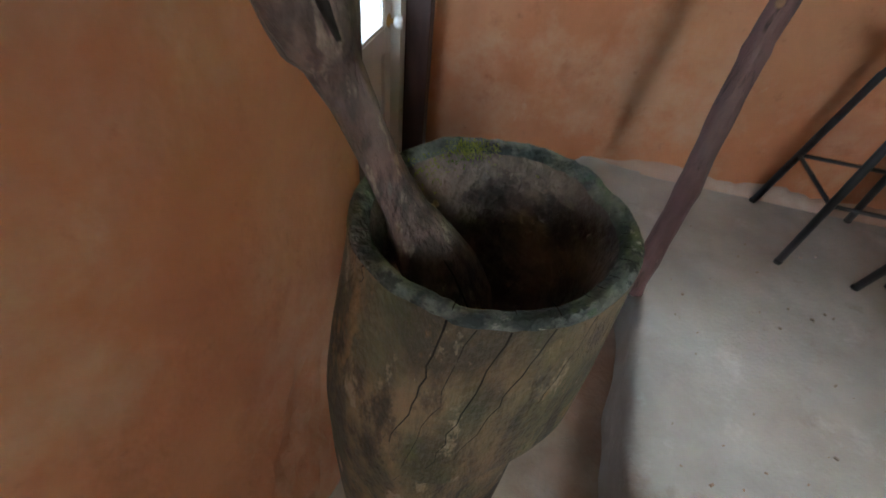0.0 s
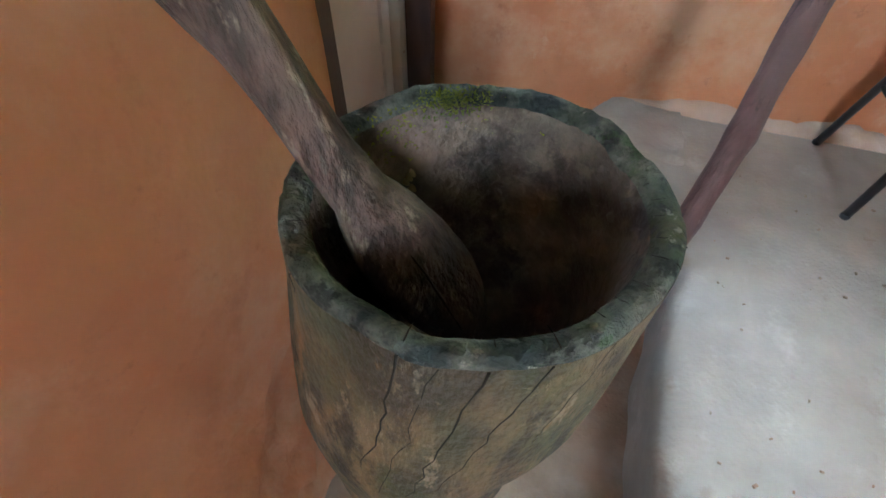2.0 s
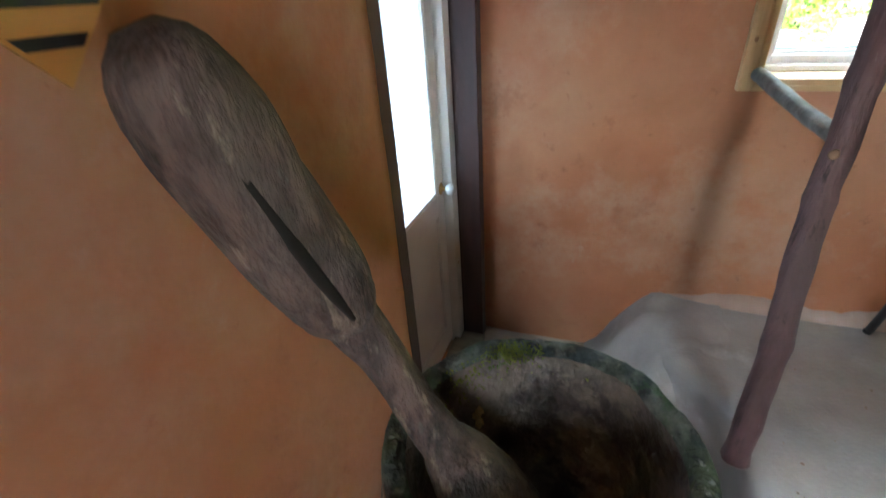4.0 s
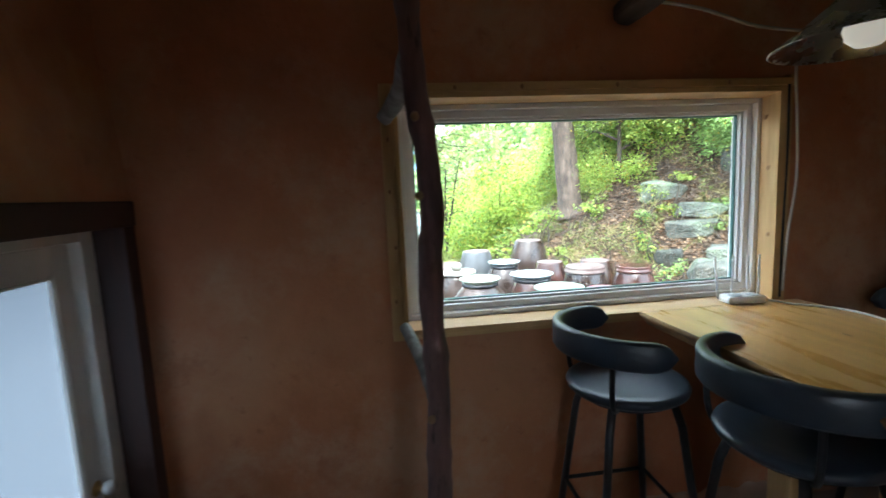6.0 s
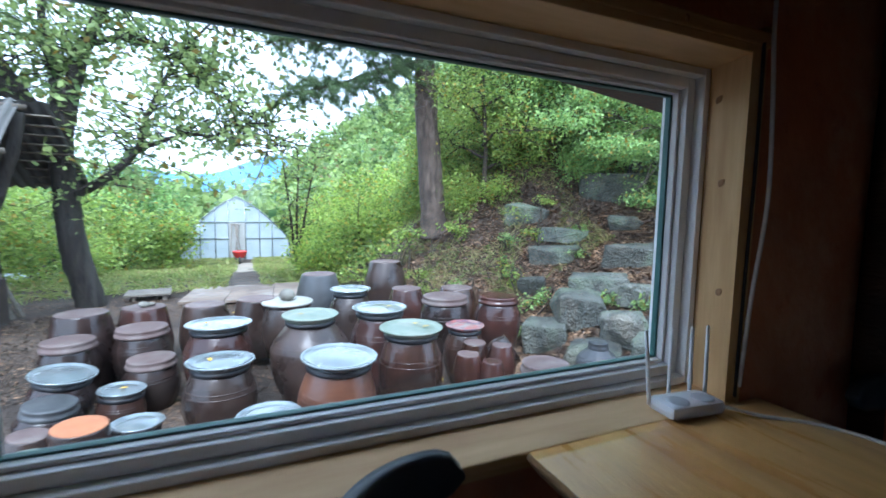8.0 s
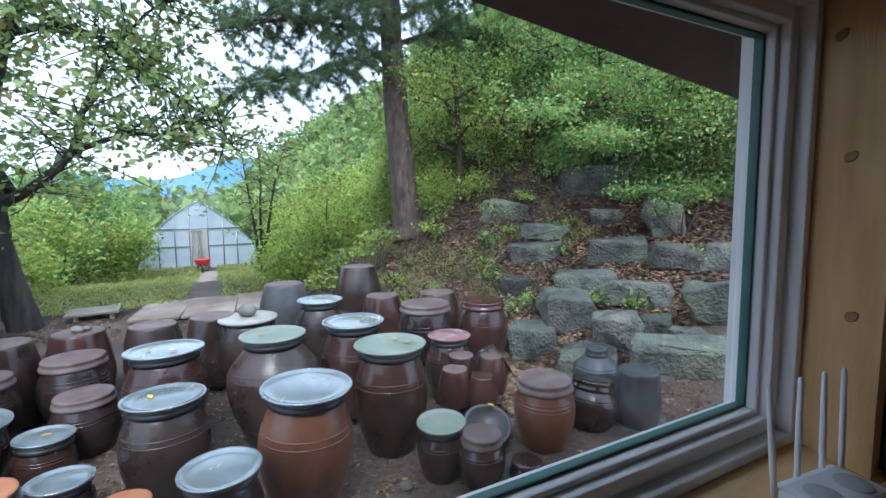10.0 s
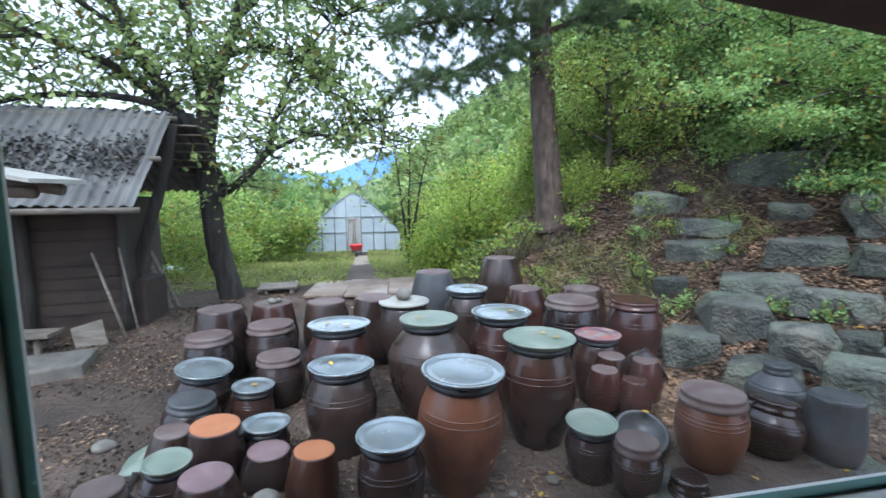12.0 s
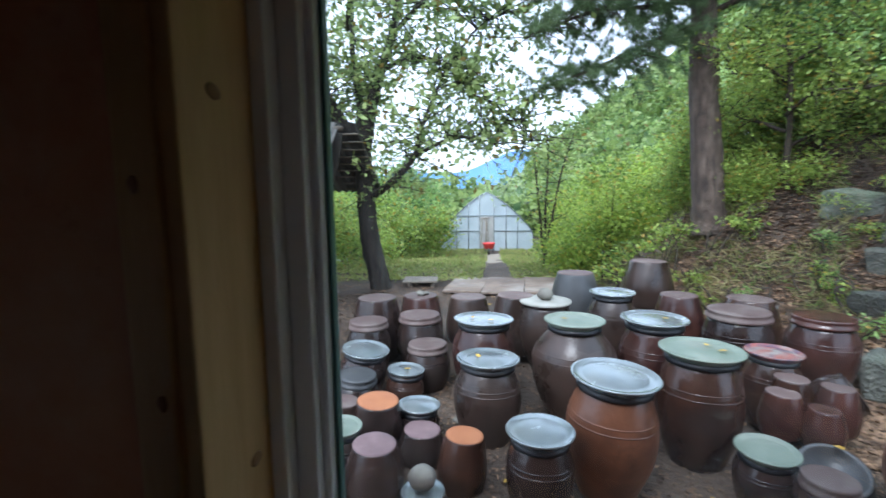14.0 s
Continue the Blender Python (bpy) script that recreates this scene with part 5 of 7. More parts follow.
rock(4.60, 5.96, -0.10, 0.31, 0.27, 0.25, 18.0, -39, "dark angular boulder at the foot of the bank", 0.2)
rock(5.09, 6.88, 0.31, 0.27, 0.22, 0.20, 19.0, -37, "mossy boulder grown over with weeds", 0.4)
rock(4.66, 5.12, -0.14, 0.38, 0.32, 0.20, 20.0, -46, "pale rounded stone at the foot of the bank", 0.45)
rock(4.98, 4.28, -0.02, 0.52, 0.36, 0.36, 21.0, -52, "long pale stone block beside the jars", 0.1)
rock(5.45, 3.75, 0.0, 0.50, 0.36, 0.36, 22.0, -62, "pale grey stone block beside the jars", 0.15)
rock(3.95, 3.75, -0.30, 0.50, 0.40, 0.14, 23.0, 10, "flat pale stone slab under the jars", 0.3)
rock(3.2, 3.55, -0.30, 0.40, 0.35, 0.14, 24.0, -15, "flat pale stone slab under the jars", 0.3)
rock(3.1, 4.1, -0.31, 0.42, 0.35, 0.14, 25.0, 25, "flat pale stone slab under the jars", 0.3)


# ---- storage jars ----
def jar_mat(name, c1, c2, lo=0.12, hi=0.28):
    return surface(name, c1, c2, 3.5, (lo, hi), 0.25, 30.0, (c1[0] * 0.6 + 0.03, c1[1] * 0.6 + 0.028, c1[2] * 0.6 + 0.025), 2.2, 0.6, vary=0.2, coat=0.0, hard=0.4, blots=(((c1[0] * 0.35, c1[1] * 0.35, c1[2] * 0.35), 4.0, 0.54, 0.68, 0.6), ((0.24, 0.20, 0.17), 26.0, 0.71, 0.76, 0.5), ((c2[0] * 1.5, c2[1] * 1.35, c2[2] * 1.25), 2.6, 0.56, 0.7, 0.5)))


J_DARK = jar_mat("dark_glaze", (0.016, 0.010, 0.009), (0.040, 0.025, 0.021))
J_BROWN = jar_mat("brown_glaze", (0.030, 0.014, 0.010), (0.068, 0.032, 0.021))
J_ORANGE = jar_mat("rust_glaze", (0.075, 0.031, 0.017), (0.15, 0.060, 0.030), 0.26, 0.42)
J_GREY = jar_mat("grey_brown_glaze", (0.028, 0.018, 0.014), (0.060, 0.038, 0.030), 0.22, 0.38)
J_RED = jar_mat("red_brown_glaze", (0.034, 0.014, 0.012), (0.070, 0.029, 0.022))
J_BLUE = jar_mat("slate_glaze", (0.038, 0.041, 0.044), (0.078, 0.08, 0.082), 0.3, 0.45)
L_STEEL = surface("dull_steel_lid", (0.22, 0.26, 0.27), (0.34, 0.38, 0.39), 5.0, (0.16, 0.30), 0.08, 30.0, (0.26, 0.27, 0.25), 3.0, 0.6, metallic=0.55)
L_GREEN = surface("green_lid", (0.14, 0.18, 0.14), (0.21, 0.25, 0.20), 6.0, (0.4, 0.6), 0.12, 30.0, (0.28, 0.29, 0.24), 4.0, 0.5)
L_CLAY = surface("clay_lid", (0.085, 0.055, 0.048), (0.14, 0.10, 0.09), 8.0, (0.55, 0.75), 0.3, 40.0, (0.2, 0.17, 0.15), 5.0, 0.5, vary=0.2)
L_RAWORANGE = surface("raw_orange_clay", (0.34, 0.125, 0.05), (0.43, 0.18, 0.08), 7.0, (0.75, 0.9), 0.25, 50.0, (0.36, 0.15, 0.08), 5.0, 0.5)
L_PURPLE = surface("raw_mauve_clay", (0.17, 0.11, 0.11), (0.25, 0.17, 0.17), 7.0, (0.7, 0.9), 0.25, 50.0, (0.10, 0.08, 0.08), 4.0, 0.6)
L_WHITE = surface("pale_stone_lid", (0.28, 0.28, 0.24), (0.40, 0.39, 0.34), 7.0, (0.6, 0.8), 0.2, 40.0)
L_PAINT = surface("worn_enamel_lid", (0.30, 0.05, 0.035), (0.25, 0.26, 0.24), 9.0, (0.3, 0.5), 0.1, 30.0, (0.02, 0.05, 0.10), 7.0, 0.8)


def upright(h, rm, rt, rb, zm=0.62):
    """Body profile of a standing jar: base rb, belly rm, mouth rt."""
    out = []
    for i in range(23):
        t = i / 22
        if t < zm:
            q = t / zm
            r = rb + (rm - rb) * math.sin(q * math.pi / 2) ** 0.95
        else:
            q = (t - zm) / (1 - zm)
            r = rm + (rt - rm) * (1 - math.cos(q * math.pi / 2)) ** 1.05
        out.append((r, t * h * 0.95))
    out += [(rt * 0.98, h * 0.955), (rt * 1.06, h * 0.965), (rt * 1.08, h * 0.985), (rt * 1.03, h), (rt * 0.92, h), (rt * 0.9, h * 0.9)]
    return out


def jar(x, y, top, lid_r, h, rm, rb, kind, body, lid, label, tilt=(0, 0), rt=None, zm=0.62, bands=2, base=None):
    """A storage jar. top: height of its upper face; kind of cover: dish, cap, thin, invert or open."""
    z0 = top - h if base is None else base
    h = top - z0
    jr = thing("storage_jar", label, "jar", pose(x, y, z0, tilt[0], tilt[1], (x * 77 + y * 31) % 360), "storage jars in the yard")
    acc = Acc()
    if kind == "invert":
        prof = [(rb, 0.0)]
        prof = [(rm * 0.86, 0.0), (rm * 0.90, 0.02)]
        for i in range(1, 20):
            t = i / 20
            q = rm * (0.90 + 0.10 * math.sin(min(1, t / 0.35) * math.pi / 2)) if t < 0.35 else rm + (lid_r - rm) * (((t - 0.35) / 0.65) ** 1.5)
            prof.append((q, 0.02 + (h - 0.03) * t))
        prof += [(lid_r, h - 0.012), (lid_r * 0.985, h - 0.004), (lid_r * 0.95, h - 0.001)]
        lathe(acc, prof, 36, 0.03, x + y)
        obj("body", acc, body, jr)
        acc = Acc()
        lathe(acc, [(lid_r * 0.965, h - 0.003), (lid_r * 0.95, h + 0.004), (lid_r * 0.8, h + 0.0035), (0.001, h + 0.003)], 32, 0.03, x)
        obj("base_face", acc, lid, jr, "bare clay underside of the upturned jar")
    else:
        lt = {"dish": 0.055, "cap": 0.06, "thin": 0.03, "open": 0.0}[kind] * (0.6 + lid_r)
        hb = h - lt
        rt = rt or lid_r * {"dish": 0.78, "cap": 0.9, "thin": 0.88, "open": 1.0}[kind]
        lathe(acc, upright(hb, rm, rt, rb, zm), 40, 0.025, x + y)
        obj("body", acc, body, jr)
        for k in range(bands):
            zb = hb * (0.70 + 0.055 * k)
            prof = upright(hb, rm, rt, rb, zm)
            rr = next(p[0] + (q[0] - p[0]) * (zb - p[1]) / (q[1] - p[1]) for p, q in zip(prof, prof[1:]) if p[1] <= zb <= q[1])
            acc = Acc()
            lathe(acc, [(rr - 0.004, zb - 0.006), (rr + 0.003, zb - 0.002), (rr + 0.003, zb + 0.002), (rr - 0.004, zb + 0.006)], 40, 0.025, x + y)
            obj("band", acc, body, jr, "raised ring round the shoulder")
        acc = Acc()
        if kind == "dish":
            lathe(acc, [(rt * 1.02, hb - 0.012), (lid_r * 0.84, hb + 0.004), (lid_r * 0.93, h - 0.020), (lid_r, h - 0.012), (lid_r * 1.005, h - 0.004), (lid_r * 0.985, h), (lid_r * 0.93, h - 0.004), (lid_r * 0.86, h - 0.016), (lid_r * 0.7, h - 0.013), (lid_r * 0.35, h - 0.004), (0.001, h - 0.002)], 40)
            ld = obj("lid", acc, lid, jr, "wide shallow domed lid")
            acc = Acc()
            lathe(acc, [(rt * 1.10, hb - 0.05 * (0.5 + lid_r)), (rt * 1.115, hb - 0.03 * (0.5 + lid_r)), (rt * 1.10, hb - 0.002)], 32)
            obj("tie_band", acc, M_BLACK, jr, "dark band below the lid")
        elif kind == "cap":
            lathe(acc, [(lid_r * 0.97, hb - 0.03), (lid_r * 1.0, hb - 0.022), (lid_r * 1.0, hb - 0.004), (lid_r * 0.95, hb + 0.002), (lid_r * 0.93, h - 0.022), (lid_r * 0.95, h - 0.014), (lid_r * 0.93, h - 0.004), (lid_r * 0.86, h), (lid_r * 0.5, h - 0.001), (0.001, h)], 36, 0.015, y)
            obj("lid", acc, lid, jr, "heavy clay cap lid")
        elif kind == "thin":
            lathe(acc, [(lid_r * 0.9, hb - 0.008), (lid_r * 0.98, hb), (lid_r, hb + 0.008), (lid_r * 0.97, h), (lid_r * 0.6, h + 0.003), (0.001, h + 0.002)], 36, 0.015, y)
            obj("lid", acc, lid, jr, "flat disc lid")
    return jr


BIG = "big rust-brown glazed storage jar with domed steel lid"
jar(1.737, 4.52, 0.435, 0.262, 0.78, 0.272, 0.165, "dish", J_ORANGE, L_STEEL, BIG, (-2, 2))
jar(2.444, 4.92, 0.465, 0.265, 0.82, 0.275, 0.17, "dish", J_BROWN, L_GREEN, "tall brown glazed storage jar with green lid")
jar(1.686, 5.40, 0.525, 0.238, 0.84, 0.335, 0.18, "dish", J_GREY, L_GREEN, "fat grey-brown storage jar with green lid", rt=0.19, zm=0.66)
jar(0.981, 5.08, 0.30, 0.238, 0.66, 0.255, 0.165, "dish", J_GREY, L_STEEL, "grey-brown storage jar with domed steel lid", (0, -2))
jar(0.945, 5.77, 0.415, 0.27, 0.68, 0.285, 0.18, "dish", J_RED, L_STEEL, "reddish storage jar with leaf-strewn steel lid", (0, -2))
jar(2.336, 5.50, 0.52, 0.258, 0.80, 0.275, 0.18, "dish", J_RED, L_STEEL, "red-brown storage jar with shiny glass-like lid")
jar(2.286, 6.57, 0.51, 0.232, 0.72, 0.255, 0.17, "dish", J_GREY, L_STEEL, "grey-brown storage jar with small steel lid")
jar(1.582, 6.44, 0.44, 0.265, 0.66, 0.27, 0.17, "thin", J_GREY, L_WHITE, "grey-brown storage jar with pale flat lid under a stone")
jar(3.192, 8.22, 0.60, 0.24, 0.62, 0.335, 0.2, "invert", J_GREY, L_CLAY, "shiny grey-brown jar standing upside down")
jar(2.03, 7.26, 0.59, 0.215, 0.70, 0.30, 0.2, "invert", J_BLUE, L_CLAY, "slate-coloured jar standing upside down")
jar(3.227, 5.98, 0.48, 0.265, 0.66, 0.285, 0.18, "cap", J_DARK, L_CLAY, "dark storage jar with heavy black cap lid")
jar(3.828, 5.83, 0.47, 0.235, 0.66, 0.27, 0.17, "cap", J_RED, J_RED, "red-brown storage jar with cap lid by the bank")
jar(3.194, 5.40, 0.295, 0.195, 0.60, 0.215, 0.14, "dish", J_BROWN, L_PAINT, "brown storage jar with worn enamelled lid")
jar(3.762, 6.79, 0.40, 0.22, 0.56, 0.30, 0.2, "invert", J_BROWN, L_CLAY, "brown jar standing upside down by the bank")
jar(3.121, 6.99, 0.39, 0.20, 0.55, 0.27, 0.2, "invert", J_RED, L_CLAY, "reddish jar standing upside down")
jar(1.292, 4.22, 0.21, 0.192, 0.56, 0.19, 0.13, "dish", J_DARK, L_STEEL, "dark storage jar with glassy domed lid")
jar(2.62, 4.45, 0.036, 0.165, 0.39, 0.165, 0.12, "dish", J_DARK, L_GREEN, "small dark jar with green lid", (3, 0))
jar(3.02, 4.55, -0.03, 0.16, 0.30, 0.19, 0.13, "open", J_BLUE, L_CLAY, "squat grey jar lying tilted", (24, -18))
jar(2.749, 4.14, 0.055, 0.13, 0.33, 0.15, 0.11, "cap", J_DARK, L_CLAY, "small dark jar with cap lid")
jar(2.97, 3.97, -0.10, 0.10, 0.20, 0.11, 0.08, "cap", J_DARK, J_DARK, "very small dark lidded pot")
jar(3.27, 4.17, 0.30, 0.190, 0.47, 0.205, 0.14, "cap", J_ORANGE, L_CLAY, "rust-brown jar with swirled glaze and cap lid", bands=3)
jar(3.72, 4.20, 0.18, 0.155, 0.36, 0.20, 0.13, "cap", J_DARK, J_DARK, "dark round-bellied jar with cap lid", (6, 8))
jar(4.1, 4.50, 0.28, 0.09, 0.44, 0.19, 0.13, "cap", J_BLUE, J_BLUE, "slate-green narrow-necked clay jar")
jar(4.06, 4.05, 0.245, 0.142, 0.40, 0.158, 0.15, "invert", J_BLUE, J_BLUE, "slate-grey straight-sided clay vessel standing upside down")
jar(3.02, 4.98, 0.14, 0.105, 0.30, 0.14, 0.1, "invert", J_RED, L_CLAY, "small red-brown pot standing upside down")
jar(3.20, 4.85, 0.09, 0.095, 0.27, 0.125, 0.1, "invert", J_RED, J_RED, "small red-brown pot standing upside down")
jar(3.16, 5.12, 0.19, 0.11, 0.32, 0.14, 0.1, "invert", J_BROWN, L_CLAY, "small brown pot standing upside down")
jar(3.42, 5.05, 0.16, 0.10, 0.32, 0.14, 0.1, "invert", J_RED, L_CLAY, "small red-brown pot standing upside down")
jar(3.36, 5.22, 0.22, 0.15, 0.30, 0.17, 0.12, "open", J_DARK, J_DARK, "dark jar lying on its side", (55, 20))
jar(-0.233, 6.54, 0.42, 0.21, 0.66, 0.275, 0.2, "invert", J_DARK, L_CLAY, "dark tall jar standing upside down")
jar(0.198, 6.9, 0.37, 0.20, 0.58, 0.26, 0.2, "invert", J_RED, L_CLAY, "reddish jar standing upside down under a small stone")
jar(0.747, 7.09, 0.32, 0.215, 0.54, 0.27, 0.2, "invert", J_GREY, L_CLAY, "grey-brown jar standing upside down")
jar(1.28, 6.65, 0.44, 0.20, 0.62, 0.25, 0.2, "invert", J_GREY, L_CLAY, "grey-brown jar standing upside down")
jar(-0.21, 6.1, 0.29, 0.20, 0.58, 0.22, 0.15, "cap", J_DARK, L_CLAY, "dark banded jar with flat clay cap", bands=3)
jar(0.266, 6.40, 0.285, 0.225, 0.58, 0.25, 0.16, "cap", J_DARK, L_CLAY, "dark glossy jar with clay cap", bands=3)
jar(-0.19, 5.7, 0.145, 0.215, 0.45, 0.215, 0.15, "dish", J_DARK, L_STEEL, "dark jar with tilted frosted lid", (0, -9))
jar(0.40, 6.0, 0.10, 0.20, 0.48, 0.225, 0.15, "cap", J_DARK, L_CLAY, "dark brown jar with red-brown clay cap")
jar(-0.12, 5.3, 0.06, 0.165, 0.36, 0.20, 0.14, "cap", J_DARK, J_BLUE, "small dark squat jar with slate cap", (0, -6))
jar(0.235, 5.6, -0.01, 0.165, 0.38, 0.17, 0.12, "dish", J_BROWN, L_STEEL, "small brown jar with leaf-strewn lid", (0, -4), rt=0.14)
jar(0.175, 4.85, 0.045, 0.155, 0.40, 0.185, 0.15, "invert", J_DARK, L_RAWORANGE, "dark jar upside down with bare orange clay base", (0, -4))
jar(0.457, 5.02, -0.06, 0.165, 0.30, 0.16, 0.12, "dish", J_DARK, L_STEEL, "small dark jar with ringed steel lid", (2, -3))
jar(0.519, 4.75, -0.115, 0.135, 0.26, 0.17, 0.15, "invert", J_DARK, L_PURPLE, "small dark jar upside down with mauve base", (0, -4))
jar(0.821, 4.485, 0.0, 0.125, 0.38, 0.16, 0.15, "invert", J_BROWN, L_RAWORANGE, "brown jar upside down with bare orange clay base", (0, -5))
jar(0.30, 4.28, 0.045, 0.135, 0.38, 0.19, 0.16, "invert", J_DARK, L_PURPLE, "dark jar upside down with mauve base", (0, -4))
jar(-0.10, 4.85, 0.03, 0.11, 0.36, 0.16, 0.14, "invert", J_GREY, L_CLAY, "small grey-brown jar upside down", (4, -6))
jar(0.04, 4.47, 0.06, 0.125, 0.39, 0.15, 0.12, "dish", J_DARK, L_GREEN, "small dark jar with green-grey lid", (0, -5))
jar(-0.10, 4.12, 0.15, 0.11, 0.46, 0.15, 0.12, "cap", J_DARK, L_CLAY, "small dark jar with clay cap", (0, -3))


def pebble(x, y, z, r, label, seed, squash=0.75, material=M_STONE):
    acc = Acc()
    lathe(acc, [(0.001, -r * squash)] + [(r * math.cos(a), r * squash * math.sin(a)) for a in [radians(-70 + 14 * i) for i in range(11)]] + [(0.001, r * squash)], 20, 0.25, seed)
    return tagged(obj("stone", acc, material, None, "", pose(x, y, z, seed * 9 % 20, 0, seed * 40)), label, "stone", "loose stones")


pebble(1.58, 6.44, 0.50, 0.085, "round grey stone weighing down a jar lid", 1.0)
pebble(0.20, 6.88, 0.40, 0.05, "small pale stone on an upturned jar", 2.0, 0.6)
pebble(0.26, 6.92, 0.395, 0.035, "small pale stone on an upturned jar", 3.0, 0.6)
pebble(0.62, 4.22, -0.12, 0.085, "rounded pale stone on a jar lid", 4.0, 0.85)
jar(0.62, 4.22, -0.20, 0.13, 0.16, 0.13, 0.1, "dish", J_DARK, L_STEEL, "low dark jar with pale lid under a stone")
for i, (x, y, r) in enumerate(((2.35, 4.42, 0.045), (2.05, 4.35, 0.03), (-0.35, 5.0, 0.10), (-0.45, 4.7, 0.12), (-0.3, 4.4, 0.09), (0.75, 5.3, 0.05), (2.15, 4.0, 0.04), (-0.75, 5.4, 0.08), (3.6, 5.35, 0.07))):
    pebble(x, y, ground_z(x, y) + r * 0.3, r, "loose grey stone on the earth", 5.0 + i, 0.55)
rl = random.Random(6)
for x, y, z in ((2.55, 4.85, 0.472), (2.50, 4.97, 0.472), (1.60, 5.38, 0.531), (0.85, 5.78, 0.421), (1.02, 5.70, 0.42), (0.28, 5.58, -0.004), (3.05, 4.50, 0.02), (2.40, 5.45, 0.527), (0.92, 5.10, 0.306)):
    acc = Acc()
    n = 10
    pts = [(0.028 * math.cos(2 * math.pi * k / n), 0.016 * math.sin(2 * math.pi * k / n), 0.004 * abs(math.sin(2 * math.pi * k / n)) + 0.002) for k in range(n)]
    acc.add(pts + [(x_, y_, z_ - 0.0012) for x_, y_, z_ in pts], [tuple(range(n)), tuple(reversed(range(n, 2 * n)))] + [(k, k + n, (k + 1) % n + n, (k + 1) % n) for k in range(n)], False)
    tagged(obj("fallen_leaf", acc, M_YELLOWLEAF, None, "", pose(x, y, z, rl.uniform(-8, 8), rl.uniform(-8, 8), rl.uniform(0, 360))), "single yellow leaf fallen on a jar lid", "leaf", "fallen leaves on lids")
acc = Acc()
tube(acc, [(-0.12, 4.02, -0.33), (0.0, 4.25, 0.12)], 0.014, 10)
tagged(obj("stick", acc, M_TWIG), "dark broken stick leaning among the small jars", "stick")
slabstone = Acc()
lathe(slabstone, [(0.001, -0.02), (0.13, -0.02), (0.15, 0.0), (0.14, 0.015), (0.001, 0.02)], 24, 0.2, 3)
tagged(obj("jar_lid", slabstone, L_GREEN, None, "", pose(-0.30, 5.0, -0.22, 8, -20, 0)), "grey-green lid propped beside the jars", "lid")


# ---- deck behind the jars ----
deck = thing("low_deck", "low weathered plywood deck of broad boards", "deck", pose(1.0, 9.9, 0, 0, 0, -6))
for i, (x0, x1) in enumerate(((-0.75, -0.10), (-0.09, 0.62), (0.63, 1.45))):
    acc = Acc()
    box(acc, x0, -0.62, -0.13 + 0.008 * i, x1, 0.75, -0.09 + 0.008 * i, 0.006)
    obj("board", acc, M_DECK, deck, "", pose(0, 0, 0, 0.4 * i, 0.6 - 0.5 * i, 0.8 * i))
for x in (-0.7, 0.3, 1.35):
    acc = Acc()
    box(acc, x, -0.58, -0.40, x + 0.08, 0.7, -0.131, 0.006)
    obj("bearer", acc, M_OLDWOOD, deck)
acc = Acc()
box(acc, -0.95, -0.25, -0.03, -0.55 + 0.25, 0.25, 0.0, 0.006)
bench = thing("low_bench", "small grey board bench at the end of the deck", "bench", pose(0.30, 10.25, -0.04, 1, 0, 4))
obj("seat_board", acc, M_OLDWOOD, bench)
for x in (-0.85, -0.42):
    acc = Acc()
    box(acc, x, -0.2, -0.24, x + 0.06, 0.2, -0.031, 0.004)
    obj("leg", acc, M_OLDWOOD, bench)

# ---- shed ----
shed = thing("shed", "old clay-walled shed with a mossy corrugated roof", "shed")
SY, EX = 8.35, -1.85


def shed_place(u, d, z):
    return (u, SY - 0.62 * (EX - u) * 0.35 + d, z)


acc = Acc()
zs = spread(-0.6, 1.55, 0.16)
us = spread(-7.0, EX, 0.25)
n = len(zs)
vf = [(*shed_place(u, 0.03 * noise.noise(Vector((u * 2, z * 3, 0))), z),) for u in us for z in zs]
fs = [(i * n + j, (i + 1) * n + j, (i + 1) * n + j + 1, i * n + j + 1) for i in range(len(us) - 1) for j in range(n - 1)]
acc.add(vf, fs)
m = len(zs)
side = [(EX - 0.05 * k, SY + 0.25 * k, z) for k in range(9) for z in zs]
acc.add(side, [(i * m + j, (i + 1) * m + j, (i + 1) * m + j + 1, i * m + j + 1) for i in range(8) for j in range(m - 1)])
obj("wall", acc, M_SHEDWALL, shed, "rough dark clay and board wall")
for i in range(9):
    acc = Acc()
    z = 0.05 + 0.16 * i
    x1 = EX - 0.02
    box(acc, -0.0, -0.02, 0.0, 2.6, 0.0, 0.13, 0.004, Matrix.Translation((x1, SY - 0.03, z)) @ Matrix.Rotation(radians(180 + 12.2), 4, 'Z') @ Matrix.Rotation(radians(0.8 * math.sin(i * 2.2)), 4, 'Y'))
    obj("wall_board", acc, M_SHEDWALL, shed, "rough horizontal board")
for u in (EX - 0.03, EX - 1.0, EX - 2.1):
    acc = Acc()
    p = shed_place(u, -0.08, 0)
    tube(acc, [(p[0], p[1], -0.5), (p[0] + 0.02, p[1], 0.6), (p[0], p[1], 1.55)], 0.055, 10, 0.2)
    obj("post", acc, M_BARK, shed, "dark round post")
# corrugated roof: slope from the ridge down towards the yard
E0, E1 = Vector((-1.40, 7.60, 1.43)), Vector((-7.2, 6.35, 1.43))
R0, R1 = Vector((-1.36, 8.85, 2.70)), Vector((-7.2, 7.6, 2.62))


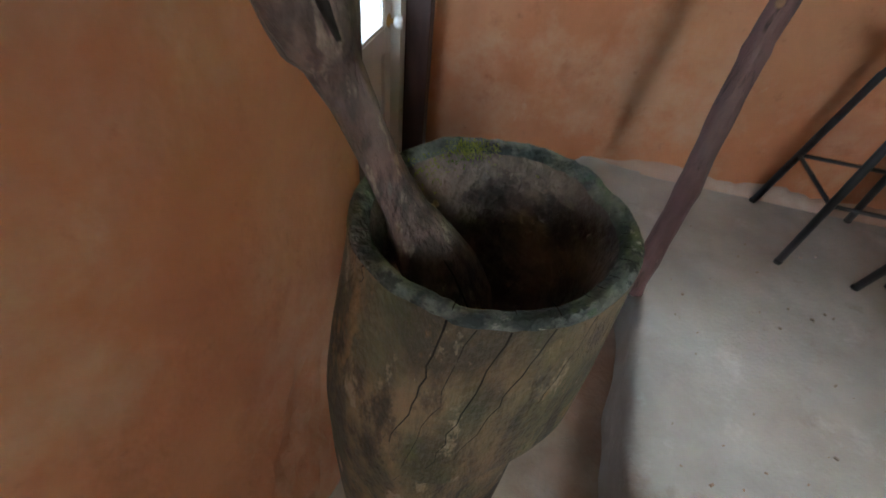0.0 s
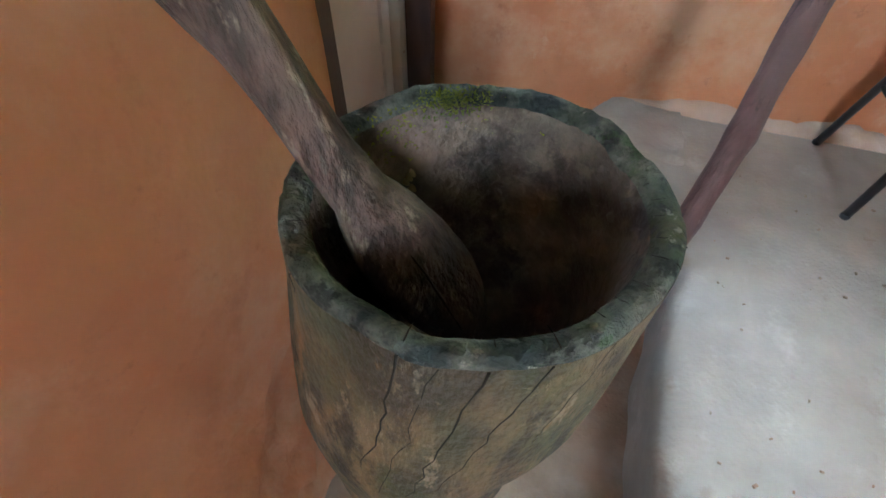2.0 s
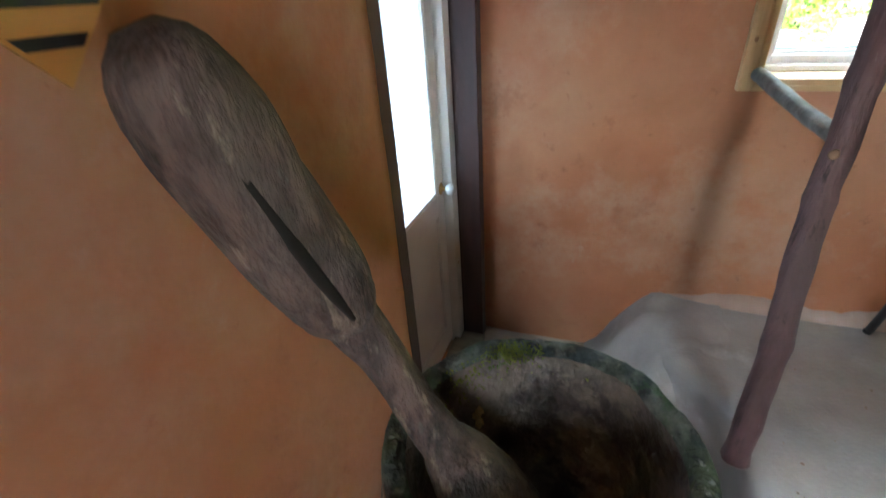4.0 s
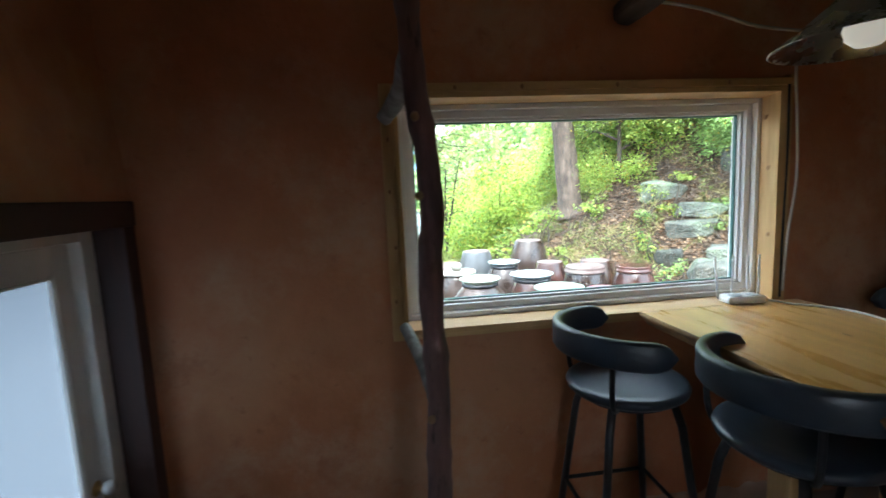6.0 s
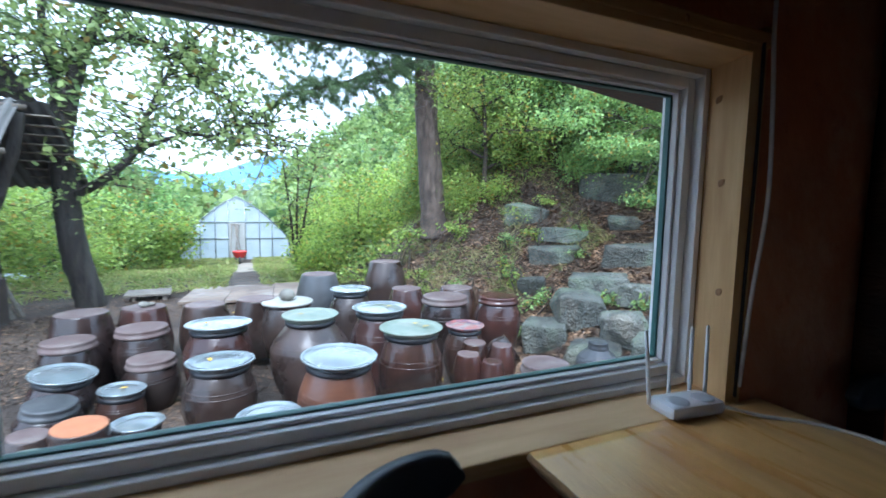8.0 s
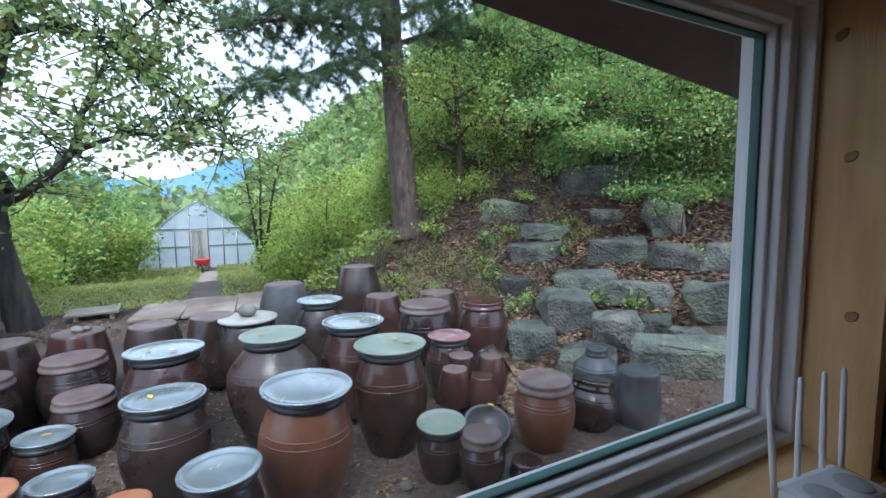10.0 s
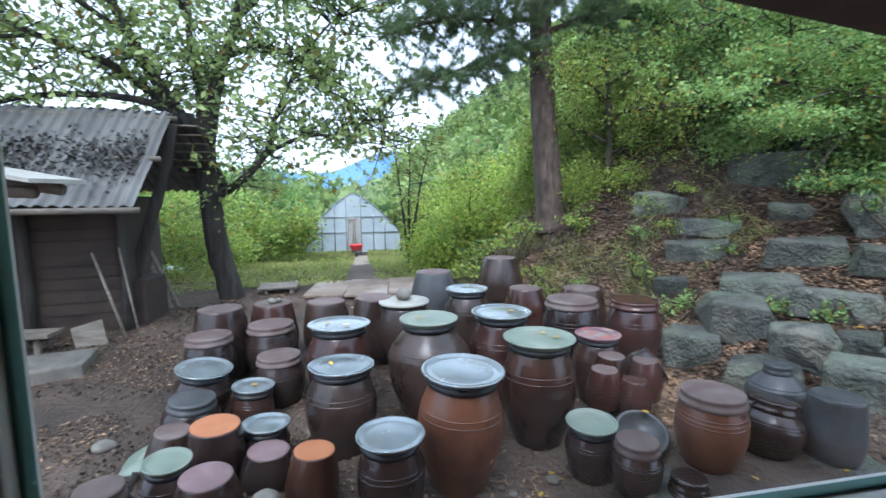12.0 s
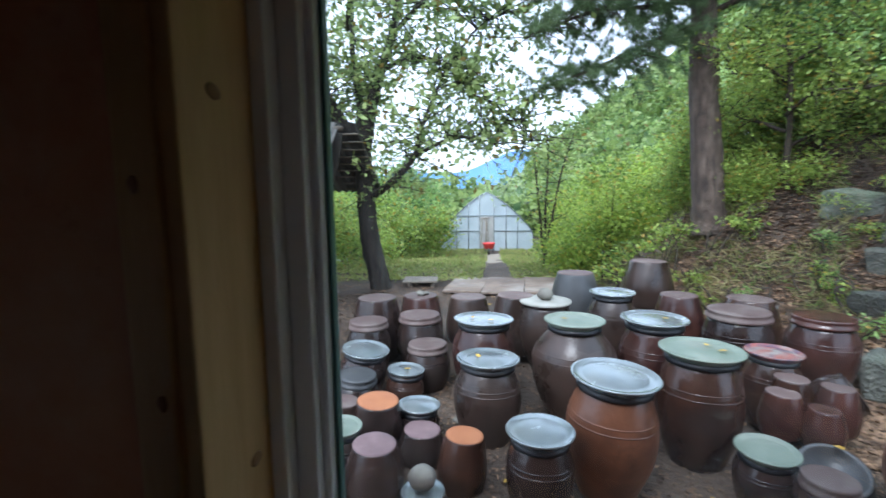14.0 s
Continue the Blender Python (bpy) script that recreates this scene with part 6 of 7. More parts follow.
def corrugated(name, a, b, c, d, waves, rise, parent, label):
    acc = Acc()
    N, K = waves * 6, 10
    nrm = (b - a).cross(d - a).normalized()
    verts = []
    for lay in (0.0, -0.008):
        for i in range(N + 1):
            for j in range(K + 1):
                s, t = i / N, j / K
                p = (a * (1 - s) + b * s) * (1 - t) + (d * (1 - s) + c * s) * t
                sag = 0.03 * noise.noise(Vector((s * 9, t * 3, 0)))
                verts.append(p + nrm * (rise * math.sin(s * waves * 2 * math.pi) + lay + sag))
    k = (N + 1) * (K + 1)
    fs = []
    for i in range(N):
        for j in range(K):
            q = (i * (K + 1) + j, (i + 1) * (K + 1) + j, (i + 1) * (K + 1) + j + 1, i * (K + 1) + j + 1)
            fs += [q, tuple(reversed([w + k for w in q]))]
    acc.add(verts, fs)
    return obj(name, acc, M_SHEET, parent, label)


corrugated("roof", E0, E1, R1, R0, 46, 0.022, shed, "mossy grey corrugated roof sheets")
corrugated("roof", R0 + Vector((0.25, 0.02, 0.0)), R1, R1 + Vector((0, 1.6, -1.0)), R0 + Vector((0.25, 1.7, -1.05)), 46, 0.022, shed, "far slope of the corrugated roof")
for t in (0.0, 0.5, 0.97):
    acc = Acc()
    a, b = E0.lerp(R0, t) + Vector((0.06, 0, -0.05)), E1.lerp(R1, t) + Vector((0, 0, -0.05))
    tube(acc, [a, b], 0.035, 8, 0.1)
    obj("purlin", acc, M_OLDWOOD, shed, "grey round purlin")
acc = Acc()
for k in range(9):
    p = R0 + Vector((0.05, 0.06 + 0.17 * k, -0.08 - 0.105 * k))
    box(acc, p.x - 0.45, p.y, p.z - 0.09, p.x + 0.22, p.y + 0.15, p.z - 0.07, 0.003)
obj("soffit", acc, M_OLDWOOD, shed, "brown boards under the far eave")
acc = Acc()
tube(acc, smooth_path([(-1.98, 8.75, 0.42), (-1.82, 8.78, 0.95), (-1.62, 8.8, 1.55), (-1.45, 8.82, 2.15), (-1.40, 8.84, 2.55)], 5), 0.075, 10, 0.15)
obj("leaning_post", acc, M_BARK, shed, "thick dark leaning corner post")
acc = Acc()
box(acc, -2.35, 8.45, -0.5, -1.72, 9.15, 0.42, 0.05)
obj("plinth", acc, M_SHEDWALL, shed, "clay plinth under the post")
scatter_quads("roof_litter", 2200, lambda r, c: np.array([E0.lerp(E1, a).lerp(R0.lerp(R1, a), b) + Vector((0, -0.02, 0.03)) for a, b in zip(r.uniform(0.02, 0.5, c), np.clip(r.normal(0.45, 0.13, c), 0.1, 0.9))]), 0.026, M_BARK, "dead leaves and twigs lying on the shed roof", "leaf litter", 5, 0.5)

side_roof = thing("side_canopy", "pale flat sheet canopy on rough rafters", "canopy")
acc = Acc()
acc.add([(-3.2, 6.6, 2.0), (-0.88, 5.75, 1.62), (-1.05, 5.4, 1.62), (-3.4, 6.1, 2.02), (-3.2, 6.6, 2.03), (-0.88, 5.75, 1.65), (-1.05, 5.4, 1.65), (-3.4, 6.1, 2.05)],
        [(0, 1, 2, 3), (7, 6, 5, 4), (0, 4, 5, 1), (1, 5, 6, 2), (2, 6, 7, 3), (3, 7, 4, 0)], False)
obj("sheet", acc, L_WHITE, side_roof, "pale weathered sheet")
for a, b in (((-3.3, 6.2, 1.9), (-1.05, 5.75, 1.58)), ((-3.3, 5.9, 1.65), (-1.2, 5.7, 1.56))):
    acc = Acc()
    tube(acc, [a, b], 0.045, 9, 0.2)
    obj("rafter", acc, M_OLDWOOD, side_roof, "grey round rafter")
acc = Acc()
tube(acc, [(-3.3, 6.05, -0.5), (-3.28, 6.05, 1.85)], 0.05, 9, 0.2)
obj("post", acc, M_OLDWOOD, side_roof)
acc = Acc()
box(acc, -3.4, 6.85, -0.6, -1.75, 7.45, -0.16, 0.03, Matrix.Translation((-1.75, 7.2, 0)) @ Matrix.Rotation(radians(14), 4, 'Z') @ Matrix.Translation((1.75, -7.2, 0)))
tagged(obj("stone_step", acc, M_STONE), "low worn stone step along the shed", "step")
for i, (a, b, r, lab) in enumerate((((-2.30, 9.55, 1.02), (-1.80, 9.5, -0.30), 0.03, "old grey plank leaning on the shed"), ((-2.2, 9.62, 0.9), (-1.72, 9.6, -0.30), 0.025, "old grey plank leaning on the shed"))):
    acc = Acc()
    a, b = Vector(a), Vector(b)
    d = (b - a).normalized()
    box(acc, -r * 2, -0.012, 0, r * 2, 0.012, (b - a).length, 0.003, Matrix.Translation(a) @ d.to_track_quat('Z', 'Y').to_matrix().to_4x4())
    tagged(obj("plank", acc, M_OLDWOOD), lab, "plank", "leaning planks")
for a, b, r in (((-2.10, 8.02, 0.86), (-1.66, 7.80, -0.30), 0.017), ((-1.86, 8.15, 0.9), (-1.60, 7.95, -0.32), 0.014)):
    acc = Acc()
    tube(acc, [a, b], r, 8, 0.15)
    tagged(obj("tool_handle", acc, M_OLDWOOD), "long wooden tool handle leaning on the shed", "tool", "leaning tools")
acc = Acc()
box(acc, -0.16, -0.015, 0, 0.16, 0.015, 0.42, 0.004, pose(-1.98, 7.68, -0.36, -18, -14, 14))
tagged(obj("leaning_board", acc, M_OLDWOOD), "small grey board leaning on the shed wall", "board")
acc = Acc()
lathe(acc, [(0.09, 0), (0.10, 0.02), (0.12, 0.16), (0.125, 0.17), (0.11, 0.165), (0.09, 0.03), (0.001, 0.02)], 24)
tagged(obj("bucket", acc, M_RED, None, "", (-3.0, 7.55, 0.02)), "small red plastic bucket on a ledge", "bucket")
acc = Acc()
box(acc, -3.6, 7.42, -0.03, -2.3, 7.72, 0.018, 0.01)
ledge = thing("shed_bench", "dark rough plank bench along the shed", "bench")
obj("seat_board", acc, M_OLDWOOD, ledge)
for x in (-3.5, -2.5):
    acc = Acc()
    tube(acc, [(x, 7.57, -0.55), (x, 7.57, -0.031)], 0.04, 8, 0.2)
    obj("leg", acc, M_OLDWOOD, ledge)
acc = Acc()
box(acc, -5.0, 13.6, -0.75, -3.2, 14.6, -0.22, 0.02)
tagged(obj("covered_pile", acc, M_FILM), "pale sheeted pile among the bushes", "pile")

# ---- greenhouse, wheelbarrow and far land ----
GHW, GHX, GHY, GHZ = 2.3, 0.82, 24.0, -1.15
greenhouse = thing("greenhouse", "white plastic-film tunnel greenhouse with a gabled end", "greenhouse", (GHX, GHY, GHZ))


def arch(t):
    """The end outline, t from 0 (west foot) to 1 (east foot): short walls and a pointed, slightly bowed top."""
    u = abs(2 * t - 1)
    if u > 0.75:
        q = (1 - u) / 0.25
        x, z = GHW * (1 - 0.04 * q * q), 1.05 * q
    else:
        q = 1 - u / 0.75
        x, z = GHW * 0.96 * (1 - q), 1.05 + 1.85 * (0.5 * q + 0.5 * math.sin(math.pi / 2 * q))
    return math.copysign(x, 2 * t - 1), z


N = 28
acc = Acc()
end = [arch(i / N) for i in range(N + 1)]
acc.add([(x, 0, z) for x, z in end], [tuple(range(N + 1))], False)
obj("end_wall", acc, M_FILM, greenhouse, "hazy white film end wall")
acc = Acc()
acc.add([(x, 0.01, z) for x, z in end] + [(x, 14, z) for x, z in end], [(i, i + 1, i + N + 2, i + N + 1) for i in range(N)])
obj("roof", acc, M_FILM, greenhouse, "hazy white film roof")
for x in (-1.5, -0.9, -0.35, 0.35, 0.95, 1.5):
    top = max(z for t, (px, z) in [(0, arch(i / 60)) for i in range(61)] if abs(px - x) < 0.12 or z < 0.1)
    acc = Acc()
    tube(acc, [(x, -0.03, 0), (x, -0.03, top)], 0.022, 6)
    obj("upright", acc, L_STEEL, greenhouse)
for z in (1.0, 1.75):
    w = max(px for px, pz in end if pz >= z - 0.15)
    acc = Acc()
    tube(acc, [(-w, -0.035, z), (w, -0.035, z)], 0.022, 6)
    obj("crossbar", acc, L_STEEL, greenhouse)
acc = Acc()
tube(acc, [(x, -0.02, z) for x, z in end], 0.03, 6)
obj("hoop", acc, L_STEEL, greenhouse)
acc = Acc()
box(acc, -0.34, -0.06, 0.02, 0.34, -0.04, 1.72, 0.004)
obj("door", acc, surface("door_film", (0.34, 0.34, 0.32), (0.42, 0.42, 0.40), 2.0, (0.4, 0.6), 0.2), greenhouse, "grey film door")
for i, (x, lean) in enumerate(((-0.12, 6), (0.05, -4), (0.2, -9), (-0.3, 3))):
    acc = Acc()
    tube(acc, [(0, 0, 0), (0, 0.05, 1.7)], 0.02, 6)
    tube(acc, [(-0.09, 0.05, 1.66), (0.09, 0.05, 1.66)], 0.018, 6)
    tagged(obj("garden_rake", acc, M_OLDWOOD, None, "", pose(GHX + x, GHY - 0.35, GHZ, -6, lean, 0)), "long-handled garden tool leaning on the greenhouse", "garden tool", "greenhouse tools")
barrow = thing("wheelbarrow", "red wheelbarrow standing on the path", "wheelbarrow", (0.93, 22.6, ground_z(0.93, 22.6)))
acc = Acc()
lathe(acc, [(0.18, 0.24), (0.20, 0.25), (0.30, 0.50), (0.31, 0.52), (0.28, 0.50), (0.17, 0.27), (0.001, 0.26)], 20)
obj("tray", acc, M_RED, barrow)
for s in (-1, 1):
    acc = Acc()
    tube(acc, [(s * 0.12, -0.5, 0.2), (s * 0.18, 0.1, 0.28), (s * 0.26, 0.75, 0.45)], 0.018, 6)
    obj("handle", acc, M_BLACK, barrow)
    acc = Acc()
    tube(acc, [(s * 0.2, 0.3, 0.3), (s * 0.2, 0.32, 0.0)], 0.018, 6)
    obj("leg", acc, M_BLACK, barrow)
acc = Acc()
lathe(acc, [(0.06, -0.03), (0.15, -0.04), (0.17, 0.0), (0.15, 0.04), (0.06, 0.03)], 18)
obj("wheel", acc, M_BLACK, barrow, "", Matrix.Translation((0, -0.5, 0.17)) @ turn_x)


def ridge(name, y, x0, x1, height, depth, label, material):
    acc = Acc()
    xs, K = [x0 + (x1 - x0) * i / 120 for i in range(121)], 8
    verts = [(x, y + depth * t, -3 + (height(x) + 3) * math.sin(min(1, t) * math.pi / 2) * (1 + 0.08 * noise.noise(Vector((x * 0.03, t * 3, 0))))) for x in xs for t in [j / K for j in range(K + 1)]]
    n = K + 1
    acc.add(verts, [(i * n + j, (i + 1) * n + j, (i + 1) * n + j + 1, i * n + j + 1) for i in range(120) for j in range(K)])
    return tagged(obj(name, acc, material), label, "mountain", kind="structure")


# far ridge; its haze is only in the material's blue
ridge("backdrop_ridge", 420, -600, 500, lambda x: 40 + 14 * math.sin(x * 0.013 + 0.6) + 7 * math.sin(x * 0.041), 180, "distant mountain ridge painted in haze blue", M_HAZE_TINT)


# wooded hill beyond the greenhouse, rising to the east
def hill_z(x, y):
    return ground_z(x, y, False) - 0.4 + 0.66 * max(0.0, min(x - 0.5, 62)) * step(34, 82, y) + step(30, 55, y) * (4.0 * noise.noise(Vector((x * 0.05, y * 0.05, 0))) + 1.5 * noise.noise(Vector((x * 0.19, y * 0.19, 5))))


acc = Acc()
xs, ys = [-60 + 4 * i for i in range(50)], [27 + 4 * i for i in range(34)]
n = len(ys)
acc.add([(x, y, hill_z(x, y)) for x in xs for y in ys], [(i * n + j, (i + 1) * n + j, (i + 1) * n + j + 1, i * n + j + 1) for i in range(len(xs) - 1) for j in range(n - 1)])
tagged(obj("far_hill", acc, M_SHRUB2), "green wooded hillside in the distance", "hill", kind="structure")


# ---- foliage ----
def clumps(blobs, leaf, per, seed, flat=0.9):
    """Points in uneven ellipsoid shells, for leaves."""
    def f(r, _):
        out = []
        for (cx, cy, cz, rx, ry, rz) in blobs:
            k = int(per * (rx * ry * rz) ** (2 / 3))
            d = r.normal(size=(k, 3))
            d /= np.linalg.norm(d, axis=1)[:, None]
            rad = r.uniform(0.25, 1.0, k) ** 0.5
            sub = r.normal(size=(max(4, k // 60), 3))
            sub /= np.linalg.norm(sub, axis=1)[:, None]
            pick = r.integers(0, len(sub), k)
            d = d * 0.55 + sub[pick] * 0.65
            out.append(np.array([cx, cy, cz]) + d * rad[:, None] * np.array([rx, ry, rz]))
        return np.concatenate(out)
    return f


def bush(name, blobs, leaf, per, material, label, category, seed, lean=(0.0, 0.0)):
    """A shrub: stems that fork to its clumps, and its leaves; lean shifts the feet of its stems."""
    bs = thing(name, label, category)
    r = random.Random(seed)
    cx, cy = sum(b[0] for b in blobs) / len(blobs), sum(b[1] for b in blobs) / len(blobs)
    acc = Acc()
    for b in blobs:
        for k in range(3):
            foot = Vector((b[0] * 0.6 + cx * 0.4 + r.uniform(-0.2, 0.2) + lean[0], b[1] * 0.6 + cy * 0.4 + r.uniform(-0.2, 0.2) + lean[1], 0))
            foot.z = ground_z(foot.x, foot.y) - 0.05
            tip = Vector((b[0] + r.uniform(-0.7, 0.7) * b[3], b[1] + r.uniform(-0.7, 0.7) * b[4], b[2] + r.uniform(0.2, 0.9) * b[5]))
            mid = foot.lerp(tip, 0.5) + Vector((r.uniform(-0.15, 0.15), r.uniform(-0.15, 0.15), 0.1))
            p = smooth_path([foot, mid, tip], 4)
            tube(acc, p, taper(len(p), 0.016 + 0.006 * b[5], 0.004), 5)
    obj("stems", acc, M_TWIG, bs)
    lv = scatter_quads("leaves", 0, clumps(blobs, leaf, per, seed), leaf, material, "", "", seed, 0.9, 0.55)
    lv.parent = bs
    return bs


def scrub(rnd, n, xr, yr, hr, wr, lift=0.0):
    """Blobs for a thicket standing on the ground."""
    out = []
    for _ in range(n):
        x, y = rnd.uniform(*xr), rnd.uniform(*yr)
        h, w = rnd.uniform(*hr), rnd.uniform(*wr)
        out.append((x, y, ground_z(x, y, False) + h * 0.55 + lift, w, w, h * 0.6))
    return out


rn = random.Random(21)
bush("thicket", scrub(rn, 12, (-6.5, -1.5), (11.3, 15.5), (0.9, 1.7), (0.7, 1.1)), 0.045, 3000, M_SHRUB, "bushy green thicket behind the shed", "shrub", 31)
bush("thicket", scrub(rn, 10, (-8.5, -0.6), (16, 21), (1.6, 2.8), (1.0, 1.6)), 0.07, 1700, M_SHRUB, "tall green thicket beyond the yard", "shrub", 32)
bush("thicket", scrub(rn, 9, (-9, -2.2), (22, 27), (2.6, 4.6), (1.5, 2.2)), 0.10, 1000, M_SHRUB2, "dark green trees beside the greenhouse", "shrub", 33)
bush("thicket", scrub(rn, 11, (2.4, 4.6), (10.8, 14.0), (0.8, 1.6), (0.6, 0.9)), 0.040, 3400, M_BRIGHT, "bright yellow-green shrubs by the sapling", "shrub", 34)
bush("thicket", scrub(rn, 12, (3.6, 8.0), (13, 19), (1.4, 2.4), (0.9, 1.4)), 0.06, 2000, M_BRIGHT, "bright yellow-green thicket on the slope", "shrub", 35)
bush("thicket", scrub(rn, 10, (5.5, 13.0), (19, 27), (2.5, 4.5), (1.5, 2.4)), 0.10, 1100, M_SHRUB, "green trees climbing the slope", "shrub", 36)
bush("bank_shrub", scrub(rn, 9, (4.9, 7.0), (9.8, 11.8), (1.2, 2.4), (0.6, 0.9)), 0.035, 4200, M_SHRUB, "leafy green shrub beside the pine", "shrub", 37)
bush("bank_shrub", scrub(rn, 8, (6.4, 9.2), (8.9, 10.8), (1.4, 2.6), (0.7, 1.1)), 0.035, 3600, M_SHRUB, "leafy green shrub above the boulders", "shrub", 38)
bush("bank_shrub", [(6.7, 6.6, 2.35, 0.7, 0.5, 0.22), (6.0, 6.3, 2.35, 0.7, 0.5, 0.20), (7.4, 6.8, 2.9, 0.9, 0.6, 0.4), (8.2, 6.6, 2.4, 0.8, 0.7, 0.5), (6.6, 6.25, 1.65, 0.55, 0.4, 0.14), (7.6, 6.1, 1.65, 0.7, 0.5, 0.25), (5.3, 6.5, 2.7, 0.6, 0.5, 0.18), (6.4, 6.9, 3.2, 0.9, 0.7, 0.3), (8.4, 7.6, 3.3, 1.0, 0.8, 0.5), (7.2, 7.3, 2.75, 0.8, 0.6, 0.22), (9.2, 6.4, 2.9, 0.9, 0.9, 0.7)], 0.028, 5200, M_SHRUB2, "arching green branches over the boulders", "shrub", 39, (2.6, 1.6))
bush("bank_shrub", scrub(rn, 12, (8.4, 13.0), (6.8, 12.5), (1.6, 3.4), (1.1, 1.8)), 0.055, 2200, M_SHRUB2, "dense dark green undergrowth on the slope", "shrub", 40)
bush("bank_shrub", scrub(rn, 12, (7.2, 11.0), (9.8, 15), (1.6, 3.0), (1.0, 1.5)), 0.05, 2400, M_SHRUB, "dense green undergrowth behind the pine", "shrub", 45)
bush("bank_shrub", scrub(rn, 12, (9.5, 17), (12, 22), (2.5, 4.5), (1.6, 2.4)), 0.09, 1300, M_SHRUB2, "dark green trees high on the slope", "shrub", 46)
bush("bank_shrub", scrub(rn, 8, (7.6, 10.5), (4.4, 7.0), (0.9, 1.8), (0.7, 1.1)), 0.04, 3000, M_SHRUB2, "low green undergrowth above the stones", "shrub", 47)


def cover(rnd, n, xr, yr, zmin, wr, hr):
    """Clumps that stand close together on the upper slope, above zmin."""
    out = []
    while len(out) < n:
        x, y = rnd.uniform(*xr), rnd.uniform(*yr)
        g = ground_z(x, y, False)
        if g > zmin:
            w, hh = rnd.uniform(*wr), rnd.uniform(*hr)
            out.append((x, y, g + hh * 0.7, w, w, hh))
    return out


bush("bank_shrub", cover(rn, 20, (4.9, 7.6), (8.6, 10.6), 1.25, (0.35, 0.6), (0.30, 0.65)), 0.026, 7500, M_SHRUB, "leafy yellow-green shrubs along the bank top", "shrub", 81)
bush("bank_shrub", cover(rn, 22, (6.6, 9.5), (7.2, 9.4), 1.75, (0.4, 0.7), (0.30, 0.6)), 0.028, 6500, M_SHRUB2, "leafy green shrubs over the boulders", "shrub", 82)
bush("bank_shrub", cover(rn, 20, (7.4, 10.5), (5.6, 7.6), 1.5, (0.4, 0.7), (0.25, 0.5)), 0.028, 6000, M_SHRUB2, "leafy green shrubs above the stones", "shrub", 83)
bush("bank_shrub", cover(rn, 20, (7.5, 12.5), (9.0, 13.0), 2.0, (0.6, 1.0), (0.5, 1.0)), 0.04, 3600, M_SHRUB, "tall leafy shrubs on the upper slope", "shrub", 84)
bush("bank_shrub", cover(rn, 18, (9.0, 15.0), (6.0, 10.0), 2.4, (0.6, 1.1), (0.5, 1.0)), 0.04, 3600, M_SHRUB2, "tall dark leafy shrubs on the upper slope", "shrub", 85)
bush("bank_shrub", cover(rn, 14, (4.6, 6.6), (10.2, 12.5), 0.9, (0.5, 0.8), (0.5, 0.9)), 0.034, 5000, M_SHRUB, "leafy shrubs behind the pine", "shrub", 86)
bush("bank_shrub", [(5.62, 8.05, 1.42, 0.4, 0.3, 0.15), (5.95, 8.0, 1.62, 0.3, 0.3, 0.12)], 0.022, 5200, M_SHRUB, "small leafy shrub in front of a dark boulder", "shrub", 87)
bush("bank_shrub", [(6.95, 6.0, 1.42, 0.4, 0.3, 0.16), (7.3, 5.9, 1.58, 0.4, 0.3, 0.18)], 0.022, 5200, M_SHRUB2, "small leafy shrub before an upright boulder", "shrub", 88)
bush("fern_patch", [(3.55, 9.3, 0.75, 0.6, 0.4, 0.16), (3.1, 9.7, 0.55, 0.5, 0.4, 0.18), (3.9, 9.0, 0.95, 0.4, 0.3, 0.16), (4.5, 8.6, 1.1, 0.4, 0.3, 0.15), (2.9, 9.0, 0.35, 0.4, 0.3, 0.2)], 0.035, 3000, M_SHRUB, "low ferny weeds at the foot of the pine", "weeds", 41)
for i, (x, y) in enumerate(((4.75, 6.55), (5.35, 5.75), (5.9, 6.95), (5.0, 6.45), (5.6, 5.35), (6.3, 7.4), (4.2, 7.6), (4.4, 6.2), (5.2, 7.9), (6.7, 5.3))):
    bush("weed", [(x, y, ground_z(x, y) + 0.14, 0.22, 0.2, 0.14)], 0.022, 5000, M_SHRUB2, "small green weed between the stones", "weeds", 50 + i)


def far_crowns(r, _):
    """Leaves of many rounded tree crowns that stand on the far hillside."""
    out = []
    for x, y in zip(r.uniform(-25, 75, 620), r.uniform(31, 88, 620)):
        rad, hgt = r.uniform(1.4, 3.0), r.uniform(1.5, 4.2)
        d = r.normal(size=(170, 3))
        d /= np.linalg.norm(d, axis=1)[:, None]
        d *= r.uniform(0.6, 1.0, 170)[:, None]
        out.append(np.array([x, y, hill_z(x, y) + hgt * 0.6]) + d * np.array([rad, rad, hgt * 0.7]))
    return np.concatenate(out)


scatter_quads("far_wood", 0, far_crowns, 0.34, M_FAR, "green woods covering the far hillside", "woods", 61, 0.9, 0.7)
M_DRY = leaf_mat("dry_weed_blades", (0.09, 0.075, 0.035), (0.36, 0.33, 0.14), (0.16, 0.24, 0.05), 0.25)
scatter_quads("dry_weeds", 9000, on_ground(2.9, 6.6, 6.9, 10.2, 0.07, keep=lambda x, y: x > toe(y) - 0.2 and noise.noise(Vector((x * 1.3, y * 1.3, 2))) > -0.05), 0.085, M_DRY, "dry yellowed weeds and grass on the bank", "weeds", 63, 2.2, 0.07)
rw = random.Random(77)
for i in range(16):
    x, y = rw.uniform(3.5, 6.2), rw.uniform(7.0, 9.2)
    bush("weed", [(x, y, ground_z(x, y) + 0.12, rw.uniform(0.14, 0.3), 0.2, rw.uniform(0.10, 0.2))], 0.02, 4200, M_SHRUB if i % 3 else M_BRIGHT, "low leafy weed in the leaf litter", "weeds", 120 + i)
acc = Acc()
ys = spread(16.0, 22.5, 0.4)
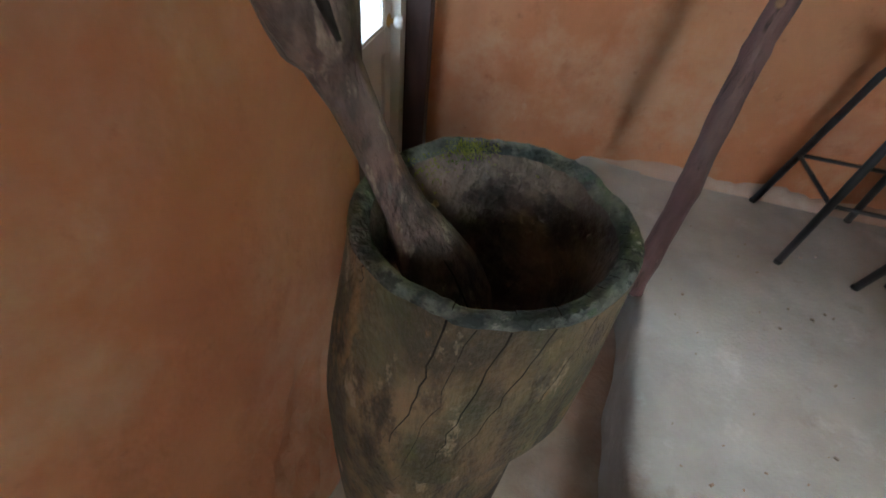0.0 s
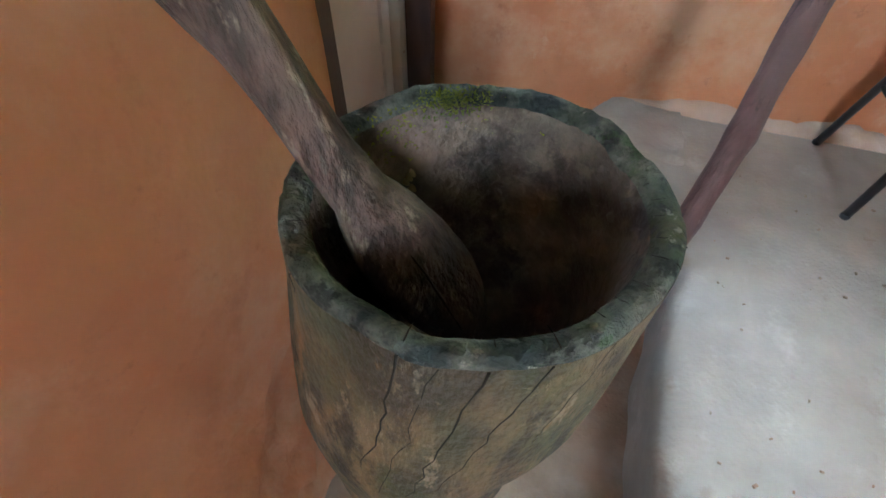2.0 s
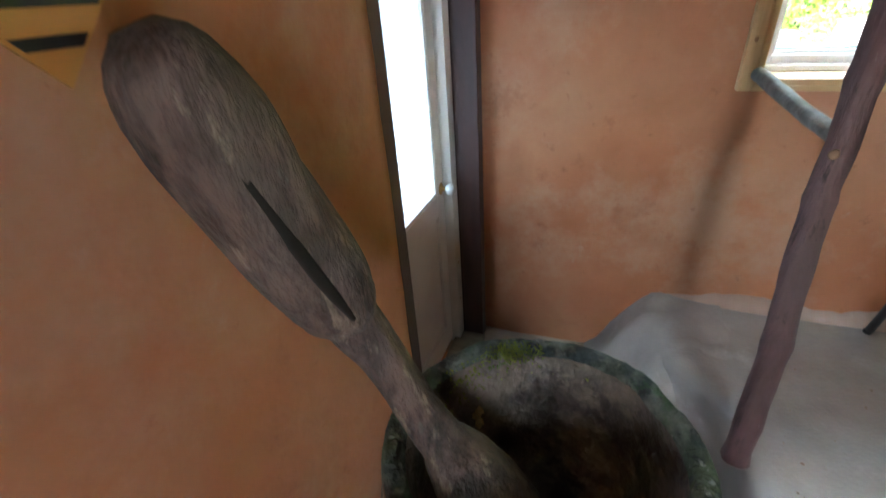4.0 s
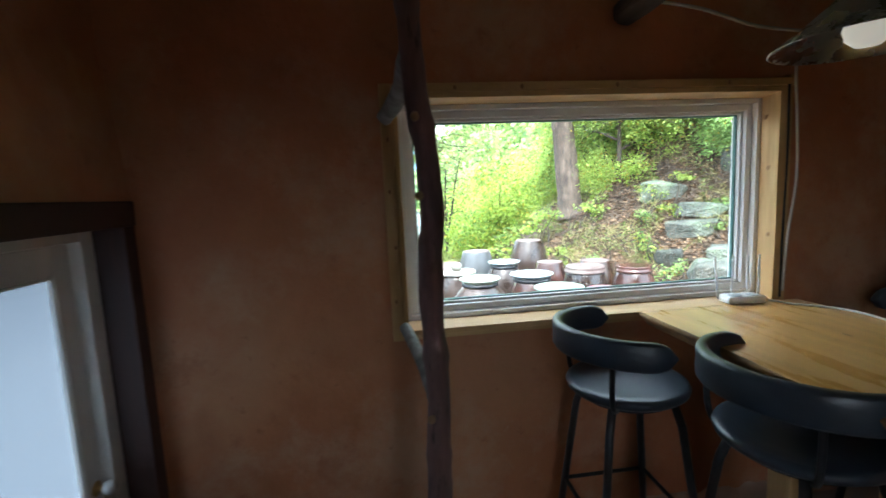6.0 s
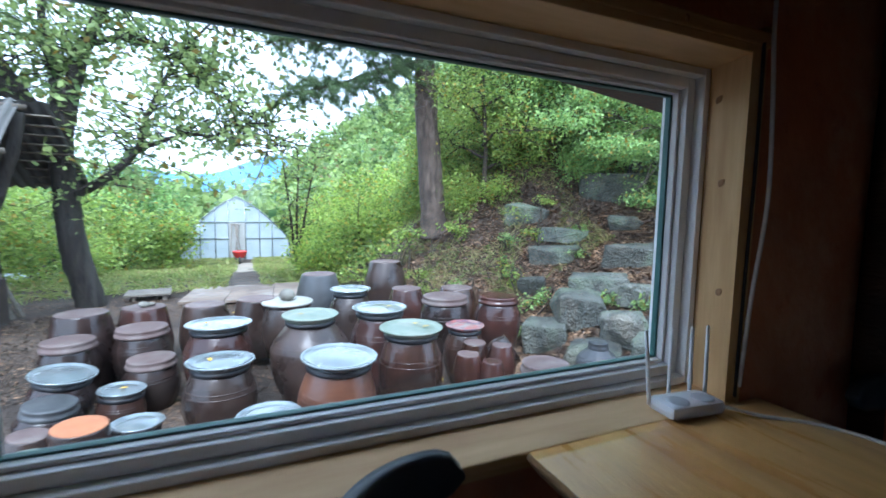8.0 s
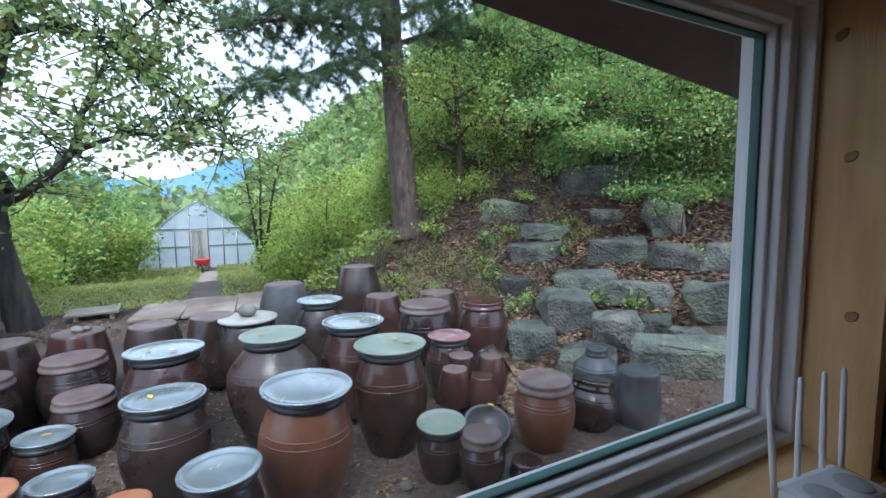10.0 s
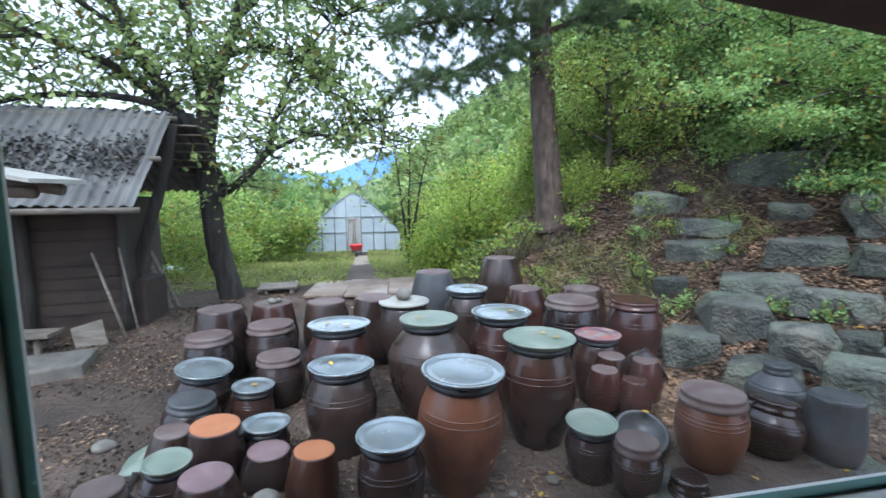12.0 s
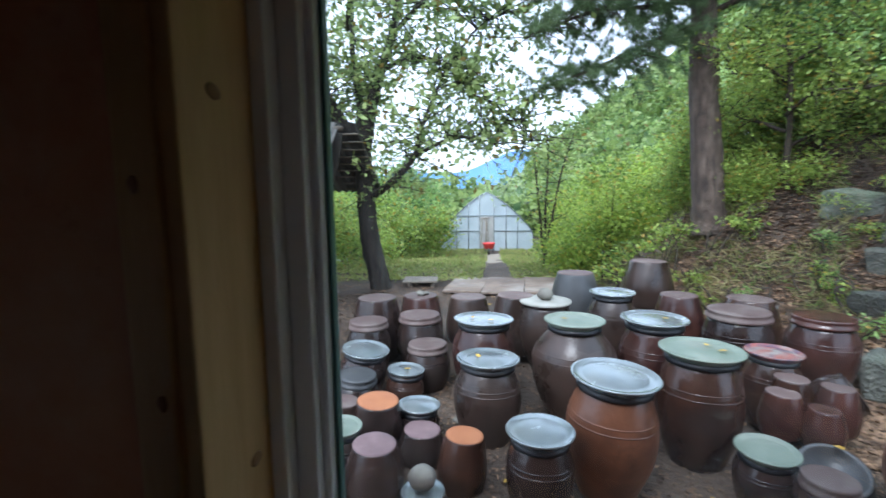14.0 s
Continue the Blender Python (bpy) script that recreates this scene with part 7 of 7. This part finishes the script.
verts = [(1.15 + 0.12 * math.sin(y * 0.7) + s * (0.50 + 0.10 * noise.noise(Vector((y, s, 0)))) * step(15.8, 18.5, y), y, ground_z(1.15, y) + 0.02) for y in ys for s in (-1, -0.4, 0.4, 1)]
acc.add(verts, [(i * 4 + j, i * 4 + j + 1, i * 4 + j + 5, i * 4 + j + 4) for i in range(len(ys) - 1) for j in range(3)])
tagged(obj("path", acc, surface("trodden_path", (0.21, 0.175, 0.13), (0.32, 0.27, 0.21), 2.0, (0.9, 1.0), 0.4, 20.0, coords="World")), "pale trodden earth path to the greenhouse", "path", kind="structure")
scatter_quads("grass", 30000, on_ground(-3.5, 6, 10.4, 26, 0.08, keep=lambda x, y: abs(x - 1.15) > 0.3), 0.10, M_GRASS, "rough pale green grass along the path", "grass", 62, 2.5, 0.12)


def leafy_tree(name, label, trunk, limbs, r0, leaf, per_twig, material, bark, seed, twigs=5, reach=0.9, crown_name="crown"):
    """A tree from a trunk and main limbs, with forking twigs that carry the leaves."""
    tr = thing(name, label, "tree")
    r = random.Random(seed)
    acc, anchors = Acc(), []
    p = smooth_path(trunk, 5)
    tube(acc, p, taper(len(p), r0, r0 * 0.72), 14, 0.12, True, seed)
    for limb, ra, rb in limbs:
        p = smooth_path(limb, 5)
        tube(acc, p, taper(len(p), ra * 1.3, rb * 1.2), 10, 0.12, True, seed)
        for i in range(4, len(p), 1):
            for k in range(twigs):
                if r.random() < 0.55:
                    d = Vector((r.gauss(0, 1), r.gauss(0, 1), r.gauss(0.1, 0.7))).normalized()
                    ln = reach * r.uniform(0.4, 1.0)
                    a = p[i]
                    b = a + d * ln * 0.5 + Vector((r.gauss(0, 0.06), r.gauss(0, 0.06), 0.04))
                    c = b + (d + Vector((r.gauss(0, 0.4), r.gauss(0, 0.4), r.gauss(-0.15, 0.3)))).normalized() * ln * 0.5
                    tube(acc, [a, b, c], [0.012, 0.008, 0.003], 5)
                    anchors += [(a + b) / 2, b, (b + c) / 2, c, c]
    obj("trunk", acc, bark, tr)
    an = np.array([list(v) for v in anchors])

    def place(rg, _):
        c = np.repeat(an, per_twig, axis=0)
        return c + rg.normal(size=c.shape) * np.array([0.11, 0.11, 0.09])
    cr = scatter_quads(crown_name, 0, place, leaf, material, "", "", seed, 1.1, 0.6)
    cr.parent = tr
    return tr


leafy_tree("persimmon_tree", "dark-trunked spreading tree with thin green leaves", [(-1.03, 9.95, -0.25), (-1.12, 9.93, 0.25), (-1.2, 9.9, 0.65), (-1.26, 9.9, 1.35), (-1.29, 9.9, 1.99), (-1.30, 9.9, 2.5)],
           [([(-1.3, 9.9, 2.35), (-1.77, 9.7, 3.14), (-2.08, 9.5, 3.86), (-2.3, 9.4, 4.5), (-2.34, 9.3, 5.4)], 0.085, 0.03),
            ([(-1.5, 9.8, 2.7), (-2.23, 9.4, 3.39), (-2.99, 9.0, 3.69), (-3.71, 8.8, 3.98)], 0.06, 0.02),
            ([(-1.33, 9.8, 2.45), (-1.9, 9.5, 2.95), (-3.05, 9.1, 2.95), (-3.96, 8.8, 2.6)], 0.055, 0.02),
            ([(-1.3, 9.9, 2.4), (-1.38, 10.1, 3.33), (-1.58, 10.4, 4.1), (-1.63, 10.6, 5.3)], 0.08, 0.03),
            ([(-1.28, 9.9, 2.35), (-0.99, 9.8, 3.52), (-0.65, 9.7, 4.32), (-0.47, 9.6, 5.4)], 0.10, 0.035),
            ([(-1.24, 9.9, 1.5), (-0.74, 9.7, 1.79), (-0.28, 9.5, 2.23), (-0.09, 9.4, 2.79), (0.33, 9.3, 3.66)], 0.06, 0.016),
            ([(-0.30, 9.5, 2.22), (0.47, 9.3, 2.49), (1.22, 9.2, 2.35)], 0.03, 0.010),
            ([(-0.89, 9.8, 3.75), (-0.2, 9.5, 3.85), (0.5, 9.3, 3.5), (1.04, 9.2, 3.0)], 0.04, 0.010),
            ([(-2.1, 9.5, 3.9), (-2.7, 8.8, 4.3), (-3.4, 8.2, 4.6)], 0.035, 0.012),
            ([(-0.65, 9.7, 4.3), (0.1, 9.0, 4.6), (0.8, 8.7, 4.7)], 0.035, 0.012), ([(-2.3, 9.4, 4.5), (-3.0, 8.6, 5.0), (-3.8, 7.8, 5.2)], 0.035, 0.012), ([(-1.6, 10.2, 4.6), (-1.2, 9.2, 5.2), (-0.9, 8.2, 5.4)], 0.035, 0.012), ([(-2.99, 9.0, 3.69), (-3.4, 8.2, 3.4), (-3.9, 7.4, 3.2)], 0.025, 0.01),
            ([(-0.47, 9.6, 5.2), (0.3, 9.1, 5.3), (1.2, 8.8, 5.1), (1.9, 8.7, 4.6)], 0.035, 0.010), ([(0.33, 9.3, 3.6), (0.8, 9.1, 4.1), (1.3, 9.0, 4.3)], 0.018, 0.008), ([(1.04, 9.2, 3.0), (1.4, 9.1, 2.7), (1.7, 9.0, 2.3)], 0.012, 0.006)], 0.20, 0.054, 5, M_LEAF, M_BARK, 71, 7, 1.35)


for i, (label, foot, top, mat, leaf) in enumerate((
        ("yellow-green leafy tree on the bank beside the pine", (5.45, 9.2), (5.2, 8.9, 3.9), M_SHRUB, 0.038),
        ("slender green-leaved tree above the boulders", (6.9, 8.7), (6.4, 8.2, 4.1), M_SHRUB2, 0.040),
        ("green-leaved tree leaning over the boulders", (7.9, 7.9), (7.0, 7.3, 3.7), M_SHRUB2, 0.038),
        ("bushy yellow-green tree high on the bank", (8.3, 9.4), (7.6, 9.0, 4.7), M_SHRUB, 0.045),
        ("thin green-leaved tree beside the stones", (8.6, 6.7), (7.9, 6.2, 3.6), M_SHRUB2, 0.036))):
    fx, fy = foot
    fz = ground_z(fx, fy) - 0.1
    tx, ty, tz = top
    r = random.Random(300 + i)
    limbs = []
    for k in range(7):
        q = 0.25 + 0.1 * k
        a = 2.4 * k + i
        sx, sy, sz = fx + (tx - fx) * q, fy + (ty - fy) * q, fz + (tz - fz) * q
        ln = r.uniform(0.7, 1.3) * (1.1 - 0.4 * q)
        limbs.append(([(sx, sy, sz), (sx + 0.5 * ln * math.cos(a), sy + 0.5 * ln * math.sin(a), sz + 0.22), (sx + ln * math.cos(a), sy + ln * math.sin(a), sz + r.uniform(0.1, 0.4)), (sx + 1.35 * ln * math.cos(a), sy + 1.35 * ln * math.sin(a), sz + r.uniform(-0.1, 0.35))], 0.022, 0.006))
    leafy_tree("bank_tree", label, [(fx, fy, fz), (fx * 0.6 + tx * 0.4 + 0.06, fy * 0.6 + ty * 0.4, fz * 0.6 + tz * 0.4), top], limbs, 0.05, leaf * 0.72, 15, mat, M_TWIG, 310 + i, 4, 0.75)


def pine_tree():
    tr = thing("pine_tree", "tall red-brown pine with drooping needle branches", "tree")
    r = random.Random(81)
    acc = Acc()
    p = smooth_path([(4.52, 9.4, 0.9), (4.47, 9.4, 1.3), (4.43, 9.4, 1.98), (4.33, 9.4, 2.94), (4.28, 9.4, 3.88), (4.24, 9.4, 4.78), (4.2, 9.4, 6.5), (4.2, 9.4, 9)], 5)
    tube(acc, p, [0.32, 0.275, 0.26] + taper(len(p) - 3, 0.25, 0.15), 16, 0.12)
    obj("trunk", acc, M_PINEBARK, tr)
    limbs = [[(4.26, 9.4, 4.15), (3.59, 9.1, 3.85), (2.72, 8.9, 3.45), (1.78, 8.8, 3.1)], [(4.2, 9.3, 4.45), (3.34, 9.0, 4.25), (2.5, 8.8, 4.15), (1.6, 8.6, 3.8)],
             [(4.23, 9.4, 4.8), (3.49, 9.3, 4.85), (2.54, 9.2, 4.85), (1.81, 9.1, 4.6)], [(4.29, 9.4, 4.24), (5.11, 9.2, 4.5), (6.09, 9.0, 4.4), (7.0, 8.8, 4.3)],
             [(4.25, 9.4, 4.6), (5.0, 8.8, 4.9), (6.2, 8.3, 4.9), (7.4, 7.9, 4.8)], [(4.22, 9.4, 5.2), (3.6, 8.8, 5.2), (3.0, 8.2, 5.0), (2.4, 7.8, 4.7)], [(4.22, 9.4, 5.4), (4.9, 8.6, 5.4), (5.5, 8.0, 5.2)]]
    acc, tips = Acc(), []
    for limb in limbs:
        p = smooth_path(limb, 6)
        tube(acc, p, taper(len(p), 0.05, 0.012), 8, 0.15)
        for i in range(3, len(p)):
            for k in range(7):
                d = Vector((r.gauss(0, 1), r.gauss(0, 1), r.gauss(-0.1, 0.45))).normalized()
                ln = r.uniform(0.25, 0.75)
                b = p[i] + d * ln
                tube(acc, [p[i], p[i].lerp(b, 0.5) + Vector((0, 0, 0.03)), b], [0.009, 0.006, 0.003], 5)
                tips += [(p[i].lerp(b, q), d) for q in (0.45, 0.65, 0.85, 1.0)]
    obj("branches", acc, M_PINEBARK, tr)
    rg = np.random.default_rng(82)
    c = np.repeat(np.array([list(a) for a, _ in tips]), 60, axis=0)
    d = np.repeat(np.array([list(b) for _, b in tips]), 60, axis=0) * 0.6 + rg.normal(size=c.shape) * 0.75
    d /= np.linalg.norm(d, axis=1)[:, None]
    s = np.cross(d, rg.normal(size=c.shape))
    s /= np.linalg.norm(s, axis=1)[:, None]
    ln = rg.uniform(0.09, 0.16, len(c))[:, None]
    v = np.stack([c - s * 0.0032, c + s * 0.0032, c + d * ln], 1).reshape(-1, 3)
    me = bpy.data.meshes.new("needles")
    me.vertices.add(len(v))
    me.vertices.foreach_set("co", v.ravel())
    me.loops.add(len(v))
    me.loops.foreach_set("vertex_index", np.arange(len(v), dtype=np.int32))
    me.polygons.add(len(c))
    me.polygons.foreach_set("loop_start", np.arange(0, len(v), 3, dtype=np.int32))
    me.polygons.foreach_set("loop_total", np.full(len(c), 3, dtype=np.int32))
    me.materials.append(M_NEEDLE)
    me.update(calc_edges=True)
    nd = new("crown", me)
    nd.parent = tr


pine_tree()
leafy_tree("sapling", "slender many-stemmed sapling with sparse leaves", [(2.3, 12.5, -0.5), (2.28, 12.5, 0.2), (2.25, 12.5, 0.6)],
           [([(2.25, 12.5, 0.2), (2.15, 12.4, 1.1), (2.05, 12.3, 1.9), (1.95, 12.2, 2.7)], 0.03, 0.008), ([(2.28, 12.5, 0.2), (2.45, 12.4, 1.1), (2.6, 12.3, 2.0), (2.85, 12.2, 2.9)], 0.03, 0.008),
            ([(2.3, 12.5, 0.0), (2.3, 12.6, 1.2), (2.35, 12.6, 2.2), (2.3, 12.6, 3.0)], 0.03, 0.008)], 0.04, 0.035, 4, M_SHRUB, M_TWIG, 91, 3, 0.6)
